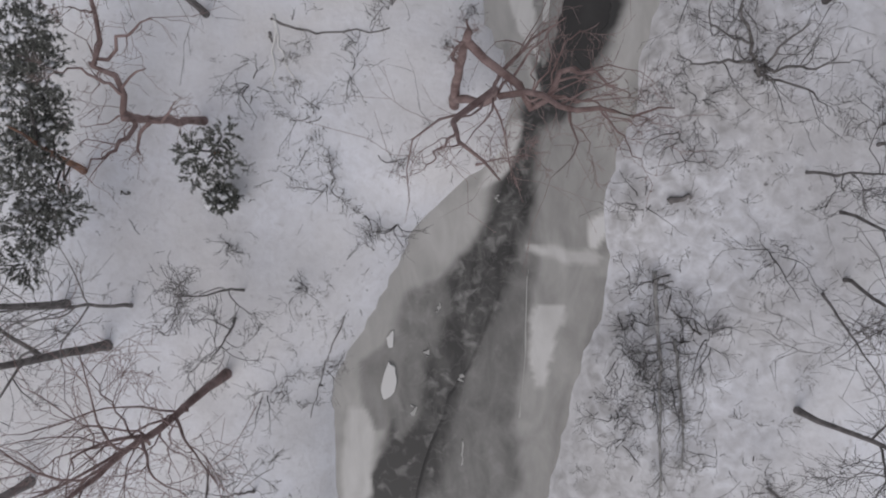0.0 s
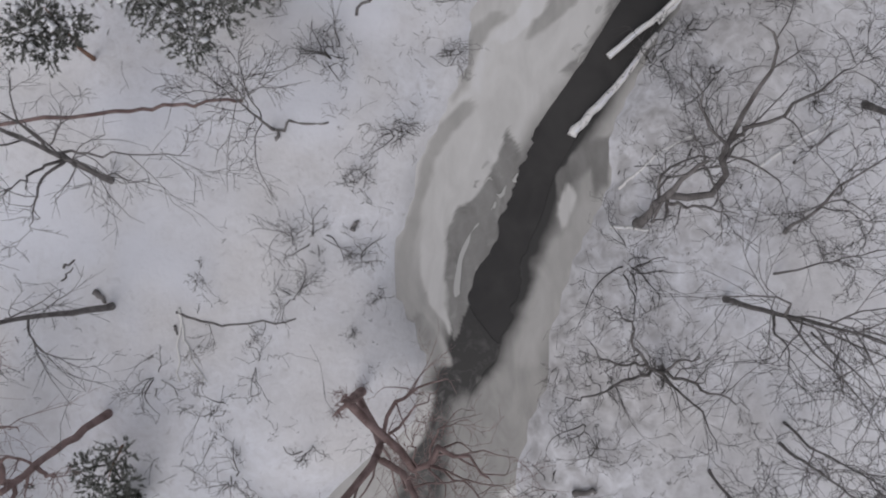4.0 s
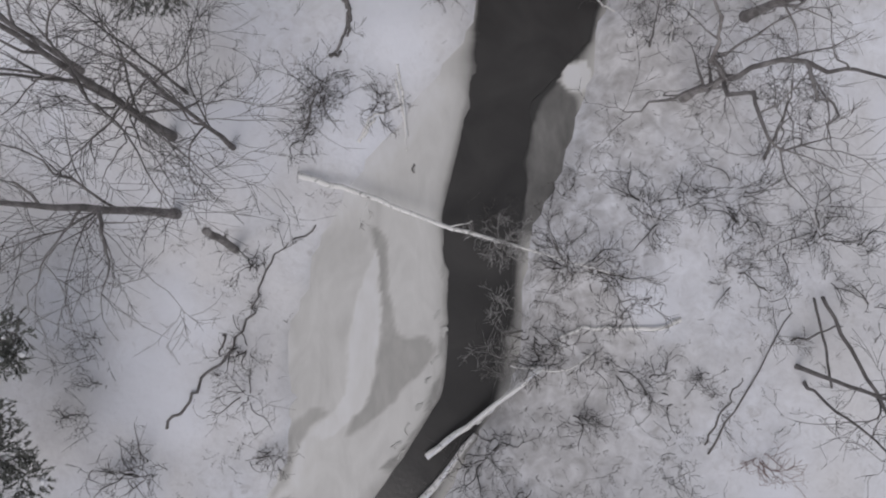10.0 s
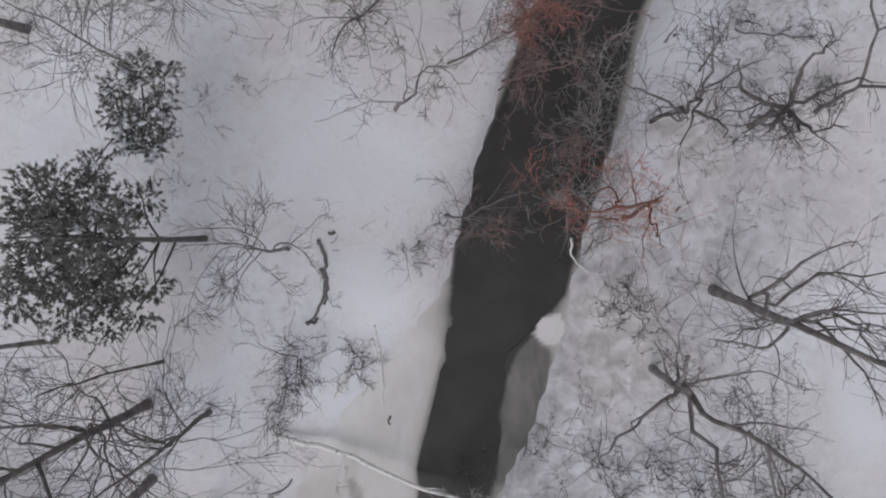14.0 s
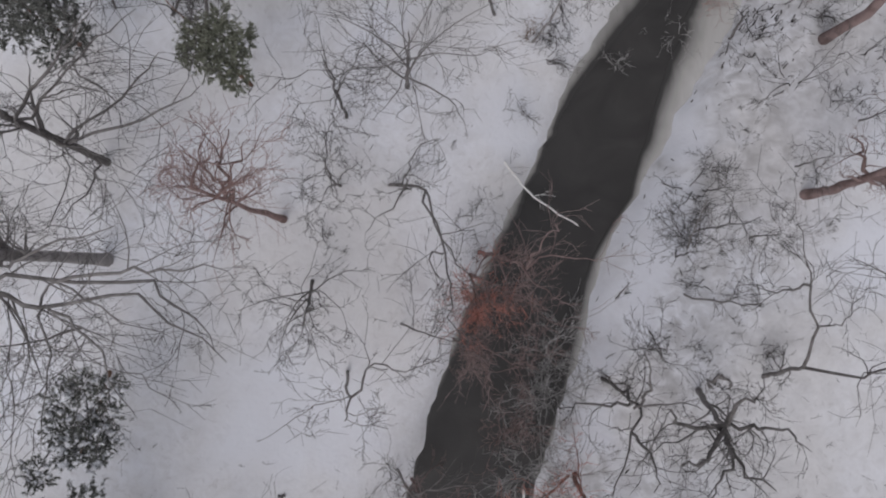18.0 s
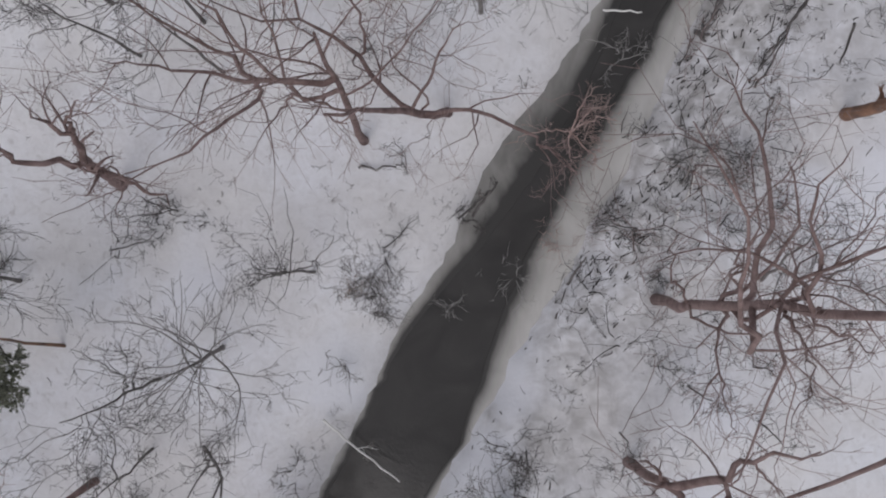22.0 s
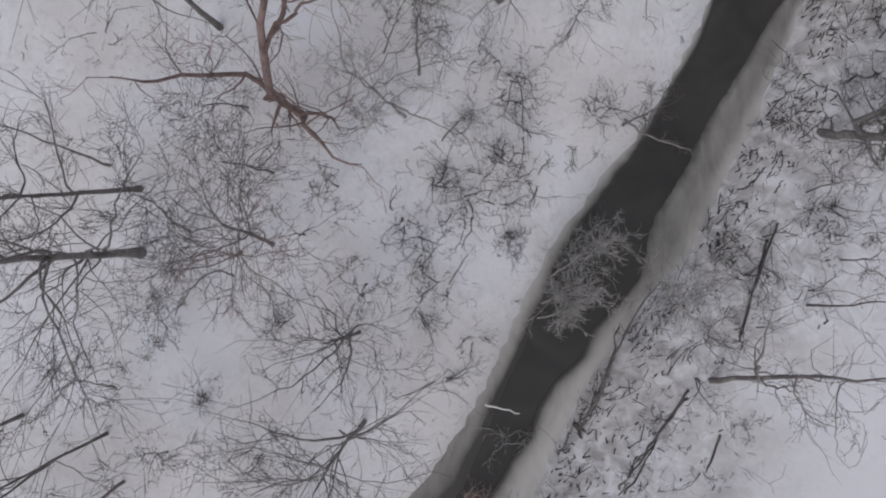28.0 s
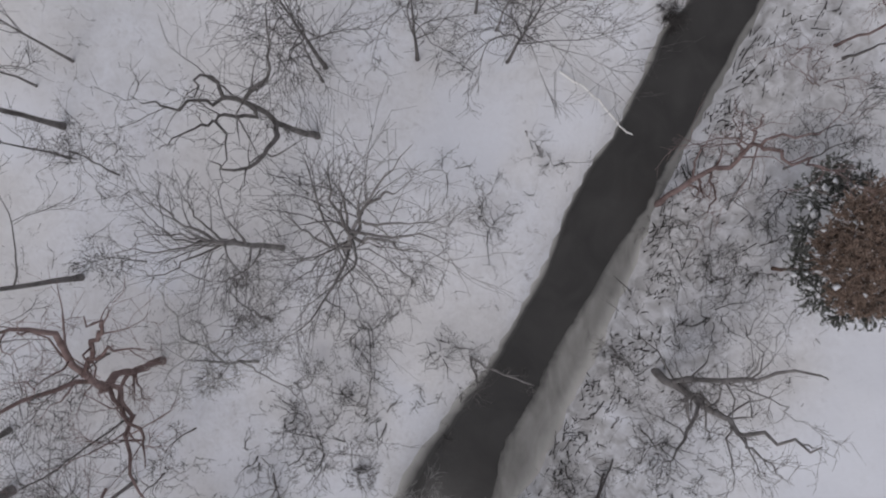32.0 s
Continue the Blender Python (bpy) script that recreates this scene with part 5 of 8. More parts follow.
tree(-0.1, 31.6, 12, 0.6, 0.6, 0.19, "broom", "dark", limbs=[[(0.0, 31.7, 2.3), (0.6, 33.2, 4.8), (0.7, 35.1, 6.9)], [(0.1, 31.8, 3.5), (-0.4, 32.4, 5.2), (-0.7, 33.3, 6.9)], [(0.0, 31.8, 2.8), (-0.2, 31.5, 4.8), (-0.6, 31.3, 6.9)], [(0.1, 31.8, 4.1), (1.0, 32.9, 5.0), (2.1, 34.1, 5.4)], [(0.1, 31.8, 3.4), (1.6, 32.4, 4.5), (3.5, 33.3, 4.9)], [(0.0, 31.8, 2.6), (2.1, 31.6, 4.0), (4.6, 31.8, 4.4)], [(0.1, 31.8, 3.9), (2.8, 31.1, 4.9), (6.2, 31.1, 4.4)], [(0.1, 31.8, 3.2), (-0.2, 30.5, 4.5), (-1.0, 29.1, 5.4)], [(0.0, 31.7, 2.5), (0.3, 30.4, 3.9), (0.2, 28.8, 4.9)], [(0.1, 31.8, 3.7), (1.2, 30.5, 4.5), (2.3, 28.8, 4.4)], [(0.1, 31.8, 3.0), (2.0, 30.6, 4.0), (4.4, 29.2, 3.9)]], few=0.7)
tree(2.2, 31.2, 10, 0.6, 0.5, 0.11, "pole", "dark", low=0.25)
tree(2.2, 27.1, 5.2, 0.8, 0.6, 0.15, "thin", label="broken grey snag without a crown", few=0.3, reach=0.1, slim=0.15)
tree(-7.4, 28.5, 10, -0.2, -1.3, 0.17, "pole")
tree(23.3, 30.7, 6, -2.4, 1.3, 0.07, "crook", "dark")
fallen([(20.83, 19.31, 0.02), (22.10, 21.49, 0.02), (24.12, 24.75, 0.02)], 0.04, "grey", name='fallen_branch', stubs=3)
shrub(23.0, 19.1, 1.3, 1, 11, "red")
shrub(-1.2, 18.2, 1.6, 1, 8, "dark")
shrub(1.3, 15.7, 1, 0.6, 8)
shrub(2.8, 21.3, 1.6, 1.2, 10)
fallen([(-3.38, 15.12, 0.035), (-3.07, 15.59, 0.035), (-1.34, 15.69, 0.035)], 0.07, "grey", name='fallen_branch')
fallen([(7.26, 31.81, 0.045), (7.80, 32.62, 0.045)], 0.09, "birch", "pale rotten stump by the ice")

# straight reach
tree(-3.6, 34.1, 9, 0.1, 0.6, 0.12, "pole")
tree(0.5, 33.3, 8, -0.1, 0.5, 0.07, "thin", "dark")
tree(5.4, 37.8, 6, -0.0, 0.0, 0.09, "star", few=0.8)
tree(11.5, 39.3, 4, 1.2, -0.4, 0.07, "broom", label="small tree leaning out over the dark water", limbs=[[(12.5, 39.1, 1.0), (13.5, 39.7, 1.8), (14.6, 40.1, 2.5)], [(12.5, 39.1, 1.0), (13.5, 38.9, 2.0)], [(12.3, 39.1, 1.0), (13.3, 38.3, 2.0)]], few=0.4)
tree(9.5, 43.4, 6, 0.7, -0.5, 0.08, "crook", limbs=[[(10.7, 44.2, 2.5), (11.9, 44.2, 3.5), (13.4, 45.0, 4.5)]], few=0.6)
tree(-4.8, 46.3, 11, -0.3, -1.8, 0.17, "pole")
tree(-1.0, 45.0, 7, -0.1, -0.2, 0.06, "crook")
fallen([(8.74, 34.70, 0.03), (8.92, 33.15, 0.03), (9.10, 31.90, 0.03)], 0.06, "birch", "pale pole lying on the snow", cap=True)
fallen([(6.63, 37.05, 0.045), (6.92, 36.50, 0.045), (6.79, 35.60, 0.045)], 0.09, "dark", "dark rotten log in the snow")
fallen([(6.07, 34.86, 0.04), (6.55, 35.04, 0.04)], 0.08, "dark", "dark rotten stump in the snow")
fallen([(6.97, 38.49, 0.035), (7.18, 38.50, 0.035)], 0.07, "dark", "small dark stub in the snow")
fallen([(16.97, 38.40, 0.33), (17.04, 37.62, 0.23), (17.60, 36.95, 0.23)], 0.06, "birch", "pale bent branch at the edge of the water")
fallen([(9.35, 30.76, 0.02), (9.40, 30.40, 0.02)], 0.04, "dark", name='fallen_branch')
shrub(10.1, 37.8, 1.2, 0.8, 7)
shrub(11.4, 38.8, 1, 0.6, 6)
shrub(5.8, 33.4, 1.6, 1, 10, "dark")
shrub(7.8, 32.9, 1.2, 0.8, 9)
shrub(4.9, 31.6, 1.2, 0.7, 8, "dark")
shrub(19.0, 28.3, 1.6, 1, 10, "dark")
shrub(25.2, 27.9, 2, 1.2, 14)
shrub(12.3, 28.4, 1.2, 0.8, 8)
shrub(3.0, 26.5, 1.2, 0.8, 8, "dark")

# middle reach
tree(6.8, 49.5, 10, 0.0, -0.0, 0.14, "pole", "blush", label="slender tree with orange-brown bark and a haze of rusty twigs", limbs=[[(6.8, 49.5, 5.7), (6.7, 50.0, 7.4), (6.4, 50.5, 9.3)], [(6.8, 49.5, 6.4), (7.0, 50.2, 7.9), (7.5, 50.9, 9.3)], [(6.8, 49.5, 7.1), (7.3, 50.1, 8.1), (7.9, 50.8, 8.8)], [(6.8, 49.5, 7.8), (7.5, 49.8, 8.3), (8.3, 50.1, 8.6)], [(6.8, 49.5, 8.5), (6.6, 49.5, 9.1), (6.4, 49.4, 9.8)], [(6.8, 49.5, 9.2), (6.9, 50.1, 9.4), (7.0, 50.9, 9.3)]], few=1.3, low=0.6, reach=0.22)
fallen([(15.71, 52.21, 0.33), (17.14, 50.82, 0.63), (18.95, 49.65, 0.93)], 0.06, "birch", "pale dead stick leaning out over the water", stubs=1)
tree(23.5, 48.7, 5, -1.5, 1.7, 0.05, "thin")

# upper reach
tree(3.4, 57.4, 7, 2.0, 0.9, 0.09, "broom", "dark")
tree(11.5, 45.4, 4.5, 2.0, -0.2, 0.05, "thin", "dark")
tree(-0.3, 57.8, 5, 1.0, 1.0, 0.05, "thin", "dark")
conifer(-1.6, 56.3, 6, 0.8, -0.3, 0.1, 1.5)
tree(22.0, 45.3, 5, -1.5, -0.3, 0.05, "thin", "dark")
tree(16.7, 57.3, 5, 1.1, 1.0, 0.06, "crook")
fallen([(21.53, 60.91, 0.03), (22.56, 62.49, 0.03)], 0.06, "dark", name='fallen_branch')
fallen([(24.29, 43.12, 0.04), (24.75, 43.64, 0.04), (25.23, 43.25, 0.04)], 0.08, "grey", name='fallen_branch')
fallen([(2.06, 57.55, 0.035), (2.45, 58.50, 0.035)], 0.07, "dark", "dark broken stump in the snow")
shrub(7.1, 59.0, 1.8, 1, 10)
shrub(9.3, 60.5, 1.6, 0.9, 9)
shrub(14.5, 50.0, 1, 0.5, 6)
shrub(8.6, 48.6, 0.8, 0.5, 8, "dark")
shrub(23.5, 50.0, 1.6, 0.6, 8)
shrub(27.9, 55.8, 2, 1.4, 8)
shrub(24.2, 44.5, 1, 0.6, 6)
tree(10.3, 68.1, 9, 0.2, 0.3, 0.08, "pole", "dark")
shrub(17.4, 57.8, 1.5, 0.9, 10, "dark")
shrub(21.5, 60.7, 0.8, 0.4, 6, "dark")
shrub(30.7, 63.9, 2, 1.2, 5)
shrub(27.7, 60.9, 1.4, 0.9, 6)
shrub(16.5, 57.3, 0.8, 0.4, 9, "brown")
fallen([(30.86, 69.04, 0.03), (31.54, 70.43, 0.03), (32.63, 73.70, 0.03)], 0.06, "dark", name='fallen_branch', stubs=3)
fallen([(35.22, 70.96, 0.025), (33.91, 69.01, 0.025), (32.50, 66.59, 0.025)], 0.05, "dark", name='fallen_branch', stubs=5)
fallen([(29.61, 60.83, 0.03), (30.39, 62.50, 0.03), (30.91, 65.12, 0.03)], 0.06, "birch", name='fallen_branch', stubs=3)

# last reach
tree(11.4, 76.0, 12, -0.0, -0.3, 0.2, "broom", limbs=[[(11.4, 75.9, 2.6), (10.7, 77.3, 4.7), (9.5, 78.5, 6.4)], [(11.4, 75.9, 4.0), (10.6, 76.0, 5.5), (9.6, 76.3, 6.9)], [(11.4, 75.9, 3.4), (10.7, 73.5, 4.7), (9.3, 70.7, 4.9)], [(11.4, 75.9, 2.8), (11.1, 74.3, 4.0), (10.6, 72.3, 4.4)], [(11.4, 75.9, 4.2), (11.9, 73.4, 4.7), (12.7, 70.4, 3.9)], [(11.4, 75.9, 3.6), (12.8, 77.1, 4.2), (14.1, 78.9, 3.9)], [(11.4, 75.9, 3.0), (12.8, 77.6, 4.4), (13.9, 80.1, 4.9)], [(11.4, 75.9, 4.4), (11.4, 77.3, 5.2), (12.0, 79.0, 5.4)], [(11.4, 75.9, 3.8), (10.8, 74.5, 4.9), (9.7, 73.0, 5.4)], [(11.4, 75.9, 3.2), (12.4, 75.3, 3.6), (13.6, 74.3, 3.4)]], few=0.7)
tree(11.2, 78.8, 11, -0.4, -1.6, 0.12, "pole", "dark")
tree(17.0, 76.6, 8.5, 0.9, 0.6, 0.1, "broom")
tree(7.8, 66.7, 8, 0.5, -0.7, 0.07, "thin", "dark")
tree(11.2, 66.1, 9, 0.2, -0.3, 0.07, "thin", "dark")
tree(6.6, 68.7, 9, -0.0, 0.1, 0.09, "pole", "dark")
tree(13.4, 76.9, 6, 1.0, 0.8, 0.05, "crook", "dark")
tree(10.5, 69.9, 5, 1.0, 1.6, 0.04, "crook", "dark")
tree(12.9, 67.4, 5, 1.7, 1.5, 0.04, "thin", "dark")
fallen([(38.40, 77.96, 0.03), (37.81, 75.51, 0.03), (37.33, 73.55, 0.03)], 0.06, "dark", "dark fallen log on the bank", stubs=3)
fallen([(36.67, 69.47, 0.03), (36.18, 67.81, 0.03)], 0.06, "dark", "dark fallen log on the bank")
fallen([(30.73, 69.23, 0.05), (31.16, 69.03, 0.05)], 0.1, "dark", "dark chunk of wood at the edge of the ice")
fallen([(32.55, 66.84, 0.025), (33.21, 68.31, 0.025)], 0.05, "dark", name='fallen_branch')
tree(32.1, 82.8, 5, 0.2, -0.3, 0.06, "thin", "dark")
tree(34.9, 75.2, 4.5, -2.0, 0.3, 0.045, "star", "pale", label="pale grey fine-twigged tree leaning out over the water", few=1.6)
tree(12.6, 72.7, 4, 1.4, 1.1, 0.04, "crook")
fallen([(26.65, 69.94, 0.525), (28.15, 69.74, 1.025)], 0.05, "birch", "pale bent branch over the ice")
tree(14.3, 85.9, 12, -0.2, -0.4, 0.14, "pole", "dark")
tree(9.9, 79.7, 9, 0.1, 0.5, 0.06, "thin")
tree(15.7, 82.5, 6, 0.2, -1.4, 0.05, "crook", "dark")
tree(40.1, 75.2, 7, 0.0, 0.7, 0.06, "broom", "dark", few=0.5)
fallen([(35.27, 71.30, 0.03), (34.25, 69.64, 0.03), (33.23, 68.10, 0.03)], 0.06, "dark", "dark fallen log on the bank")
fallen([(30.74, 69.30, 0.045), (31.00, 68.73, 0.045)], 0.09, "dark", "dark chunk of wood on the ice")
tree(13.2, 92.7, 11, -0.1, -0.3, 0.14, "pole", "dark")
tree(25.0, 95.8, 9, 0.1, 0.1, 0.1, "broom", "dark")
tree(24.9, 95.2, 8, 0.5, 0.3, 0.07, "thin")
tree(29.1, 96.3, 8, 0.2, 0.0, 0.09, "pole", "dark")
tree(31.6, 98.5, 7, 0.0, -0.1, 0.07, "thin", "dark")
tree(33.1, 96.4, 8, 0.5, -0.3, 0.08, "broom", "dark")
tree(32.5, 97.8, 7, 0.7, -0.3, 0.06, "thin")
shrub(41.1, 99.2, 0.9, 0.5, 9, "dark")
shrub(34.5, 92.7, 1.2, 0.7, 6)
shrub(32.5, 89.0, 1.2, 0.8, 6, "dark")
shrub(30.6, 91.5, 1, 0.6, 5)
shrub(31.2, 96.4, 1.2, 0.8, 6, "dark")
shrub(30.7, 83.2, 1.2, 0.7, 6)
fallen([(35.48, 96.05, 0.23), (37.07, 95.06, 0.43), (38.62, 93.91, 0.43), (39.15, 93.53, 0.63)], 0.06, "birch", "pale thin trunk leaning over the bank")
fallen([(32.09, 82.95, 0.23), (33.39, 82.26, 0.83), (35.10, 81.73, 1.03)], 0.06, "grey", "bare branch reaching over the water", stubs=3)
tree(12.0, 94.4, 8, -0.0, 0.1, 0.06, "thin")
tree(13.6, 95.6, 9, 0.3, 0.5, 0.07, "pole")
fallen([(48.02, 97.13, 0.035), (49.82, 97.83, 0.035)], 0.07, "dark", "dark fallen log on the snowy ground")
fallen([(34.11, 93.38, 0.02), (34.97, 92.23, 0.02)], 0.04, "dark", name='fallen_branch')
shrub(26.7, 84.5, 1.8, 1.2, 8, "dark")
shrub(23.5, 74.2, 1.2, 0.8, 6, "dark")
shrub(24.8, 78.5, 1.4, 1, 6, "dark")
shrub(26.9, 80.6, 1, 0.6, 5)
shrub(31.1, 83.4, 1.2, 0.8, 5)
shrub(14.2, 69.8, 1, 0.6, 5)
shrub(18.1, 73.5, 1.4, 0.8, 6)
shrub(30.1, 63.5, 1.6, 0.9, 9)
shrub(16.7, 67.6, 1, 0.6, 5, "dark")
shrub(27.3, 77.2, 1, 0.6, 9)

# trees whose limbs the walk passes close to
tree(22.4, 36.4, 9.2, 0.8, -1.6, 0.2, "broom", "grey", label="tall grey tree leaning away with a broom of limbs", limbs=[[(23, 36.2, 1.6), (22.9, 36.9, 3.4), (22.8, 37.8, 5.6), (22.5, 38.2, 7.6)], [(23.4, 36.1, 2.4), (23.2, 37.1, 4.6), (23.5, 37.3, 6.6), (23.1, 37.7, 8.2)], [(23.6, 36, 4.6), (23.7, 35.8, 6.6), (23.2, 35.6, 8.6)], [(23.4, 35.7, 4), (23.5, 35.2, 5.4), (23.5, 34.4, 6.6), (23.1, 33.5, 7.8)], [(23.3, 36, 2.2), (22, 35.2, 3.2), (19.9, 34.8, 4.2)], [(23.5, 35.4, 6.4), (23.6, 34.6, 7.6), (23.2, 33.8, 8.6)]], few=0.6, thick=1, slim=0.7)
tree(20.0, 33.2, 3.8, 0.0, -0.3, 0.17, "crook", "grey", label="crooked tree with long kinked limbs over brushy ground", limbs=[[(20.1, 32.9, 3.2), (19.8, 32.6, 5.2), (20.5, 32.4, 6.2), (21.2, 32, 6.9), (21.4, 31.7, 7.8), (21.3, 31.2, 8.9), (21.7, 30.9, 10)], [(19.9, 32.6, 3), (19.7, 31.9, 5), (19.7, 31.2, 6), (19.6, 30, 6.6), (20.2, 29.8, 7), (20.7, 30, 7.5)], [(19.9, 32.9, 3), (19.3, 33.6, 3.6), (19.4, 34.2, 4.3), (18.5, 35, 5.2), (17.7, 35.6, 6)], [(19.8, 32.8, 2), (18.2, 32.1, 3.4), (16, 31.3, 5)], [(20.7, 32.3, 6.4), (20.7, 31.3, 7.1), (20.7, 30.5, 7.6), (20.2, 29.4, 8.2)], [(19.8, 33.5, 3.8), (20.8, 34.1, 5), (21.7, 34, 6.4)]], few=0.6, thick=1, slim=0.4)
tree(26.4, 43.5, 1.9, 0.8, 0.7, 0.11, "crook", "dark", label="low dark crooked tree with looping limbs", limbs=[[(27.2, 44.2, 1.3), (28.7, 44.1, 2.2), (29.2, 44.8, 3), (29, 46.5, 4), (29, 47.8, 5)], [(27.2, 44.2, 1.3), (27, 45.9, 2.5), (25.9, 47.2, 3.5), (25.3, 48.3, 4.5), (24.4, 49.2, 5.5)], [(29, 46.5, 4), (27.5, 47.7, 5), (25.4, 48.4, 6)], [(27, 45.9, 2.5), (27.4, 46.2, 3.2), (27.4, 47.6, 4)], [(25.9, 47.2, 3.5), (24.5, 47.2, 4), (22.6, 47.4, 5)], [(29.1, 44.2, 2.5), (29.8, 44.4, 3.5)]], few=0.4, thick=1, slim=0.4)
tree(10.8, 51.1, 2.3, 1.6, -0.5, 0.08, "crook", "dark", label="thin bent tree with limbs drooping towards the water", limbs=[[(12.4, 50.5, 1.7), (12.8, 49.4, 2.6), (13.5, 48.2, 3.8), (14, 47.4, 4.8), (14.2, 46.9, 5.5)], [(12.4, 50.4, 1.7), (13.2, 47.9, 3.5), (13.4, 46.4, 5.4), (13.6, 45.3, 7)], [(11.6, 50.6, 1.1), (11, 49.5, 2.4), (10.4, 48.8, 3.4)], [(13.2, 48.3, 3.2), (12.7, 48.1, 3.5), (12.9, 47, 5), (12.2, 46.7, 6)], [(11.7, 50.7, 1.1), (12, 51.9, 2), (13.2, 52.4, 3.2)]], few=0.35, thick=1, slim=0.4)
tree(14.8, 48.5, 3.8, 0.9, -0.5, 0.1, "thin", "red", label="reddish tree leaning out over the dark water", limbs=[[(15.7, 47.9, 3.2), (16.7, 48.2, 4.8), (17.6, 48, 6.4)], [(15.6, 47.7, 3), (16.4, 47.1, 4.5), (16.7, 46.7, 6)], [(15.3, 48, 2), (15.6, 46.6, 4), (15.6, 45.2, 6)], [(15.1, 48, 1.6), (14.8, 46.5, 3.5), (13.9, 44.8, 5.5)], [(16, 48, 3.8), (16.2, 48.6, 5.2), (16.4, 49.1, 6.6)]], few=0.8, thick=0.9, slim=0.4)
tree(28.2, 51.1, 3.5, 0.5, 0.3, 0.24, "crook", "red", label="thick crooked tree with rough reddish bark", limbs=[[(28.7, 51.4, 2.9), (29.5, 52.1, 4), (29.7, 52.6, 5), (29.6, 53.3, 5.5), (30.1, 53.8, 6.5), (30.6, 54.5, 8)], [(28.9, 51.2, 3), (29.2, 50.7, 3.6), (29.4, 50.3, 4.2), (30, 50.1, 5), (30.2, 50.2, 6.3)], [(29.7, 52.4, 5), (29.7, 51.9, 5.2), (30, 52.1, 6), (30.5, 52.6, 7), (30.6, 53, 8)], [(29.6, 52.2, 5), (29.4, 51.3, 5.3), (27.5, 50.5, 6.2), (26.7, 50.1, 6.8)], [(28.5, 51.3, 2.6), (28.1, 52.1, 3.2), (27.2, 52.7, 4)], [(29.9, 53.4, 6), (30.2, 53, 6.6), (30.3, 52.8, 7.4)]], few=0.4, thick=1.35, slim=0.4)
tree(7.2, 61.4, 4.8, 1.1, 0.3, 0.24, "crook", "red", label="gnarled tree with thick forking reddish limbs", limbs=[[(8.4, 61.7, 4.2), (8.1, 61.7, 5.2), (7.7, 61.4, 6), (7.5, 61.6, 6.5), (7.8, 62.2, 7.5), (8.4, 62.5, 9)], [(8.4, 61.7, 4.2), (9, 62.3, 5.8), (8.9, 62.5, 6.6), (9.1, 62.7, 8)], [(9, 62.3, 5.8), (9.3, 62.7, 6.8), (10.6, 62.9, 8.4)], [(7.9, 61.6, 2), (9.4, 61.3, 3), (11.1, 60.5, 4)], [(7.8, 62.2, 7.5), (7.7, 62.2, 8.4), (7.7, 62, 9.5)]], few=0.3, thick=1.3, slim=0.4)
tree(24.9, 92.7, 3.0, -1.2, 0.1, 0.17, "crook", "dark", label="gnarled tree with thick looping dark limbs", limbs=[[(23.7, 92.8, 2.4), (23.1, 93, 4), (22.4, 93.3, 5), (22.4, 93.8, 5.8), (22.3, 93.4, 6.5), (22.3, 92.7, 7)], [(23.1, 92.8, 3.5), (22.7, 92.6, 4.5), (22.2, 92.3, 5), (23, 91.3, 5.6), (22.9, 90.4, 6.2)], [(23.7, 92.6, 2.4), (23.9, 91.8, 3.5), (23.7, 91, 4.3), (23, 90.5, 5.2), (22.5, 90.7, 6)], [(23.2, 92.9, 3.6), (23.1, 93.4, 4.5), (23.9, 93.6, 5), (24.3, 94.2, 5.8), (24.6, 95, 6.5), (24.7, 95.6, 7.5)], [(22.4, 93.3, 5), (21.8, 92.7, 6), (21.3, 92.3, 7), (21, 92.3, 8.5)], [(22.2, 92.3, 5), (21.6, 91.7, 6), (21.2, 90.9, 7)]], few=0.45, thick=1.2, slim=0.4)
tree(40.4, 82.8, 3.6, 1.4, -0.9, 0.22, "crook", "grey", label="spreading grey tree on the brushy bank", limbs=[[(40.8, 82.7, 1.4), (42.1, 83.2, 3.2), (42.9, 83.8, 4.5), (43.6, 84.2, 6), (43.5, 84.3, 7)], [(42.1, 83.2, 3.2), (42.5, 83.7, 4), (42.3, 84.7, 5)], [(41.9, 81.9, 3), (42.2, 81.4, 4), (42.7, 81.9, 6), (42.8, 82.4, 8)], [(42.2, 81.4, 4), (42.3, 81.1, 5.5), (42.2, 81, 7)], [(42, 81.5, 3.6), (41.7, 80.6, 4.6), (41.3, 80.1, 5.6)], [(41.3, 82.4, 2.2), (40.5, 81.3, 3.6), (39, 80.6, 5)], [(42.4, 83.2, 4), (42.8, 83, 5.4), (42.8, 82.9, 7)]], few=0.9, thick=1.15, slim=0.4)
tree(40.7, 90.4, 4.4, 0.8, 1.4, 0.15, "crook", "red", label="leaning tree with pinkish brown bark on the bank", limbs=[[(41.5, 91.7, 3.8), (41.5, 92.2, 5.5), (41.6, 92.1, 7), (41.6, 91.9, 9)], [(41.5, 92.2, 5.5), (41, 92.7, 6.5), (40.9, 92.9, 7.4)], [(41.5, 91.7, 3.8), (41.4, 92.4, 4.6), (40.6, 93.2, 5.6)], [(41.4, 91.3, 2), (41.2, 90.3, 3), (40.5, 89.7, 3.6)], [(41.6, 92.2, 6), (41.9, 91.3, 7.4), (42.3, 90.9, 9)]], few=0.6, thick=1.1, slim=0.4)
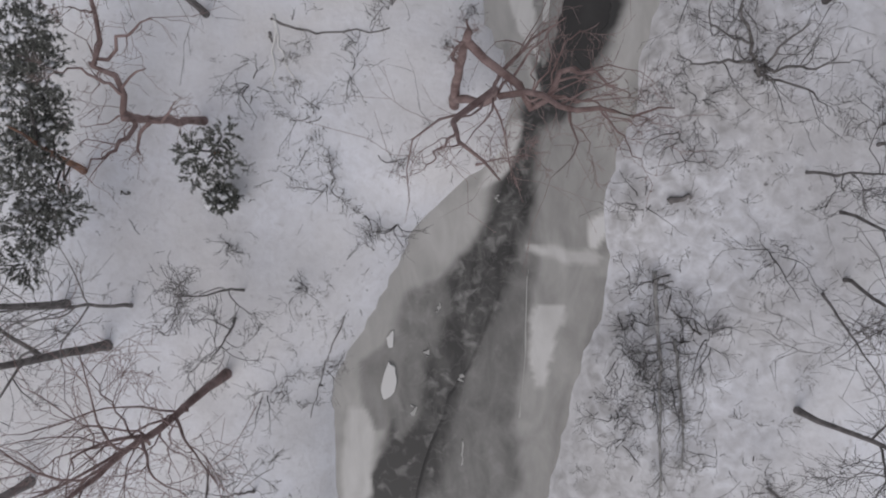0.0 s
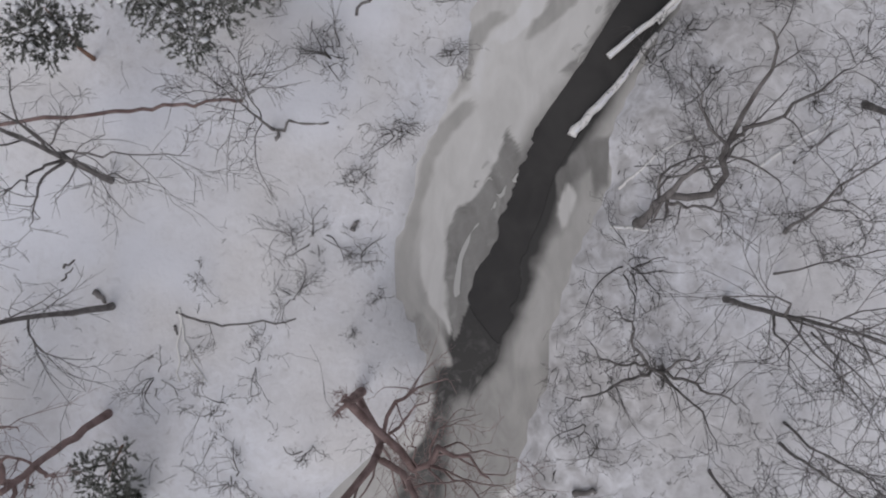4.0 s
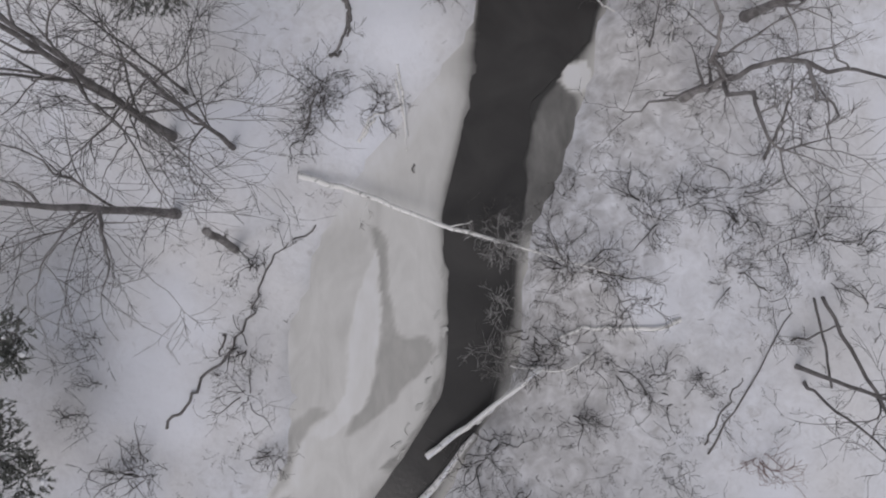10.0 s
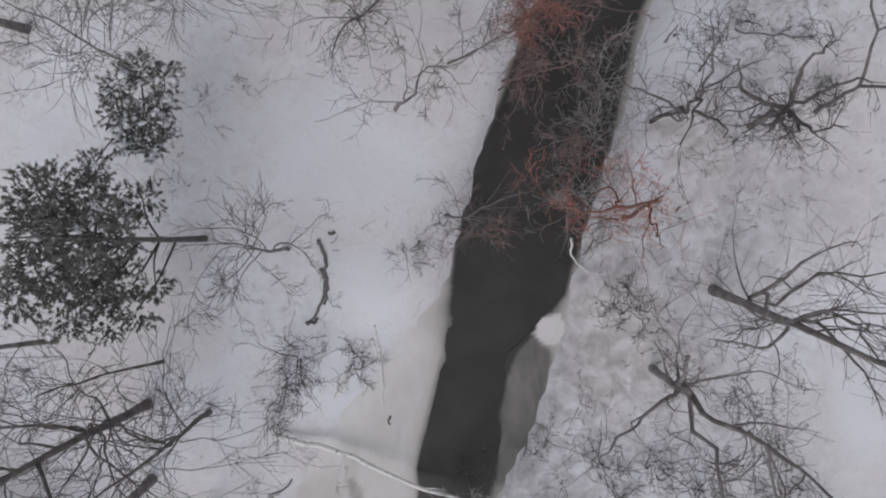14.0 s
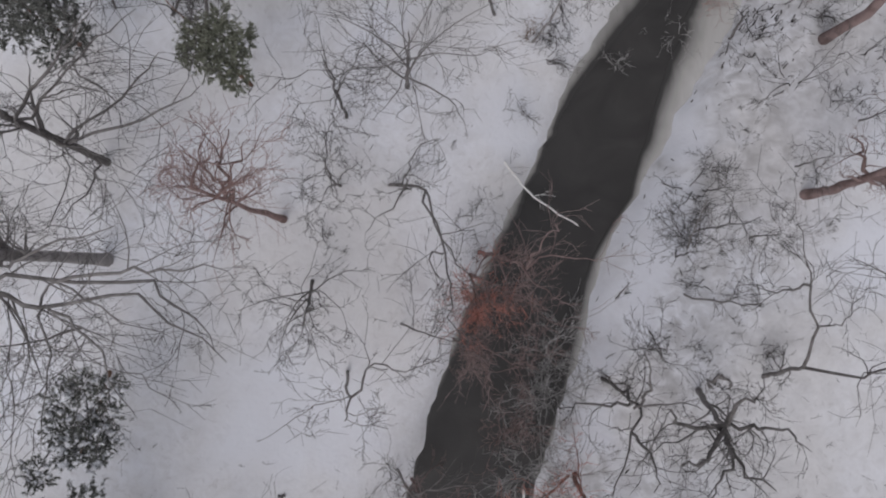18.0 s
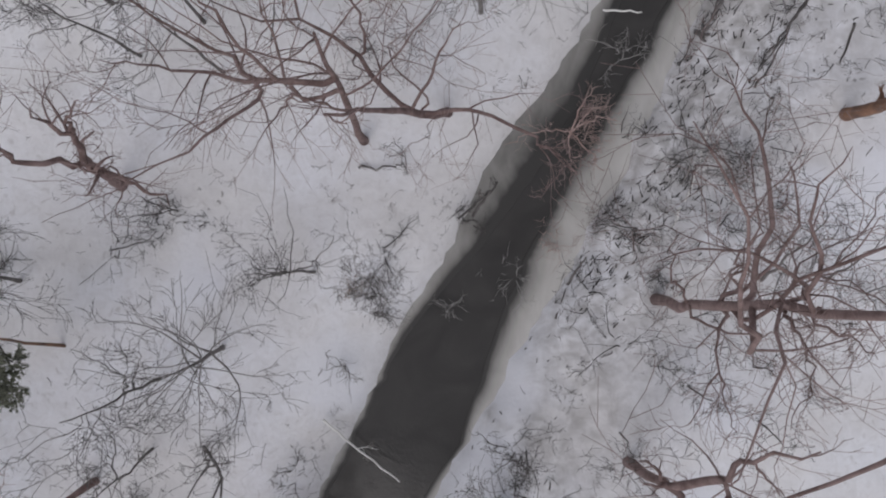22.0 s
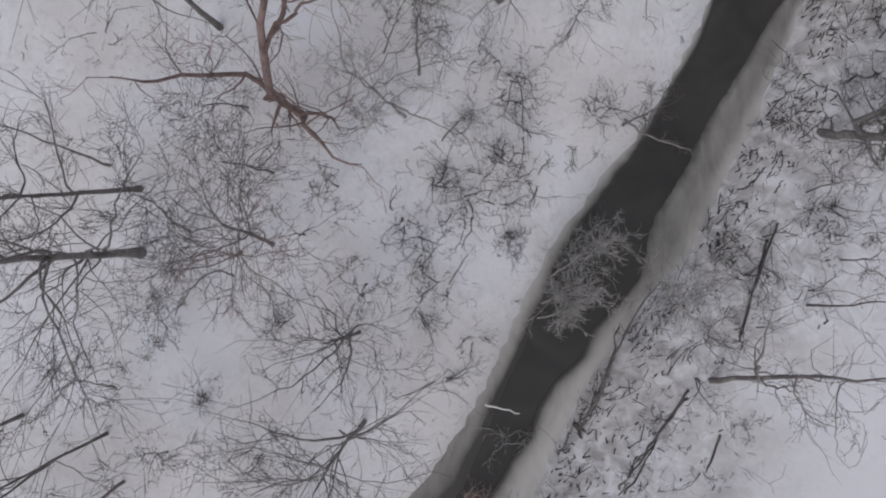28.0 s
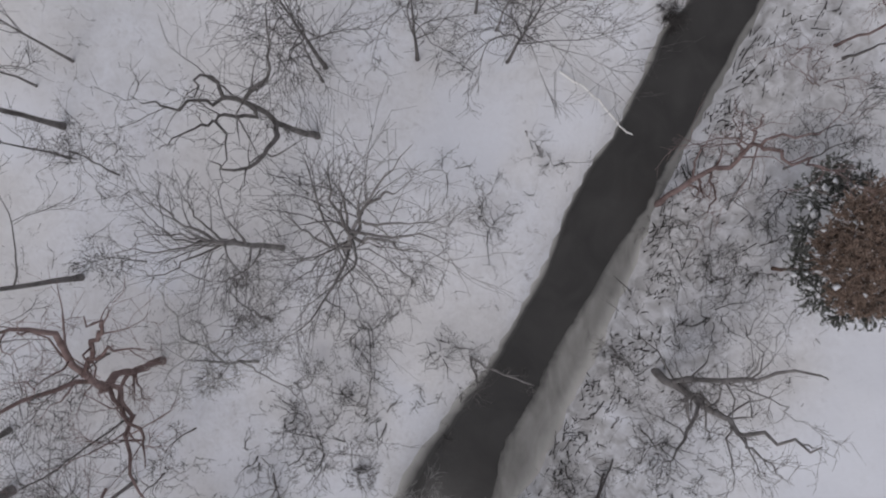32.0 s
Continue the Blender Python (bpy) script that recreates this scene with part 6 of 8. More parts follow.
tree(-0.1, 5.0, 6.0, 0.4, 1.15, 0.19, "crook", "red", label="crooked tree with a broken top and thick limbs over the stream", limbs=[[(-0.1, 4.9, 0.4), (0.5, 4.7, 1.7), (1.03, 4.44, 2.8), (1.32, 4.34, 4.8), (0.6, 3.9, 5.8), (-0.2, 3.2, 6.5), (-0.1, 2.8, 7.2), (0, 2.35, 7.9), (0.5, 1.8, 8.4), (1.03, 1.25, 8.9)], [(1.3, 4.35, 4.6), (2.28, 3.9, 6.1), (3, 3.4, 7.1), (3.7, 2.95, 7.9), (4.6, 2.95, 8), (5.45, 3.1, 8.15)], [(1.15, 4.4, 3.6), (2.2, 5.5, 4.1), (3.1, 6.5, 4.7)], [(1.03, 4.44, 2.8), (1.5, 5.2, 2.9), (2.05, 5.9, 3.2), (2.7, 6.4, 3.8), (3.4, 6.7, 4.4)], [(0, 2.4, 7.8), (-0.5, 2, 8.2), (-0.8, 1.5, 8.6)], [(2.4, 4, 4.6), (3, 4.6, 5.2), (3.6, 4.8, 5.6), (4.6, 4.2, 6)], [(2.7, 4.1, 4.8), (3.1, 5.4, 5.6), (4, 5.9, 6.2)], [(3, 3.9, 5), (3.6, 2.9, 5.8), (3.8, 2.1, 6.4)], [(2.5, 4.1, 4.6), (3.8, 3.8, 5.4), (4.9, 3.2, 6), (5.8, 3.2, 6.6)], [(2.4, 4.2, 4.6), (2.3, 5.1, 5.4), (2.8, 6.1, 6.2)], [(3, 3.4, 7.1), (3.6, 3.5, 7.7), (4.3, 3.6, 8.2)], [(3.7, 2.95, 7.9), (4.2, 2.3, 8.2), (4.5, 1.6, 8.6)]], few=0.4, low=0.5, reach=0.2, thick=1.35, slim=0.3, heavy=True)
tree(36.5, 65.7, 3.2, 0.1, 0.0, 0.28, "crook", "pine", label="pine trunk with scaly orange-brown bark", limbs=[[(36.6, 65.8, 2.3), (37.6, 66.1, 3.2), (38.9, 66.1, 4.5), (41.0, 66.5, 6.5)], [(38.2, 66.1, 3.8), (38.6, 66.9, 5.0), (39.5, 67.6, 6.5)], [(37.2, 66.0, 2.9), (37.0, 66.7, 3.8), (36.8, 67.2, 4.6)], [(38.9, 66.1, 4.5), (39.8, 65.4, 5.5), (40.8, 64.9, 6.5)]], few=0.35, thick=1.5, slim=0.15, reach=0.3)
tree(11.8, 5.9, 1.8, -1.2, 0.5, 0.09, "crook", "dark", label="low dark tree with kinked limbs in the brush", limbs=[[(10.5, 6.4, 1.2), (9.9, 7.3, 2.2), (9.6, 8.2, 3), (8.5, 8.9, 4.5)], [(11.5, 5.9, 0.4), (11.6, 6.7, 1.6), (12, 7, 3)], [(11.6, 5.9, 0.4), (12.4, 5.8, 2), (13.2, 5.5, 3.5)], [(11.6, 5.8, 0.4), (12.2, 4.9, 2), (12.4, 3.9, 3)], [(10.7, 6.3, 1), (9, 5.9, 2.2), (7.2, 5.6, 3.5)], [(10.3, 6.7, 1.6), (8.7, 7, 2.8), (7.8, 7.8, 4)]], few=0.7, thick=1.2, slim=0.4)
tree(20.1, 43.3, 2.6, 0.1, -0.2, 0.1, "crook", "dark", label="dark tree with bent limbs on the bank", limbs=[[(20.2, 43.1, 2), (19.9, 43, 3.6), (19.2, 42, 5), (18.4, 41.2, 6)], [(19.9, 43.2, 3.4), (19.9, 44.3, 4.5), (19.4, 45.3, 5.5)], [(20.1, 43.2, 2.2), (18.4, 43.1, 3.5), (17, 43.2, 4.5)], [(19.9, 43.1, 3.6), (20.5, 43.6, 5), (21, 43.6, 6)], [(19.5, 42.4, 4.4), (19.8, 41.9, 5.4), (19.5, 41.2, 6.4)]], few=0.6, thick=1.2, slim=0.4)
tree(24.0, 43.0, 4.8, -1.5, -0.4, 0.13, "crook", "dark", label="dark tree whose limbs spread from one crown joint", limbs=[[(22.4, 42.6, 4.2), (23.1, 42.9, 5.2), (23.5, 43, 6.2), (23.7, 42.7, 7)], [(22.4, 42.5, 4.2), (21.5, 41.9, 5.2), (20.4, 42, 6)], [(22.5, 42.4, 4.2), (22.5, 41.8, 5.4), (22.8, 41.5, 6.8)], [(22.4, 42.6, 4), (20.8, 42.9, 5), (19.9, 43.6, 6)], [(22.5, 42.7, 4.4), (22.4, 43.7, 5.4), (22.7, 44.1, 6.4)], [(22.5, 42.4, 4.4), (22.1, 41.6, 5.4), (20.9, 41.1, 6.6)]], few=0.7, thick=1.2, slim=0.4)
tree(-9.8, 4.4, 5.6, -0.2, -1.0, 0.16, "crook", "red", label="leaning reddish tree with crooked limbs over the snow", limbs=[[(-10, 3.5, 5), (-10.3, 4.2, 5.3), (-10.6, 5.2, 5.6), (-10.6, 6.6, 6), (-10.5, 7.4, 6.5), (-10.5, 8.4, 7.2)], [(-10, 3.4, 5), (-10.1, 2.5, 5.8), (-10.1, 2.2, 6.3), (-10.4, 1.8, 7)], [(-10.6, 5.2, 5.6), (-9.3, 5.8, 6.3), (-8.3, 5.8, 7)], [(-10.6, 6.6, 6), (-10.8, 6.2, 7)], [(-10.3, 4.2, 5.3), (-10.7, 4.6, 6.3), (-11.2, 4.3, 7)], [(-10.5, 7.3, 6.4), (-9.1, 8.1, 7.2)]], few=0.4, thick=1.2, slim=0.35)
tree(-0.1, 47.7, 7.6, -0.1, 0.1, 0.24, "broom", "grey", label="big old tree with a wide fan of grey limbs", limbs=[[(-0.4, 46.9, 6), (0.6, 46.5, 6.2), (1.3, 46.2, 6.4), (3, 46.5, 6.9), (4.6, 46.7, 7.3), (6.2, 45.9, 7.8), (7.4, 45.1, 8.2)], [(1.3, 46.2, 6.4), (2.3, 46.1, 6.7), (3.5, 45.3, 7.2), (4.3, 44.4, 7.7), (5.2, 43.6, 8.2)], [(1.3, 46.2, 6.4), (1.9, 45.6, 6.8), (2.4, 44, 7.4), (2.7, 42.7, 8)], [(1.7, 47, 6), (3.1, 46.5, 6.6), (4.3, 45.9, 7.2), (5.9, 45.6, 7.8)], [(-0, 47, 5.8), (1.9, 47, 6.1), (4.5, 47.1, 6.8), (5.3, 46.8, 7.1), (6.4, 46.1, 7.7), (7, 45.4, 8)], [(1.9, 47.1, 6), (3.8, 47.4, 6.6), (4.9, 47.4, 7), (6.3, 47.6, 7.6), (7.5, 47.2, 8)], [(2.3, 46.1, 6.7), (3.2, 45, 7), (4.6, 44.6, 7.5), (5.9, 44.1, 8), (6.3, 43.8, 8.3)], [(0.4, 46.5, 6.2), (1.2, 44.8, 7), (1.9, 43.2, 7.8), (2.4, 42, 8.4)], [(1.2, 46.1, 6.4), (1.5, 45.4, 6.9), (1.5, 44.7, 7.4), (1.5, 44.1, 8)], [(4.5, 47.1, 6.8), (6, 47.8, 7.4), (6.5, 48.2, 8)], [(4.6, 46.7, 7.3), (5.5, 46.4, 7.6), (6, 45.7, 8)], [(0.1, 46.3, 6.4), (0.7, 45.2, 7.4)], [(-0, 47.4, 5.4), (1.6, 48.1, 6.2), (3.9, 48.6, 7.2)], [(3.5, 45.3, 7.2), (2.1, 45.3, 7.6), (1.8, 45, 8)]], few=0.6, thick=1.15, slim=0.3)
tree(-0.2, 51.5, 5.6, -0.6, 0.6, 0.17, "broom", "dark", label="dark leaning tree with many upswept bare limbs", limbs=[[(-0.3, 51.6, 2.6), (1.1, 51.7, 3.8), (3.4, 52, 5.2), (4.9, 52.3, 6), (5.9, 52.7, 6.8)], [(-0.2, 52.2, 4.4), (0.5, 52.7, 5), (1.9, 53.7, 5.8), (3.1, 54.2, 6.6), (4.3, 54.6, 7.4)], [(-0.6, 52, 4.4), (0.3, 53, 5.2), (1.7, 53.9, 6.2), (3, 54.6, 7.2)], [(0.5, 52.7, 5), (1.7, 52.8, 5.6), (3.1, 52.6, 6.4)], [(1.7, 53.3, 5.7), (3, 52.6, 6.2), (3.5, 51.9, 6.6)], [(-0.3, 51.6, 3), (2, 52.4, 4.6), (3.8, 53.3, 5.8), (4.8, 53.7, 6.6)], [(-0.3, 51.6, 3), (1.5, 51.2, 4.2), (3.1, 50.5, 5.2), (4.4, 49.9, 6)], [(-0.2, 51.6, 2.6), (0.6, 50.3, 3.8), (0.9, 48.8, 5), (0.7, 48.4, 5.6), (0.3, 47.9, 6.4)], [(-0, 51.3, 1), (0.8, 50.1, 2.8), (0.9, 48.8, 4.8)], [(0.9, 48.7, 5), (1.9, 48.6, 5.4), (3.1, 49.1, 6), (4, 49.5, 6.6)], [(-0.8, 52, 4.6), (-0.4, 52.3, 5), (-0.6, 52.2, 5.6)], [(1.1, 53, 5.4), (2.4, 53.7, 6.4), (4.5, 53.4, 7.4)]], few=0.6, thick=1.1, slim=0.4)
conifer(5.4, 54.9, 5.2, -1.6, 1.3, 0.08, 1.15, snow=0.3, needles=NEEDLE_OLIVE, label="small olive-green pine standing in snow", pads=[(5.6, 55.6, 4.6, 0.5), (5.0, 55.2, 4.2, 0.55), (5.8, 55.0, 4.6, 0.65), (5.5, 54.5, 4.4, 0.7), (4.8, 54.4, 4, 0.5), (5.9, 54.3, 4, 0.55), (6.0, 53.9, 3.6, 0.4), (4.4, 54.7, 3.8, 0.4), (6.2, 55.1, 4, 0.4), (4.5, 55.2, 4, 0.35), (5.5, 54.2, 3.8, 0.5)])
tree(21.5, 81.6, 2.6, -0.2, 0.3, 0.035, "thin", "birch", label="slim pale sapling bent in an arch", limbs=[[(21.3, 81.8, 0.6), (20.5, 82.7, 1.6), (19.8, 83.8, 2.4), (19.8, 85.2, 3), (19.9, 86.4, 3.6), (21, 87.4, 4.2)], [(21.5, 81.8, 0.4), (19.9, 82.3, 1.4), (18.2, 82.6, 2.4)]], few=0.3)
tree(18.1, 82.2, 3.6, -0.3, 0.2, 0.21, "crook", "red", label="tree with thick looping reddish limbs", limbs=[[(17.9, 82.4, 3), (17.9, 82.2, 4.3), (18.2, 83.1, 5.8), (18.6, 84, 7.2), (18.6, 84.8, 8), (18.2, 85.1, 8.6), (17.7, 85, 9.2), (17.3, 84.9, 10)], [(18.4, 83.2, 5.8), (19, 83.8, 6.5), (19.7, 84.1, 7), (21.3, 84.4, 7.6)], [(18.5, 83.5, 6.2), (19.5, 84.5, 7.3), (20.1, 85.3, 8.2), (19.8, 85.5, 8.8)], [(17.9, 82.2, 4), (17.1, 82.4, 5), (16, 81.9, 6.5), (15.5, 81.3, 8), (15, 81.1, 9)], [(18, 82.1, 3.6), (19.1, 81.4, 4.8), (20.5, 80.9, 6), (21.1, 80.3, 7)], [(18.2, 81.9, 3.6), (19.4, 81.1, 5), (20.6, 79.8, 6.6), (21.9, 79.2, 7.6)], [(16.6, 82.2, 5.8), (16.6, 82.9, 6.6), (16.1, 82.7, 7.6)]], few=0.3, thick=1.25, slim=0.4)
tree(26.2, 87.7, 8.6, 1.6, 0.7, 0.19, "broom", "grey", label="bare tree with a dense fan of fine grey limbs", limbs=[[(27.9, 88.8, 8), (28.3, 89.4, 8.8), (29, 90.1, 9.6), (29.8, 90.9, 10.5)], [(27.6, 88.5, 7), (27.6, 89.5, 8.4), (27.7, 90.1, 9.8)], [(27.9, 88.8, 8), (29, 88.7, 9), (30.5, 88.9, 10)], [(27.8, 88.6, 7.6), (29.2, 88.4, 8.6), (30.9, 88.4, 9.8)], [(26.9, 88.1, 5.6), (26.6, 89.3, 7.4), (26.6, 90.6, 9.6)], [(26.6, 87.9, 5), (26, 88.4, 6.4), (25.6, 89.1, 7.8)], [(27.1, 88, 5.4), (29.1, 88, 6.6), (31.2, 87.5, 8)], [(27, 87.9, 5), (29.1, 87.4, 6.4), (30.4, 86.5, 7.4)], [(26.8, 87.8, 4.6), (27.7, 86.4, 6), (28.1, 85.3, 7)], [(26.8, 87.7, 4.6), (27.2, 86.3, 6), (27.3, 85.1, 7)], [(26.7, 87.6, 4.4), (26.2, 86.2, 5.8), (25.9, 85.2, 6.8)], [(26.6, 87.6, 4.4), (25.6, 87.3, 5.4), (24.6, 87.1, 6.6)], [(26.6, 87.6, 4.4), (25.8, 86.8, 5.6), (24.9, 85.9, 6.8)], [(27.1, 87.9, 5.2), (28.4, 86.7, 6.4), (29.2, 85.8, 7.4)], [(27.6, 88.4, 6.8), (27.1, 89.5, 8.2), (27.4, 90.5, 9.6)], [(28, 88.8, 8.2), (28.1, 89.6, 9.4), (28.5, 90.5, 10.6)], [(27.4, 88.3, 6.4), (28.5, 89.5, 8.4), (29.5, 89.8, 9.6)], [(27.4, 88.2, 6.2), (28.9, 88.2, 7.4), (30.1, 87.9, 8.6)]], few=0.4, thick=1.5, slim=0.6)
tree(23.4, 87.6, 6.8, -0.5, 0.3, 0.13, "broom", "grey", label="leaning grey tree with a fan of straight limbs", limbs=[[(22.9, 87.9, 5.4), (22.2, 88.4, 6.6), (21.7, 88.8, 7.2), (21, 89.5, 8)], [(22.8, 87.9, 6.2), (21.7, 88.2, 7.2), (21.2, 88.9, 8)], [(22.7, 87.9, 6.4), (21.5, 87.6, 7.4), (20.5, 87.5, 8.2)], [(22.9, 87.9, 5.8), (22, 88, 7), (21, 88.1, 8)], [(22.9, 87.9, 5.4), (22.1, 87.3, 6.6), (21.5, 86.6, 7.8)], [(23, 87.8, 4.6), (22.3, 88.5, 6), (22.2, 89.3, 7)]], few=0.5, thick=0.9, slim=0.4)
tree(29.1, 57.8, 16.9, -0.6, 1.1, 0.21, "crook", "red", label="tall tree with pinkish bark and long crooked limbs", limbs=[[(28.8, 58.6, 6), (29.2, 58.9, 6.6), (29.6, 59.8, 7.6), (29.2, 61, 8.6), (28.4, 62, 9.6)], [(28.7, 58.7, 10.2), (28.5, 59.9, 10.8), (28.1, 61, 11.2), (28.4, 62, 11.8)], [(28.9, 58.5, 6.2), (28.5, 59.9, 7.6), (28.5, 60.8, 8.8)], [(29, 57.9, 5.8), (28.5, 57.4, 6.2), (28.1, 56.3, 7), (27, 55.1, 8)], [(28.1, 56.3, 7), (28.1, 54.9, 8.2)], [(28.9, 58.2, 9), (29, 57.5, 9.6), (29.5, 56.7, 10.4)], [(29, 57.6, 9.6), (28.8, 56.8, 10.2), (27.9, 55.9, 11)], [(28.9, 58.1, 3.6), (27.7, 59.1, 4.6), (27.3, 60.5, 5.8)], [(28.9, 58.4, 8.6), (29.6, 58.1, 9.8), (29.9, 57.5, 10.8)], [(28.8, 57.4, 4.6), (29.6, 57.4, 6), (29.9, 57.6, 7.4)]], few=0.8, thick=1.3, slim=0.6)

# around the bend
fallen([(-13.92, 15.41, 1.04), (-8.41, 15.56, 2.24), (-5.52, 15.67, 3.24), (-3.31, 15.60, 3.94)], 0.08, "red", "thin trunk leaning far over with its crown hanging", end=0.6)
shrub(-1.5, 18.4, 1.8, 1.3, 9, "dark")
shrub(1.2, 15.6, 1.2, 0.8, 9, "dark")
shrub(-0.3, 13.3, 0.9, 0.6, 7)
shrub(-2.6, 10.9, 1.4, 0.9, 13)
shrub(-0.2, 10.3, 1.2, 0.8, 9)
shrub(-3.4, 20.3, 1, 0.8, 5)
shrub(-2.8, 22.0, 0.8, 0.7, 7)
shrub(2.9, 18.7, 1, 0.7, 6)
fallen([(10.30, 13.16, 0.035), (11.55, 14.41, 0.035), (13.01, 15.26, 0.035)], 0.07, "birch", "pale fallen birch stem beside shrubs", stubs=4)
fallen([(15.13, 13.76, 0.04), (16.84, 14.87, 0.04), (18.23, 15.69, 0.04)], 0.08, "birch", "snow-covered fallen trunk among brush", cap=True)
fallen([(16.63, 14.00, 0.03), (17.60, 14.76, 0.03), (18.65, 15.54, 0.03)], 0.06, "grey", "thin fallen trunk dusted with snow", cap=True)
fallen([(9.92, 11.63, 0.04), (11.26, 11.48, 0.04)], 0.08, "birch", "short snowy trunk end on the bank", cap=True)
shrub(10.4, 10.1, 2, 1.4, 16, "dark")
shrub(11.7, 18.3, 1.6, 1, 14, "dark")
shrub(13.9, 17.5, 1.6, 1, 12)
shrub(17.5, 16.8, 1.4, 1.1, 12)
shrub(16.6, 26.5, 2, 1, 8, "dark")
shrub(14.2, 23.8, 1.4, 1.2, 14)
shrub(15.7, 23.3, 1.2, 1, 10)
shrub(17.3, 22.4, 1, 1.2, 9, "dark")
shrub(15.7, 20.6, 1.3, 0.9, 10)
shrub(19.6, 21.2, 1.2, 0.9, 6, "dark")
shrub(21.6, 26.2, 1.4, 0.9, 10)
shrub(13.0, 14.8, 1.6, 1, 10)
shrub(19.6, 18.4, 1, 0.7, 8)
shrub(12.4, 16.3, 1.4, 0.9, 9)
fallen([(20.71, 19.66, 0.02), (21.49, 21.17, 0.02), (22.15, 22.25, 0.02)], 0.04, "dark", name='fallen_branch')
tree(15.8, 26.1, 5, -1.6, 1.1, 0.04, "thin", "dark")
tree(17.7, 24.4, 5, -1.7, 1.4, 0.04, "thin", "dark")
tree(15.7, 9.7, 5, 1.8, 1.4, 0.05, "crook", "dark")
tree(4.9, 32.0, 3.6, 1.2, 1.1, 0.06, "crook", "dark")
fallen([(6.58, 38.19, 0.04), (6.85, 37.19, 0.04), (6.74, 35.76, 0.04), (6.11, 34.78, 0.04)], 0.08, "dark", "dark rotten log lying in snow", stubs=1)
fallen([(7.10, 31.62, 0.035), (7.61, 32.60, 0.035), (8.13, 32.81, 0.035)], 0.07, "birch", "pale split stump root by the ice")
shrub(7.9, 33.3, 0.9, 0.6, 12, "dark")
shrub(5.8, 33.8, 1.6, 1, 9, "dark")
shrub(10.2, 37.3, 1, 0.4, 5, "dark")
tree(24.3, 22.7, 9, -0.1, -0.2, 0.1, "pole", "dark", few=0.6)
tree(24.7, 22.2, 8, -1.4, -1.4, 0.07, "crook", "dark", few=0.6)
fallen([(25.22, 25.40, 0.235), (25.86, 22.52, 1.635), (26.30, 20.36, 3.035)], 0.07, "dark", "dark dead pole propped aslant over the snow", end=0.8)
fallen([(24.87, 25.36, 0.225), (24.86, 23.58, 0.825), (24.73, 22.16, 1.425)], 0.05, "dark", "dark dead pole propped aslant over the snow", end=0.8)
fallen([(24.01, 23.70, 0.125), (25.91, 24.27, 0.325)], 0.05, "dark", name='fallen_branch')
shrub(23.6, 28.1, 1, 1.4, 9, "dark")
shrub(21.9, 26.1, 1.4, 0.9, 9)
shrub(15.4, 26.4, 1.3, 1, 14, "dark")
shrub(14.7, 22.8, 1.4, 1, 16, "dark")
shrub(16.6, 26.0, 1.3, 0.9, 10)
shrub(16.2, 22.5, 1.3, 1, 12, "dark")
shrub(18.6, 22.1, 1.3, 1, 10, "dark")
shrub(16.2, 20.5, 1.4, 0.8, 10)
shrub(12.9, 19.4, 1.2, 0.8, 14, "dark")
shrub(20.8, 22.1, 1, 0.8, 12)
shrub(17.9, 38.4, 1.6, 0.9, 9)
shrub(18.4, 29.1, 1.4, 1.2, 12, "dark")
shrub(20.2, 29.3, 1.4, 1.2, 14, "dark")
shrub(15.7, 29.6, 1, 0.6, 9)
shrub(22.1, 29.6, 1.6, 1.2, 12)
tree(18.9, 35.2, 3.4, -0.8, 0.8, 0.05, "crook", "dark")
fallen([(13.41, 22.42, 0.225), (15.31, 22.43, 0.325), (16.41, 23.22, 0.325)], 0.05, "birch", "pale curved branch among brush", stubs=2)
fallen([(19.57, 35.39, 0.025), (19.79, 37.12, 0.025)], 0.05, "birch", "snow-covered pole lying on the ground", cap=True)
fallen([(20.32, 36.04, 0.025), (20.52, 37.20, 0.025)], 0.05, "birch", "snow-covered pole lying on the ground", cap=True)

# middle reach, nearer shapes
tree(19.1, 39.3, 6.5, -0.9, 0.3, 0.11, "crook", "rust", label="leafless tree with reddish brown bark beside the stream", limbs=[[(18.4, 39.4, 3.5), (18.0, 38.6, 5.0), (17.7, 37.9, 6.0)], [(18.3, 39.3, 3.3), (16.5, 39.2, 4.5), (15.2, 39.2, 5.5), (14.2, 39.5, 6.0)], [(18.4, 39.4, 3.5), (18.4, 39.5, 4.5)], [(16.8, 39.9, 4.0), (15.3, 39.4, 5.0)]], few=0.4)
tree(9.1, 53.7, 7, 0.3, 0.1, 0.07, "crook", "dark", limbs=[[(8.9, 54.6, 2.5), (8.7, 55.8, 5.0)], [(9.1, 54.2, 1.8), (9.9, 54.9, 3.0), (10.6, 55.9, 5.0)]], few=0.5)
tree(9.0, 50.9, 5, 0.1, 0.1, 0.06, "crook", "dark", limbs=[[(8.8, 52.1, 2.5), (9.6, 53.0, 4.0)], [(8.8, 50.9, 1.0), (9.6, 51.3, 2.0)]], few=0.7)
tree(11.6, 55.1, 6, 0.2, -0.0, 0.1, "star")
tree(8.0, 47.2, 4.2, 0.4, -1.8, 0.08, "star", "dark")
tree(15.2, 58.3, 5, -1.4, -0.1, 0.07, "crook", "dark", limbs=[[(14.6, 58.2, 2.0), (13.6, 58.0, 3.0)], [(15.5, 58.8, 1.2), (16.4, 59.8, 3.0)], [(14.8, 58.7, 2.2), (15.1, 61.2, 5.0)]], few=0.5)
fallen([(23.18, 46.93, 0.222), (24.97, 46.63, 0.322), (26.22, 46.55, 0.322)], 0.045, "dark", name='fallen_branch', stubs=6)
shrub(23.5, 49.2, 2.4, 0.9, 9)
shrub(23.8, 51.2, 1.6, 0.9, 8)
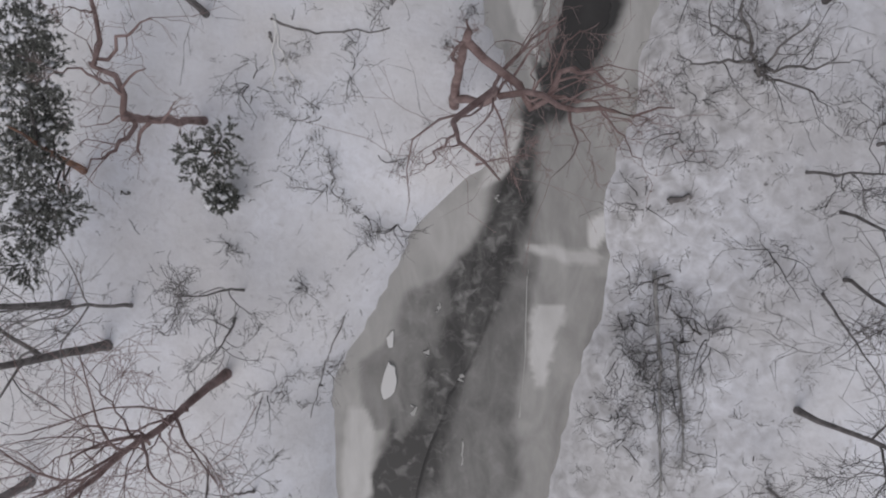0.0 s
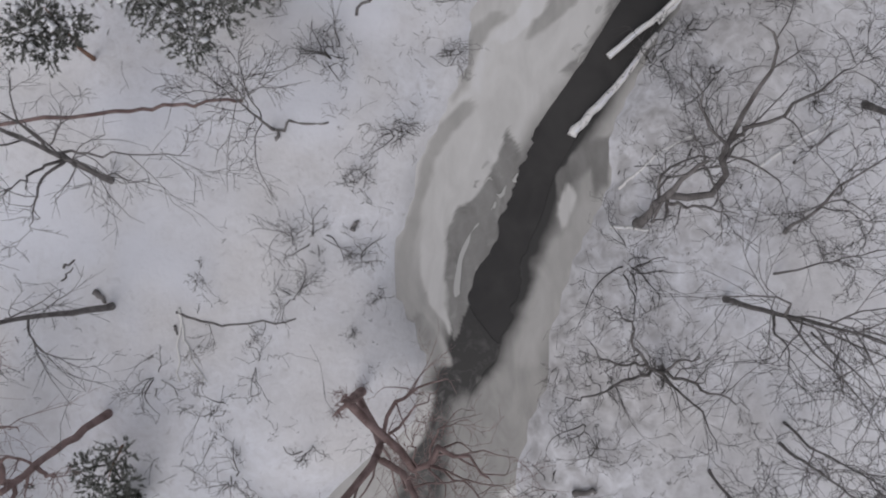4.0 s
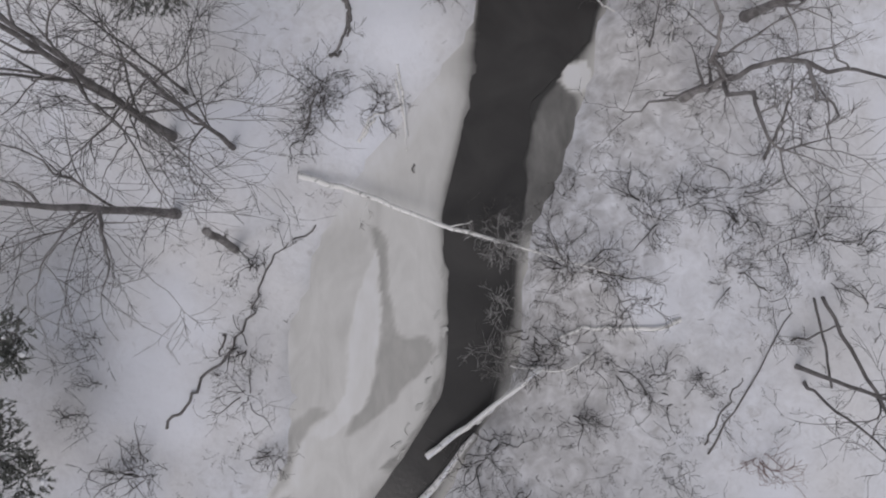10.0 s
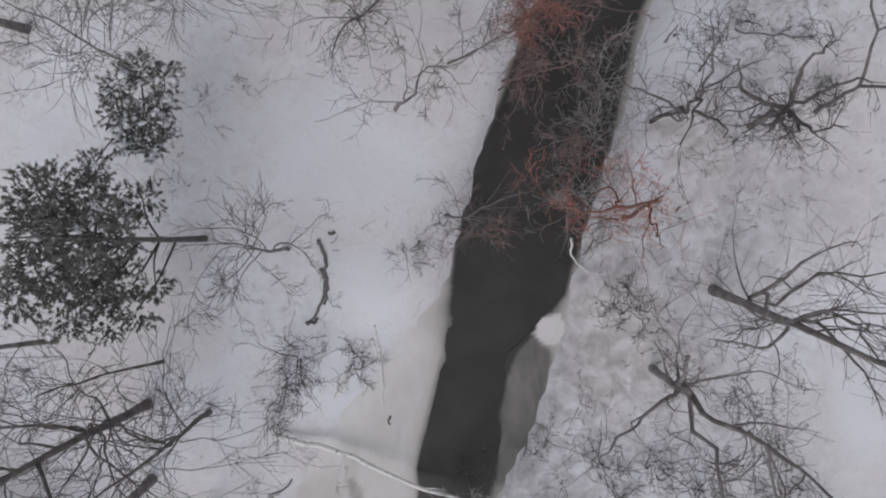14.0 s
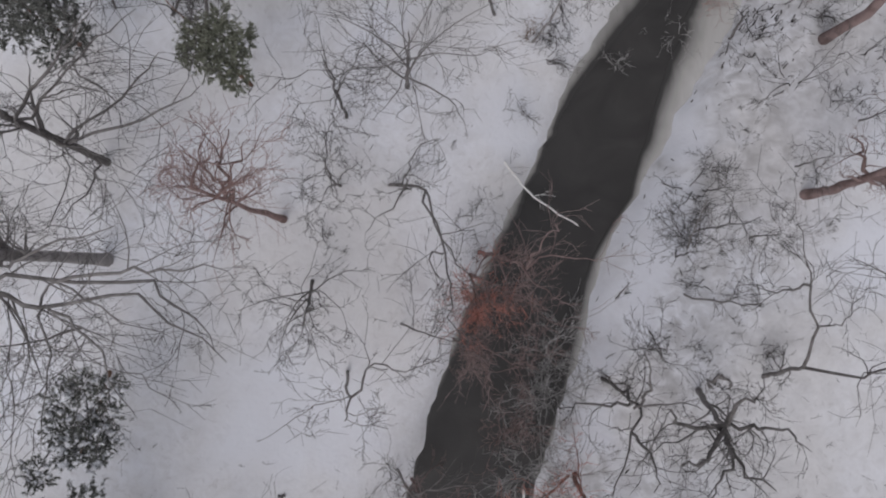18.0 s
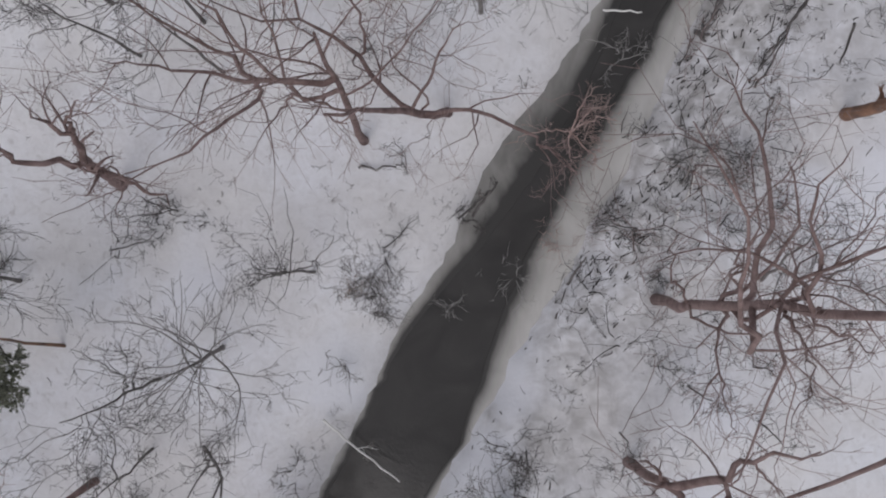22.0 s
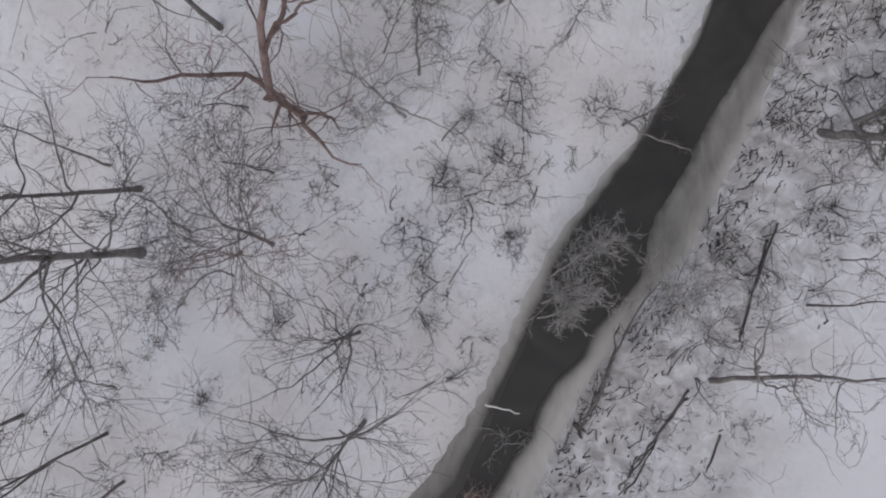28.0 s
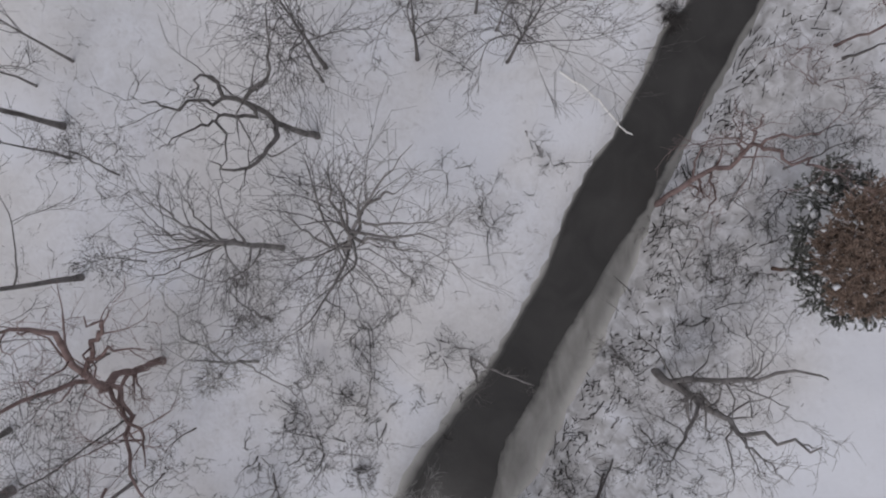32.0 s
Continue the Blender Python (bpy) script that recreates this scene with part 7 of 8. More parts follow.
shrub(24.2, 47.4, 1, 0.7, 5, "dark")
shrub(26.3, 57.7, 1.4, 1.1, 8, "dark")
shrub(29.6, 55.1, 1.4, 1, 10)
shrub(17.3, 56.8, 1.4, 0.8, 7)
shrub(14.6, 49.5, 0.8, 0.4, 5, "dark")
shrub(18.9, 41.9, 0.9, 0.8, 7)
shrub(26.5, 44.7, 1, 0.7, 7, "dark")
fallen([(25.69, 58.16, 0.035), (26.17, 58.93, 0.035), (26.43, 59.41, 0.035)], 0.07, "dark", "dark log end at the edge of the bank")
fallen([(25.22, 56.73, 0.025), (25.65, 58.01, 0.025)], 0.05, "dark", name='fallen_branch')

# upper reach, nearer shapes
tree(16.9, 63.7, 11, 0.0, 0.6, 0.18, "broom", "red", label="tall tree with long straight reddish limbs", limbs=[[(14.9, 64.0, 7.0), (13.7, 64.6, 8.0), (11.9, 65.3, 10.0)], [(14.6, 63.9, 7.0), (13.1, 63.8, 8.5), (12.0, 63.5, 10.0)], [(14.7, 63.7, 6.5), (14.2, 62.5, 8.0), (13.5, 61.6, 9.0), (12.6, 60.5, 10.0)], [(15.7, 63.7, 6.0), (15.2, 65.2, 7.5), (15.1, 66.4, 9.0)], [(15.2, 63.5, 6.0), (15.1, 62.1, 8.0)], [(15.2, 63.9, 7.0), (14.0, 65.3, 9.0), (13.2, 66.5, 10.5)]], few=0.5, thick=1)
tree(20.3, 65.1, 9, -3.4, -2.2, 0.19, "crook", "red", label="forked tree with reddish bark leaning over the stream bank", limbs=[[(19.2, 64.7, 1.8), (18.2, 64.6, 3.0), (17.6, 64.9, 3.8), (17.2, 65.6, 4.5), (16.8, 65.9, 5.0), (16.1, 66.1, 5.7), (15.3, 66.0, 6.4), (14.2, 65.7, 7.4), (13.4, 65.9, 8.0)], [(17.2, 65.6, 4.5), (17.4, 66.3, 5.2), (17.0, 66.9, 6.0), (16.5, 67.6, 7.0), (16.3, 69.0, 8.4)], [(17.4, 66.3, 5.2), (18.1, 66.6, 5.8), (18.3, 67.1, 6.4)], [(15.9, 66.3, 6.0), (15.3, 67.1, 7.2), (15.2, 68.3, 8.2), (15.2, 69.0, 9.0)], [(20.6, 64.6, 1.6), (21.4, 64.2, 3.0), (22.7, 63.3, 4.5), (23.3, 62.8, 5.2), (24.1, 61.9, 6.2)], [(23.1, 62.8, 5.6), (23.6, 62.7, 6), (24.2, 62.6, 6.4)], [(23.5, 62.4, 6), (23.6, 61.9, 6.2), (23.2, 61.5, 6.4), (22.8, 61.3, 6.6)], [(23.4, 62.5, 5.9), (24, 62.1, 6.2), (24.4, 62.2, 6.5)], [(23.4, 62.6, 5.8), (23.9, 63.1, 6.2), (24.2, 63.6, 6.5)], [(19.8, 64.3, 1.6), (19.2, 63.3, 3.0), (18.7, 62.5, 4.5)], [(17.4, 65.2, 4.2), (16.5, 64.4, 5.5), (16.4, 63.6, 6.5)], [(19.4, 64.9, 2.0), (18.2, 65.8, 3.5), (17.8, 66.5, 4.5)]], few=0.4, thick=1.1)
tree(36.1, 71.7, 8, 2.7, 1.9, 0.13, "crook", limbs=[[(37.0, 72.4, 2.5), (36.0, 73.1, 3.5), (35.6, 74.2, 5.0), (34.7, 75.5, 7.0)], [(37.0, 72.3, 2.5), (37.0, 72.5, 5.0)]], few=0.5)
tree(21.0, 73.0, 6, -0.4, 0.4, 0.09, "broom", "dark", limbs=[[(20.5, 73.2, 1.6), (20.3, 74.6, 4.0), (20.0, 75.1, 5.5)], [(20.1, 72.4, 2.0), (19.1, 71.5, 4.0), (17.3, 71.0, 5.0)], [(21.3, 73.7, 2.2), (22.3, 74.1, 4.5)], [(20.8, 71.7, 1.6), (20.0, 70.6, 3.5)]], few=0.6)
tree(33.4, 58.7, 6, -1.2, 2.4, 0.07, "crook", "dark", few=0.6)
tree(36.1, 58.9, 6, -2.0, 1.8, 0.06, "crook", "dark", few=0.6)
tree(30.1, 62.5, 4, -0.9, 1.5, 0.05, "thin")
shrub(23.5, 51.3, 1.8, 0.9, 8)
shrub(23.4, 49.3, 1.6, 0.7, 6, "dark")
shrub(28.3, 64.6, 1.5, 1, 7, "dark")
shrub(33.1, 64.7, 1.4, 1.1, 9, "dark")
shrub(32.2, 63.3, 1.2, 1.4, 8, "dark")
shrub(27.5, 60.8, 1.2, 1, 16, "dark")
shrub(28.7, 60.6, 1.4, 1.1, 12)
shrub(32.2, 61.4, 1.2, 1, 10)
shrub(17.6, 57.3, 1, 0.6, 6, "dark")
shrub(17.8, 59.2, 1.5, 0.8, 6, "dark")
shrub(2.4, 57.6, 1.5, 1, 14, "dark")
shrub(16.3, 54.4, 0.9, 0.6, 7)
shrub(21.2, 61.3, 1.2, 0.7, 5, "dark")
fallen([(16.74, 62.58, 0.125), (18.22, 62.68, 0.325), (18.66, 62.86, 0.425)], 0.05, "dark", name='fallen_branch', stubs=3)
fallen([(20.88, 60.76, 0.125), (21.69, 61.52, 0.225), (22.30, 62.06, 0.225)], 0.05, "dark", name='fallen_branch', stubs=2)
fallen([(6.99, 58.80, 0.118), (8.35, 59.19, 0.218), (8.80, 59.66, 0.218)], 0.035, "dark", name='fallen_branch', stubs=2)
fallen([(32.74, 66.66, 0.025), (33.93, 68.80, 0.025)], 0.05, "dark", name='fallen_branch')
shrub(8.9, 59.8, 0.5, 0.5, 9, "dark", label="low dark evergreen scrub half buried in snow")
shrub(10.0, 60.1, 0.5, 0.5, 9, "dark", label="low dark evergreen scrub half buried in snow")
shrub(11.0, 60.2, 0.5, 0.5, 9, "dark", label="low dark evergreen scrub half buried in snow")
shrub(9.6, 60.5, 0.5, 0.5, 9, "dark", label="low dark evergreen scrub half buried in snow")
fallen([(15.46, 75.15, 0.018), (14.65, 75.40, 0.018), (13.78, 74.69, 0.018), (13.04, 73.38, 0.018)], 0.035, "dark", name='fallen_branch', stubs=1)
fallen([(31.26, 69.72, 0.085), (31.81, 71.09, 0.235), (32.92, 73.85, 0.435), (34.25, 75.98, 0.535)], 0.07, "dark", "dark leaning trunk along the steep bank", stubs=4)
shrub(30.3, 63.7, 2, 1.3, 5)
shrub(32.9, 64.9, 1.3, 1.1, 5)
shrub(33.7, 66.4, 1.2, 1, 5)
shrub(27.6, 60.5, 1.1, 1, 6, "red")
shrub(29.8, 61.4, 1.4, 1, 6, "birch")
shrub(31.8, 61.0, 1.3, 1, 8, "dark")
shrub(33.2, 62.9, 1.4, 1, 6)
shrub(36.0, 67.9, 1.2, 1, 6, "dark")
shrub(33.9, 69.7, 1, 0.8, 10, "dark")
shrub(37.8, 69.6, 0.9, 0.7, 5)
shrub(37.9, 78.0, 1.4, 1, 6, "dark")
shrub(24.7, 75.1, 1.4, 0.9, 6)
shrub(26.7, 77.4, 0.9, 0.6, 9)
shrub(26.3, 73.0, 1.3, 1, 5, "dark")
shrub(35.6, 72.1, 1.3, 1, 6, "dark")
shrub(36.1, 73.7, 1.5, 0.9, 6)
shrub(33.9, 62.2, 1, 0.4, 5, "dark")
shrub(33.5, 59.7, 1.4, 0.8, 7, "dark")
shrub(29.4, 58.9, 1.3, 0.9, 9, "dark")
shrub(39.8, 64.8, 1.2, 0.8, 6)
shrub(24.6, 71.1, 1.5, 1.1, 6)
shrub(17.3, 73.7, 2, 1, 6, "dark")
shrub(14.4, 70.2, 0.9, 0.6, 5, "dark")
shrub(17.6, 66.1, 1, 0.8, 6)

# last reach, nearer shapes
tree(22.6, 82.4, 4.2, -1.7, 0.8, 0.08, "crook", "pale", label="small crooked birch with pale limbs", limbs=[[(20.8, 83.2, 1.6), (20.2, 83.6, 2.2), (19.9, 85.0, 3.0), (19.8, 85.8, 3.5), (20.8, 86.6, 4.2)], [(21.0, 83.3, 1.8), (22.5, 84.5, 2.6), (23.6, 85.6, 3.2)], [(21.4, 83.1, 1.5), (23.2, 83.7, 2.4), (25.2, 84.4, 3.0)], [(21.8, 82.8, 1.0), (23.8, 81.9, 1.2), (25.3, 81.1, 1.6)], [(20.6, 83.4, 2.0), (19.4, 81.9, 3.0)]], few=1)
tree(16.9, 79.7, 6.5, 0.2, -0.4, 0.06, "thin", "dark")
tree(13.6, 91.3, 8, 0.1, 0.1, 0.06, "thin", "dark")
tree(15.8, 90.6, 5, 0.5, 0.6, 0.05, "crook", "dark")
tree(17.2, 86.7, 5, 0.2, 0.4, 0.04, "thin", "dark")
shrub(23.9, 79.6, 1.6, 1.1, 9, "dark")
shrub(22.5, 78.2, 1.4, 1.1, 9, "dark")
shrub(23.6, 74.1, 1.5, 1.1, 9, "dark")
shrub(25.5, 78.4, 1.2, 0.9, 7, "dark")
shrub(20.3, 75.5, 1, 0.6, 5, "dark")
shrub(26.9, 80.8, 1, 0.7, 7)
shrub(27.5, 77.4, 0.8, 0.6, 10)
shrub(26.8, 83.1, 1.2, 0.8, 7, "dark")
shrub(32.8, 89.0, 1.4, 0.9, 7, "dark")
shrub(35.4, 91.9, 1.4, 0.8, 6, "dark")
shrub(30.7, 83.0, 0.9, 0.6, 6)
shrub(31.2, 79.2, 1, 0.6, 5)
shrub(30.1, 80.6, 1.2, 0.4, 5)
shrub(39.5, 82.4, 1.4, 1.2, 10, "dark")
shrub(40.7, 79.4, 1.6, 1.2, 10, "dark")
shrub(42.1, 81.5, 1.4, 1.2, 9)
shrub(42.2, 88.1, 1.6, 1.1, 6, "dark")
shrub(41.3, 87.3, 1.5, 1, 7, "dark")
shrub(43.3, 85.6, 1.5, 1.2, 6, "dark")
shrub(44.5, 87.9, 1.3, 1.3, 6, "dark")
shrub(45.6, 90.2, 1.8, 1, 6, "dark")
shrub(41.2, 78.4, 1.2, 0.9, 6, "dark")
shrub(36.7, 77.0, 1.2, 0.9, 10, "dark")
shrub(40.1, 75.9, 1.3, 1, 6)
shrub(38.7, 83.3, 1, 0.7, 12, "dark")
shrub(42.9, 78.3, 1.3, 1, 6)
shrub(24.0, 91.1, 1.2, 0.8, 6, "dark")
shrub(9.3, 85.4, 1.5, 1.1, 7)
shrub(20.8, 82.1, 1.4, 1.1, 9)
fallen([(38.73, 78.67, 0.125), (37.94, 76.24, 0.225), (37.27, 73.82, 0.125)], 0.05, "dark", "long thin dark fallen trunk on the bank", stubs=4)
fallen([(38.66, 80.01, 0.02), (39.01, 80.55, 0.02)], 0.04, "dark", name='fallen_branch')
shrub(26.9, 84.0, 1.3, 1.1, 8, "grey")
shrub(27.8, 82.1, 1.3, 1.1, 8, "grey")
shrub(25.9, 84.9, 1.3, 1.1, 8, "grey")
shrub(28.3, 80.1, 1.3, 1.1, 8, "grey")
shrub(24.9, 80.2, 1.3, 1.1, 8, "grey")
shrub(23.6, 76.7, 1.3, 1.1, 8, "grey")
shrub(26.7, 78.8, 1.3, 1.1, 8, "grey")
shrub(33.4, 61.0, 1.5, 1.2, 8, "grey")
shrub(35.4, 57.6, 1.6, 1.2, 8, "red")
shrub(34.3, 59.4, 1.4, 1.1, 8, "grey")
shrub(37.5, 57.0, 1.5, 1.2, 8, "grey")
shrub(35.6, 60.2, 1.3, 1, 8, "grey")
shrub(31.9, 62.9, 1.4, 1.1, 8, "red")
shrub(38.4, 58.2, 1.3, 1, 8, "grey")
shrub(22.3, 28.3, 1.6, 1.2, 8, "dark")
shrub(24.0, 27.4, 1.5, 1.2, 8, "grey")
shrub(25.6, 26.0, 1.4, 1.1, 8, "grey")
shrub(26.7, 27.4, 1.5, 1.1, 8, "dark")
shrub(23.4, 25.4, 1.4, 1.1, 8, "grey")
shrub(25.3, 28.8, 1.5, 1.2, 8, "grey")
shrub(27.4, 24.8, 1.4, 1.1, 8, "grey")

# ice plates and blocks on the stream
floe([(-2.9, -5.5), (-2.6, -5.9), (-2.6, -6.7), (-3.1, -7.1), (-3.2, -6.5)], FLOE, "small white block of ice", top=0.12, wet=(-0.3, 0), rag=0.02)
floe([(-3.0, -4.5), (-2.7, -4.2), (-2.7, -4.8), (-2.9, -4.9)], FLOE, "small white block of ice", top=0.08, wet=(-0.2, 0), rag=0.02)
floe([(-0.9, -3.4), (-0.8, -3.5), (-0.8, -3.3), (-0.7, -3.1), (-0.8, -3.0), (-0.8, -3.2)], FLOE, "broken bit of pale ice in slush", top=0.02, wet=(0.8, 1), rag=0.07, per=4)
floe([(-1.3, -5.2), (-1.3, -5.3), (-1.2, -5.1), (-1.2, -4.9), (-1.2, -4.8), (-1.3, -5.0)], FLOE, "broken bit of pale ice in slush", top=0.02, wet=(0.8, 1), rag=0.07, per=4)
floe([(0.0, -6.2), (0.1, -6.3), (0.2, -6.2), (0.3, -6.1), (0.2, -6.0), (0.1, -6.1)], FLOE, "broken bit of pale ice in slush", top=0.02, wet=(0.8, 1), rag=0.07, per=4)
floe([(0.2, -9.6), (0.2, -9.9), (0.3, -9.5), (0.3, -9.0), (0.2, -8.8), (0.2, -9.2)], FLOE, "broken bit of pale ice in slush", top=0.02, wet=(0.8, 1), rag=0.07, per=4)
floe([(1.6, 1.4), (1.7, 1.3), (1.8, 1.4), (1.8, 1.6), (1.7, 1.6), (1.6, 1.5)], FLOE, "broken bit of pale ice in slush", top=0.02, wet=(0.8, 1), rag=0.07, per=4)
floe([(-2.0, -7.7), (-1.9, -7.8), (-1.8, -7.6), (-1.8, -7.4), (-1.9, -7.3), (-1.9, -7.5)], FLOE, "broken bit of pale ice in slush", top=0.02, wet=(0.8, 1), rag=0.07, per=4)
floe([(3.0, -1.7), (3.0, -1.7), (2.9, -3.9), (2.9, -5.6), (2.7, -7.6), (2.7, -7.6), (2.8, -5.3), (2.9, -3.6)], FLOE, "white frozen crack line in the ice", top=0.012, wet=(0.7, 0.9), rag=0.03, per=5)
floe([(3.8, 8.9), (3.6, 8.8), (3.8, 10.5), (4.3, 11.5), (4.6, 11.7), (4.3, 11.3), (4.0, 10.3)], FLOE, "white broken rim on slush ice", top=0.01, wet=(0.5, 0.7), rag=0.04, per=5)
floe([(4.4, 13.3), (4.5, 13.2), (4.5, 13.4), (4.6, 13.6), (4.5, 13.6), (4.5, 13.5)], FLOE, "broken bit of pale ice in slush", top=0.015, wet=(0.6, 0.8), rag=0.06, per=3)
floe([(4.7, 14.0), (4.8, 14.0), (4.9, 14.1), (5.0, 14.3), (4.9, 14.3), (4.8, 14.2)], FLOE, "broken bit of pale ice in slush", top=0.015, wet=(0.6, 0.8), rag=0.06, per=3)
floe([(5.1, 12.3), (5.2, 12.3), (5.3, 12.4), (5.4, 12.6), (5.3, 12.6), (5.2, 12.5)], FLOE, "broken bit of pale ice in slush", top=0.015, wet=(0.6, 0.8), rag=0.06, per=3)
floe([(5.4, 12.9), (5.5, 12.9), (5.6, 13.0), (5.7, 13.2), (5.6, 13.2), (5.5, 13.1)], FLOE, "broken bit of pale ice in slush", top=0.015, wet=(0.6, 0.8), rag=0.06, per=3)
floe([(6.0, 13.5), (6.1, 13.5), (6.2, 13.6), (6.3, 13.8), (6.2, 13.8), (6.1, 13.7)], FLOE, "broken bit of pale ice in slush", top=0.015, wet=(0.6, 0.8), rag=0.06, per=3)
floe([(4.9, 13.5), (5.0, 13.5), (5.1, 13.6), (5.2, 13.8), (5.1, 13.8), (5.0, 13.7)], FLOE, "broken bit of pale ice in slush", top=0.015, wet=(0.6, 0.8), rag=0.06, per=3)
floe([(10.2, 24.4), (10.3, 24.3), (10.4, 24.5), (10.5, 24.6), (10.4, 24.7), (10.3, 24.5)], FLOE, "broken bit of pale ice in slush", top=0.015, wet=(0.6, 0.8), rag=0.06, per=3)
floe([(10.1, 22.5), (10.2, 22.5), (10.3, 22.6), (10.4, 22.8), (10.3, 22.8), (10.2, 22.7)], FLOE, "broken bit of pale ice in slush", top=0.015, wet=(0.6, 0.8), rag=0.06, per=3)
floe([(9.8, 21.7), (9.9, 21.6), (10.0, 21.8), (10.1, 21.9), (10.0, 22.0), (9.9, 21.8)], FLOE, "broken bit of pale ice in slush", top=0.015, wet=(0.6, 0.8), rag=0.06, per=3)
floe([(8.5, 19.0), (8.6, 18.9), (8.7, 19.0), (8.8, 19.2), (8.7, 19.3), (8.6, 19.1)], FLOE, "broken bit of pale ice in slush", top=0.015, wet=(0.6, 0.8), rag=0.06, per=3)
floe([(9.0, 19.7), (9.1, 19.6), (9.1, 19.8), (9.2, 19.9), (9.1, 20.0), (9.1, 19.8)], FLOE, "broken bit of pale ice in slush", top=0.015, wet=(0.6, 0.8), rag=0.06, per=3)
floe([(9.5, 20.6), (9.6, 20.6), (9.7, 20.7), (9.8, 20.9), (9.7, 20.9), (9.6, 20.8)], FLOE, "broken bit of pale ice in slush", top=0.015, wet=(0.6, 0.8), rag=0.06, per=3)
floe([(10.5, 23.7), (10.6, 23.6), (10.7, 23.7), (10.8, 23.9), (10.7, 24.0), (10.6, 23.8)], FLOE, "broken bit of pale ice in slush", top=0.015, wet=(0.6, 0.8), rag=0.06, per=3)
floe([(8.7, 18.5), (8.8, 18.5), (8.9, 18.6), (9.0, 18.8), (8.9, 18.8), (8.8, 18.7)], FLOE, "broken bit of pale ice in slush", top=0.015, wet=(0.6, 0.8), rag=0.06, per=3)
tree(21.4, 69.2, 7.5, -0.6, -0.3, 0.11, "star", few=1.4)
tree(14.5, 47.6, 5.5, -0.1, -1.8, 0.06, "star", "rust", label="reddish fine-twigged tree leaning over the dark water", few=0.9, reach=0.4)
tree(19.0, 44.3, 4.5, -2.0, 0.2, 0.04, "star", "pale", label="pale fine-twigged tree leaning over the dark water", few=0.8)
tree(18.6, 42.7, 4.5, -1.9, -0.6, 0.04, "star", "pale", label="pale fine-twigged tree leaning over the dark water", few=0.8)
shrub(47.1, 95.9, 1.6, 1.2, 9, "red")
shrub(48.3, 94.2, 1.6, 1.2, 9, "dark")
shrub(45.9, 97.5, 1.5, 1.1, 7, "red")
shrub(49.2, 95.8, 1.8, 1.2, 9, "dark")
tree(47.8, 97.8, 7, 0.1, 0.0, 0.08, "crook", "red", few=0.8)
tree(45.8, 92.1, 5, -0.2, 0.6, 0.06, "crook", "dark", few=0.8)
shrub(46.8, 87.1, 1.4, 1.1, 9, "dark")
shrub(45.0, 87.5, 1.3, 1, 7, "dark")
shrub(42.8, 85.4, 1.4, 1, 9, "dark")
shrub(45.8, 91.4, 1.4, 1, 7, "dark")
shrub(41.2, 84.3, 1.2, 0.9, 7, "dark")
shrub(7.3, -2.8, 1.5, 1, 9, "dark", few=1.3)
shrub(7.7, -4.5, 1.5, 1, 9, "dark", few=1.3)
shrub(8.4, -5.7, 1.5, 1, 9, "dark", few=1.3)
shrub(7.2, -6.5, 1.5, 1, 9, "dark", few=1.3)
shrub(9.1, -3.3, 1.5, 1, 9, "dark", few=1.3)
shrub(6.6, -5.1, 1.5, 1, 9, "dark", few=1.3)
shrub(8.8, 6.6, 1.2, 0.8, 9)
shrub(9.6, 5.2, 1.2, 0.8, 9)
shrub(8.1, 5.9, 1.2, 0.8, 9)
tree(23.0, 84.1, 5, 0.0, 1.6, 0.07, "crook", few=1.2)
tree(15.6, 76.2, 6, 1.9, 0.1, 0.08, "star", "red", few=0.7)
tree(21.3, 85.0, 3.2, 1.1, 0.9, 0.045, "crook", "dark", label="small gnarled leafless tree with dark kinked branches", few=0.6, reach=0.8)
tree(24.0, 81.4, 3.2, 1.2, 0.8, 0.045, "crook", "dark", label="small gnarled leafless tree with dark kinked branches", few=0.6, reach=0.8)
tree(25.1, 79.1, 3.2, 1.1, 0.0, 0.045, "crook", "dark", label="small gnarled leafless tree with dark kinked branches", few=0.6, reach=0.8)
tree(19.8, 79.2, 3.2, -0.1, 0.0, 0.045, "crook", "dark", label="small gnarled leafless tree with dark kinked branches", few=0.6, reach=0.8)
tree(23.2, 77.3, 3.2, 1.2, -0.3, 0.045, "crook", "dark", label="small gnarled leafless tree with dark kinked branches", few=0.6, reach=0.8)
tree(21.2, 75.2, 3.2, 0.2, -0.4, 0.045, "crook", "dark", label="small gnarled leafless tree with dark kinked branches", few=0.6, reach=0.8)
tree(18.4, 77.1, 3.2, 0.1, -0.0, 0.045, "crook", "dark", label="small gnarled leafless tree with dark kinked branches", few=0.6, reach=0.8)
tree(29.3, 86.2, 3.2, 0.3, 0.5, 0.045, "crook", "dark", label="small gnarled leafless tree with dark kinked branches", few=0.6, reach=0.8)
tree(32.2, 89.8, 3.2, 0.0, -0.2, 0.045, "crook", "dark", label="small gnarled leafless tree with dark kinked branches", few=0.6, reach=0.8)
tree(38.8, 83.6, 3.2, -0.7, 0.3, 0.05, "crook", "dark", label="small gnarled leafless tree with dark kinked branches", few=0.6, reach=0.8)
tree(40.0, 80.1, 3.2, -0.3, 0.1, 0.05, "crook", "dark", label="small gnarled leafless tree with dark kinked branches", few=0.6, reach=0.8)
tree(42.8, 86.8, 3.2, -0.7, 0.5, 0.05, "crook", "dark", label="small gnarled leafless tree with dark kinked branches", few=0.6, reach=0.8)
tree(37.5, 76.4, 3.2, -0.3, 0.2, 0.05, "crook", "dark", label="small gnarled leafless tree with dark kinked branches", few=0.6, reach=0.8)
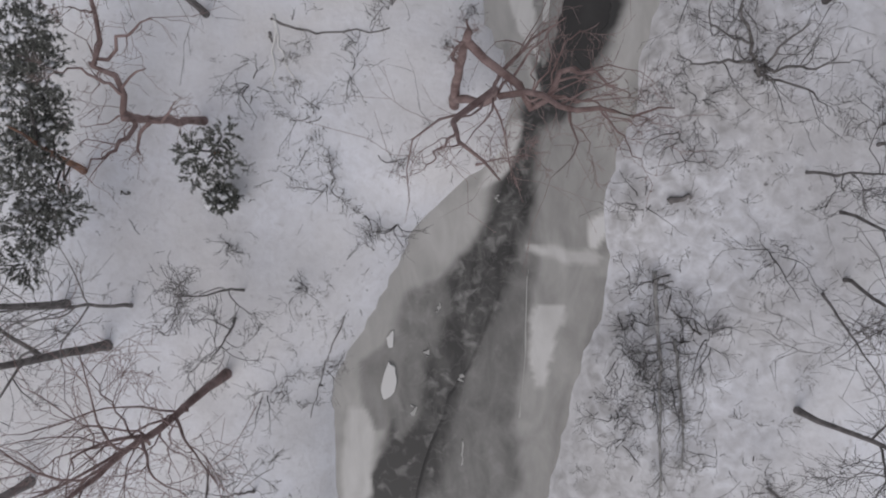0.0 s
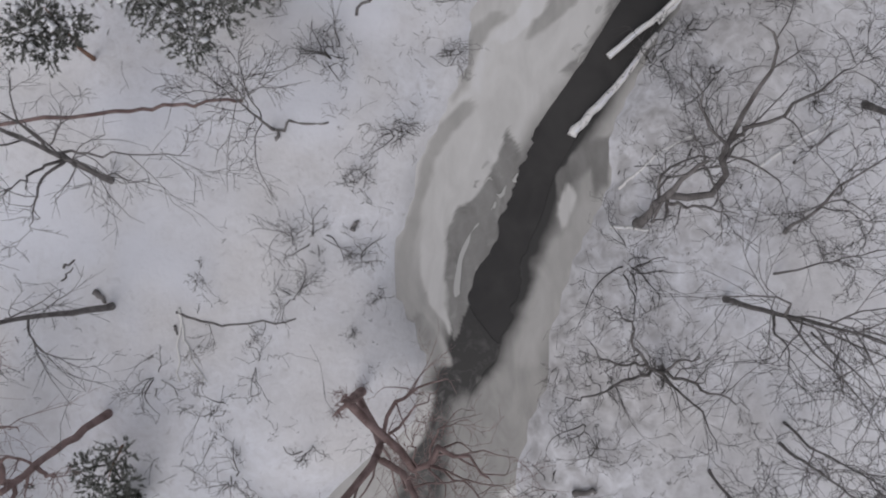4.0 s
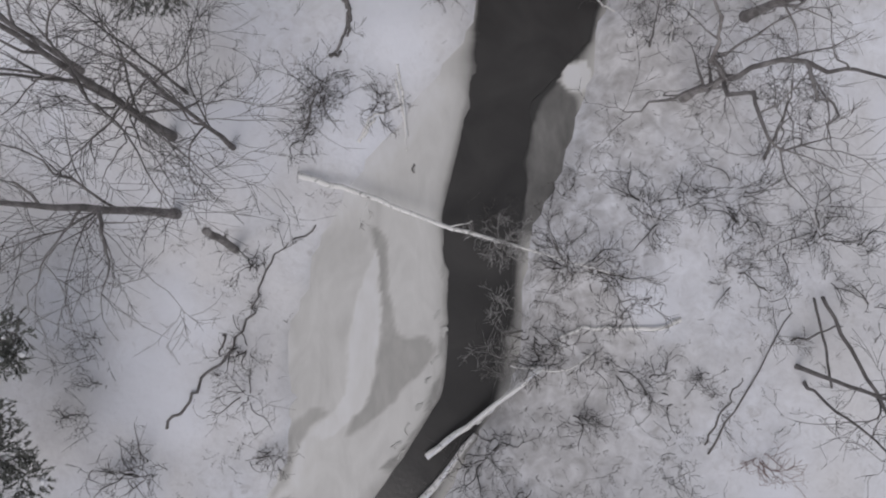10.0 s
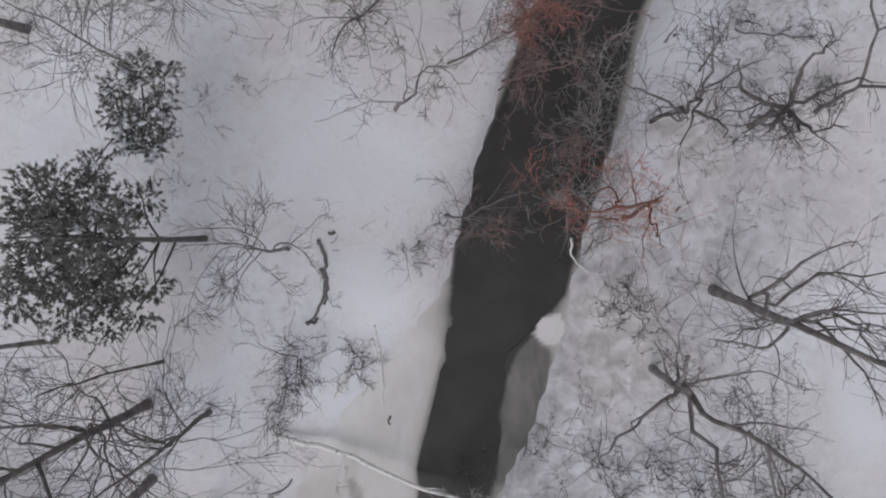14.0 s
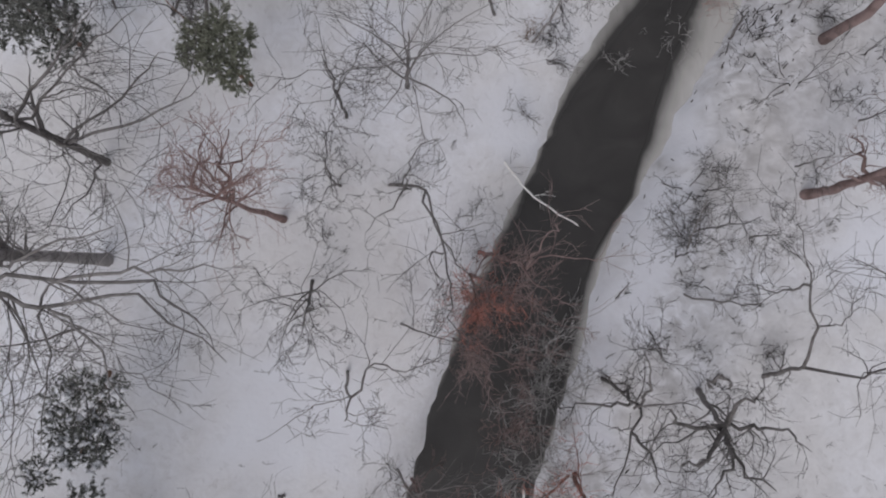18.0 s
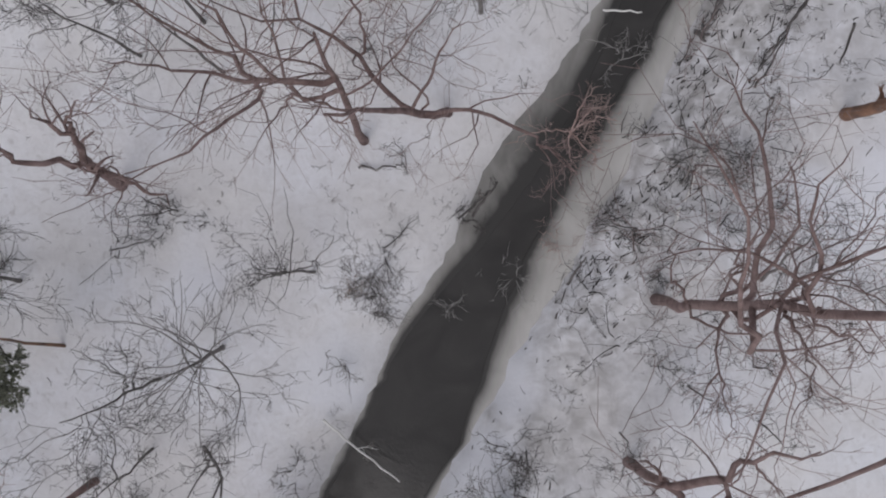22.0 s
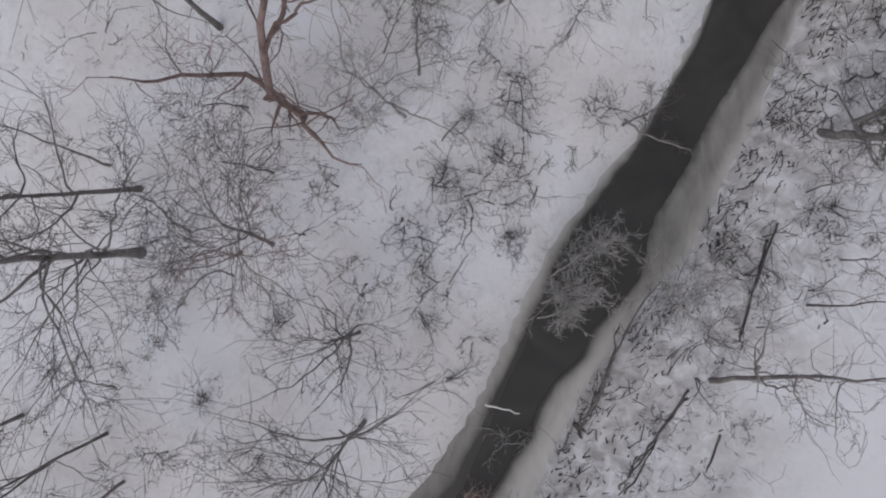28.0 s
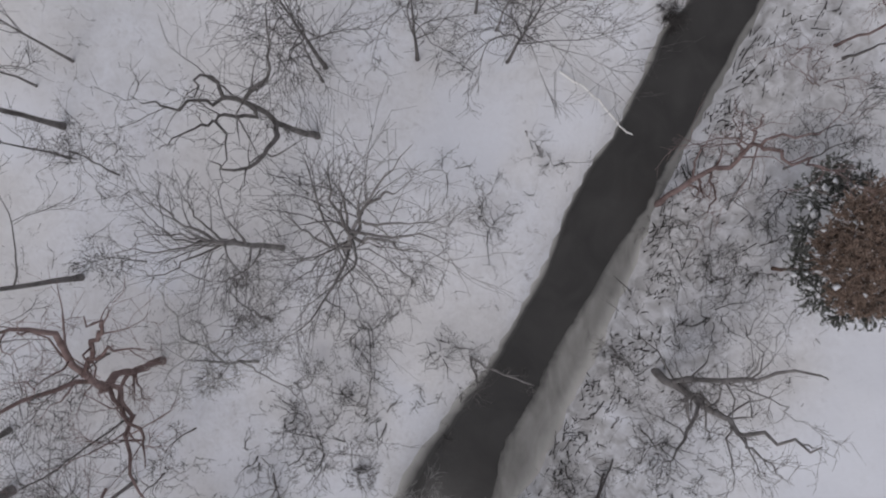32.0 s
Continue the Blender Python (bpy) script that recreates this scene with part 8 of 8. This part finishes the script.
tree(41.5, 77.2, 3.2, -0.4, 0.1, 0.05, "crook", "dark", label="small gnarled leafless tree with dark kinked branches", few=0.6, reach=0.8)
tree(14.0, 27.2, 3, -1.3, 0.3, 0.03, "star", "pale", label="pale broken birch crown hanging over the water", few=0.8)
shrub(13.5, 22.7, 1.3, 1, 10, "pale", label="pale twiggy bush hanging over the water", few=1.5)
shrub(13.2, 24.8, 1.1, 0.8, 8, "pale", label="pale twiggy bush hanging over the water", few=1.5)
tree(24.1, 51.3, 3.2, -0.2, -0.3, 0.045, "crook", "dark", label="small gnarled leafless tree with dark kinked branches", few=0.6, reach=0.8)
tree(26.0, 49.3, 3.2, -0.4, -0.1, 0.045, "crook", "dark", label="small gnarled leafless tree with dark kinked branches", few=0.6, reach=0.8)
tree(23.0, 48.4, 3.2, -0.3, 0.1, 0.045, "crook", "dark", label="small gnarled leafless tree with dark kinked branches", few=0.6, reach=0.8)
tree(27.9, 52.4, 3.2, -0.4, 0.0, 0.045, "crook", "dark", label="small gnarled leafless tree with dark kinked branches", few=0.6, reach=0.8)
tree(30.6, 54.3, 3.2, -0.4, 0.1, 0.045, "crook", "dark", label="small gnarled leafless tree with dark kinked branches", few=0.6, reach=0.8)
tree(33.5, 53.1, 3.2, -0.7, -0.1, 0.045, "crook", "dark", label="small gnarled leafless tree with dark kinked branches", few=0.6, reach=0.8)
tree(18.1, 39.6, 4, -1.8, 0.4, 0.035, "star", "pale", label="pale grey fine-twigged tree leaning out over the water", few=0.9)
shrub(41.9, 92.5, 1.5, 1.1, 7, "dark", few=1.2)
shrub(43.3, 90.5, 1.5, 1.1, 7, "dark", few=1.2)
shrub(45.0, 88.8, 1.5, 1.1, 7, "dark", few=1.2)
shrub(42.6, 87.9, 1.5, 1.1, 7, "dark", few=1.2)
shrub(46.1, 90.6, 1.5, 1.1, 7, "dark", few=1.2)
shrub(41.1, 89.5, 1.5, 1.1, 7, "dark", few=1.2)
shrub(31.2, 57.2, 1.6, 1.1, 7, few=1.2)
shrub(33.1, 55.2, 1.6, 1.1, 7, few=1.2)
shrub(35.5, 54.2, 1.6, 1.1, 7, few=1.2)
shrub(37.1, 58.4, 1.6, 1.1, 7, few=1.2)
tree(0.7, 2.8, 4.2, 1.7, -0.1, 0.05, "star", "red", label="reddish fine-twigged sapling leaning over the slush", few=0.7, reach=0.4)

# twigs over the water
tree(28.9, 74.4, 6.6, 0.8, 1.3, 0.06, "star", "pale", label="pale fine-twigged bush leaning out over the water", few=1.7, reach=0.3, low=0.5)
tree(29.3, 75.6, 6.0, 1.2, 1.9, 0.05, "star", "pale", label="pale fine-twigged bush leaning out over the water", few=1.5, reach=0.3, low=0.5)
tree(28.7, 73.6, 5.4, 0.9, 1.2, 0.045, "star", "pale", label="pale fine-twigged bush leaning out over the water", few=1.1, reach=0.28, low=0.5)
shrub(40.6, 99.2, 0.5, 0.6, 18, "dark", label="dark root clump hanging at the edge of the water", few=2)
tree(25.5, 64.5, 0.8, 0.1, 0.1, 0.06, "star", "drift", label="pinkish fallen crown with forked twigs across the water", limbs=[[(25.5, 64.6, -1.6), (26.2, 65.5, -1.2), (27.2, 65.9, -0.9)], [(25.6, 64.7, -1.6), (25.9, 65.9, -1.1), (26.4, 66.5, -0.7)], [(25.6, 64.6, -1.6), (26.4, 63.8, -1.3), (26.6, 63.4, -1)], [(25.5, 64.5, -1.6), (25.5, 63.4, -1.2)], [(25.4, 64.7, -1.6), (24.3, 64.7, -1.3), (22.6, 63.9, -1)], [(25.7, 65, -1.5), (26.6, 65.3, -1.1), (27.3, 65.1, -0.8)]], few=0.3, reach=0.9, thick=1.3)
tree(14.3, 47.5, 5.8, 2.2, -1.0, 0.06, "star", "red", label="brownish fine-twigged tree leaning over the dark water", few=0.98, reach=0.5)
tree(13.9, 45.1, 5.4, 2.0, -0.8, 0.05, "star", "red", label="brownish fine-twigged tree leaning over the dark water", few=0.83, reach=0.5)
tree(18.0, 41.0, 4.7, -2.6, 0.7, 0.04, "star", "red", label="brownish fine-twigged tree leaning over the dark water", few=0.75, reach=0.5)
tree(12.1, 38.8, 4.4, 1.1, -0.5, 0.05, "star", "red", label="brownish fine-twigged tree leaning over the dark water", few=0.68, reach=0.5)
tree(18.9, 39.2, 5.2, -3.1, 0.0, 0.05, "star", "rust", label="reddish fine-twigged tree leaning over the dark water", few=0.6, reach=0.42)
shrub(26.0, 64.8, 1.2, 0.8, 8, "drift", label="pinkish twigs of a fallen crown lying on the water", few=1.6)
shrub(24.6, 59.8, 1.2, 0.9, 9, "drift", label="pinkish twigs of a fallen crown lying on the water", few=1.3)
shrub(27.6, 68.2, 1.3, 1, 9, "pale", label="pale bare roots and twigs at the edge of the ice", few=1.3)
shrub(20.8, 56.8, 1, 0.7, 7, "pale", label="pale twigs reaching over the water", few=1.2)
shrub(23.4, 58.3, 1, 0.7, 7, "pale", label="pale twigs reaching over the water", few=1.2)
tree(14.1, 47.0, 4.6, 0.5, -1.0, 0.04, "star", "rust", label="reddish fine-twigged tree leaning over the dark water", few=0.83, reach=0.36)
tree(13.8, 44.7, 4.2, 0.7, -0.1, 0.04, "star", "red", label="brownish fine-twigged tree leaning over the dark water", few=0.68, reach=0.36)

# ---- undergrowth: brush and stalks standing through the snow ----
def undergrowth(x0, x1, y0, y1, count, seed, bark="grey"):
    """Clumps of fine brush, thick in patches and along the east bank."""
    rng = np.random.default_rng(seed)
    x, y = rng.uniform(x0, x1, count * 4), rng.uniform(y0, y1, count * 4)
    dense = ripple(x, y, 3.0, 0.55) + ripple(x + 40, y, 1.1, 0.35) + 0.12
    east = x > course(BANK_RIGHT, y)
    far = np.maximum(course(BANK_LEFT, y) - x, x - course(BANK_RIGHT, y))
    keep = (far > 0.5) & (rng.uniform(0, 1, len(x)) < np.clip(dense + 0.7 * east * (far < 9) + 0.2 * (far < 3) - 0.5 * east * (far > 10) + 0.25 * (y > 68) - 0.25 * (far > 7) * ~east * (y < 40) - 0.9 * swept(x, y), 0.02, 1))
    x, y = x[keep][:count], y[keep][:count]
    n = len(x)
    stems = 7
    size = np.repeat(rng.uniform(0.25, 1.0, n) ** 1.3, stems)
    cx, cy = np.repeat(x, stems), np.repeat(y, stems)
    az = rng.uniform(0, 6.28, len(cx))
    off = rng.uniform(0, 0.35, len(cx)) * size
    px, py = cx + np.cos(az) * off, cy + np.sin(az) * off
    p = np.stack([px, py, ground_height(px, py) - 0.03], 1)
    d = unit(np.stack([np.cos(az), np.sin(az), rng.uniform(0.1, 1.1, len(cx))], 1))
    ln = size * rng.uniform(0.35, 1.2, len(cx))
    main = strands(rng, p, d, ln, 2, 0.28, -0.02)
    out = [tubes(main, taper(np.full(len(p), 0.0085), np.full(len(p), 0.004), len(p), 3), 3)]
    a, b, _, w = offshoots(rng, main, 2, 0.15, 0.95, 50)
    side = strands(rng, a, b, ln[w] * 0.5 * rng.uniform(0.5, 1.2, len(w)), 2, 0.2)
    out.append(tubes(side, taper(np.full(len(side), 0.006), np.full(len(side), 0.0035), len(side), 3), 3))
    ob = mesh_object("undergrowth", *joined(out), TWIG[bark])
    return tagged(ob, "fine dry brush and stalks poking through the snow", "undergrowth", kind="stuff")


for i, y0 in enumerate(range(-15, 110, 25)):
    undergrowth(-22 + 0.28 * y0, 24 + 0.42 * y0, y0, y0 + 25, 210 if y0 > 50 else 160, 70 + i, "brush")
    undergrowth(-22 + 0.28 * y0, 24 + 0.42 * y0, y0, y0 + 25, 35, 170 + i, "grey")


def ground_twigs(x0, x1, y0, y1, count, seed):
    """Single kinked twigs lying on the snow or just over it, each with a fork or two."""
    rng = np.random.default_rng(seed)
    x, y = rng.uniform(x0, x1, count * 3), rng.uniform(y0, y1, count * 3)
    dense = ripple(x, y, 2.2, 0.5) + ripple(x + 31, y, 0.8, 0.4) + 0.3
    far = np.maximum(course(BANK_LEFT, y) - x, x - course(BANK_RIGHT, y))
    east = x > course(BANK_RIGHT, y)
    keep = (far > 0.3) & (rng.uniform(0, 1, len(x)) < np.clip(dense + 0.3 * east - 0.9 * east * (far > 8.5) * (y > 50) - 0.8 * swept(x, y), 0.02, 1))
    x, y = x[keep][:count], y[keep][:count]
    n = len(x)
    az = rng.uniform(0, 6.28, n)
    p = np.stack([x, y, ground_height(x, y) + 0.02], 1)
    ln = 0.25 + rng.exponential(0.38, n)
    line = strands(rng, p, np.stack([np.cos(az), np.sin(az), 0.25 * np.ones(n)], 1), ln, 4, 0.36, -0.03)
    r = rng.uniform(0.006, 0.013, n)
    out = [tubes(line, taper(r, r * 0.45, n, 5), 3)]
    a, b, _, w = offshoots(rng, line, 2, 0.2, 0.85, 50)
    side = strands(rng, a, b, ln[w] * rng.uniform(0.25, 0.6, len(w)), 2, 0.3)
    out.append(tubes(side, taper(r[w] * 0.7, r[w] * 0.4, len(w), 3), 3))
    v, q = joined(out)
    v[:, 2] = np.maximum(v[:, 2], ground_height(v[:, 0], v[:, 1]) + 0.004)
    return tagged(mesh_object("ground_twigs", v, q, TWIG["dark"]), "dark kinked twigs strewn over the snow", "twigs", kind="stuff")


for i, y0 in enumerate(range(-15, 110, 25)):
    ground_twigs(-20 + 0.28 * y0, 22 + 0.42 * y0, y0, y0 + 25, 700 if y0 > 50 else 560, 270 + i)


def bank_litter(y0, y1, count, seed):
    """Dark sticks, bark and clods strewn in clumps down the east bank."""
    rng = np.random.default_rng(seed)
    y = rng.uniform(y0, y1, count * 3)
    x = course(BANK_RIGHT, y) + 0.1 + rng.exponential(1.5, count * 3)
    keep = rng.uniform(-0.2, 0.8, len(x)) < ripple(x, y, 0.9, 0.5) + ripple(x + 7, y, 0.3, 0.3)
    x, y = x[keep][:count], y[keep][:count]
    n = len(x)
    p = np.stack([x, y, ground_height(x, y) + 0.01], 1)
    az = rng.normal(1.05, 0.55, n)
    d = np.stack([np.cos(az), np.sin(az), rng.uniform(-0.05, 0.3, n)], 1)
    ln = 0.1 + rng.exponential(0.24, n)
    line = strands(rng, p, d, ln, 3, 0.1)
    line[:, :, 2] = np.maximum(line[:, :, 2], ground_height(line[:, :, 0], line[:, :, 1]) + 0.005)
    r = rng.uniform(0.007, 0.034, n) * np.where(ln < 0.35, 1.2, 0.75)
    ob = mesh_object("bank_litter", *tubes(line, taper(r, r * 0.6, n, 4), 4), TWIG["dark"])
    return tagged(ob, "dark sticks and clods strewn over the snowy bank", "litter", kind="stuff")


bank_litter(58, 104, 2200, 5)
bank_litter(44, 58, 60, 6)
bank_litter(-10, 44, 60, 7)
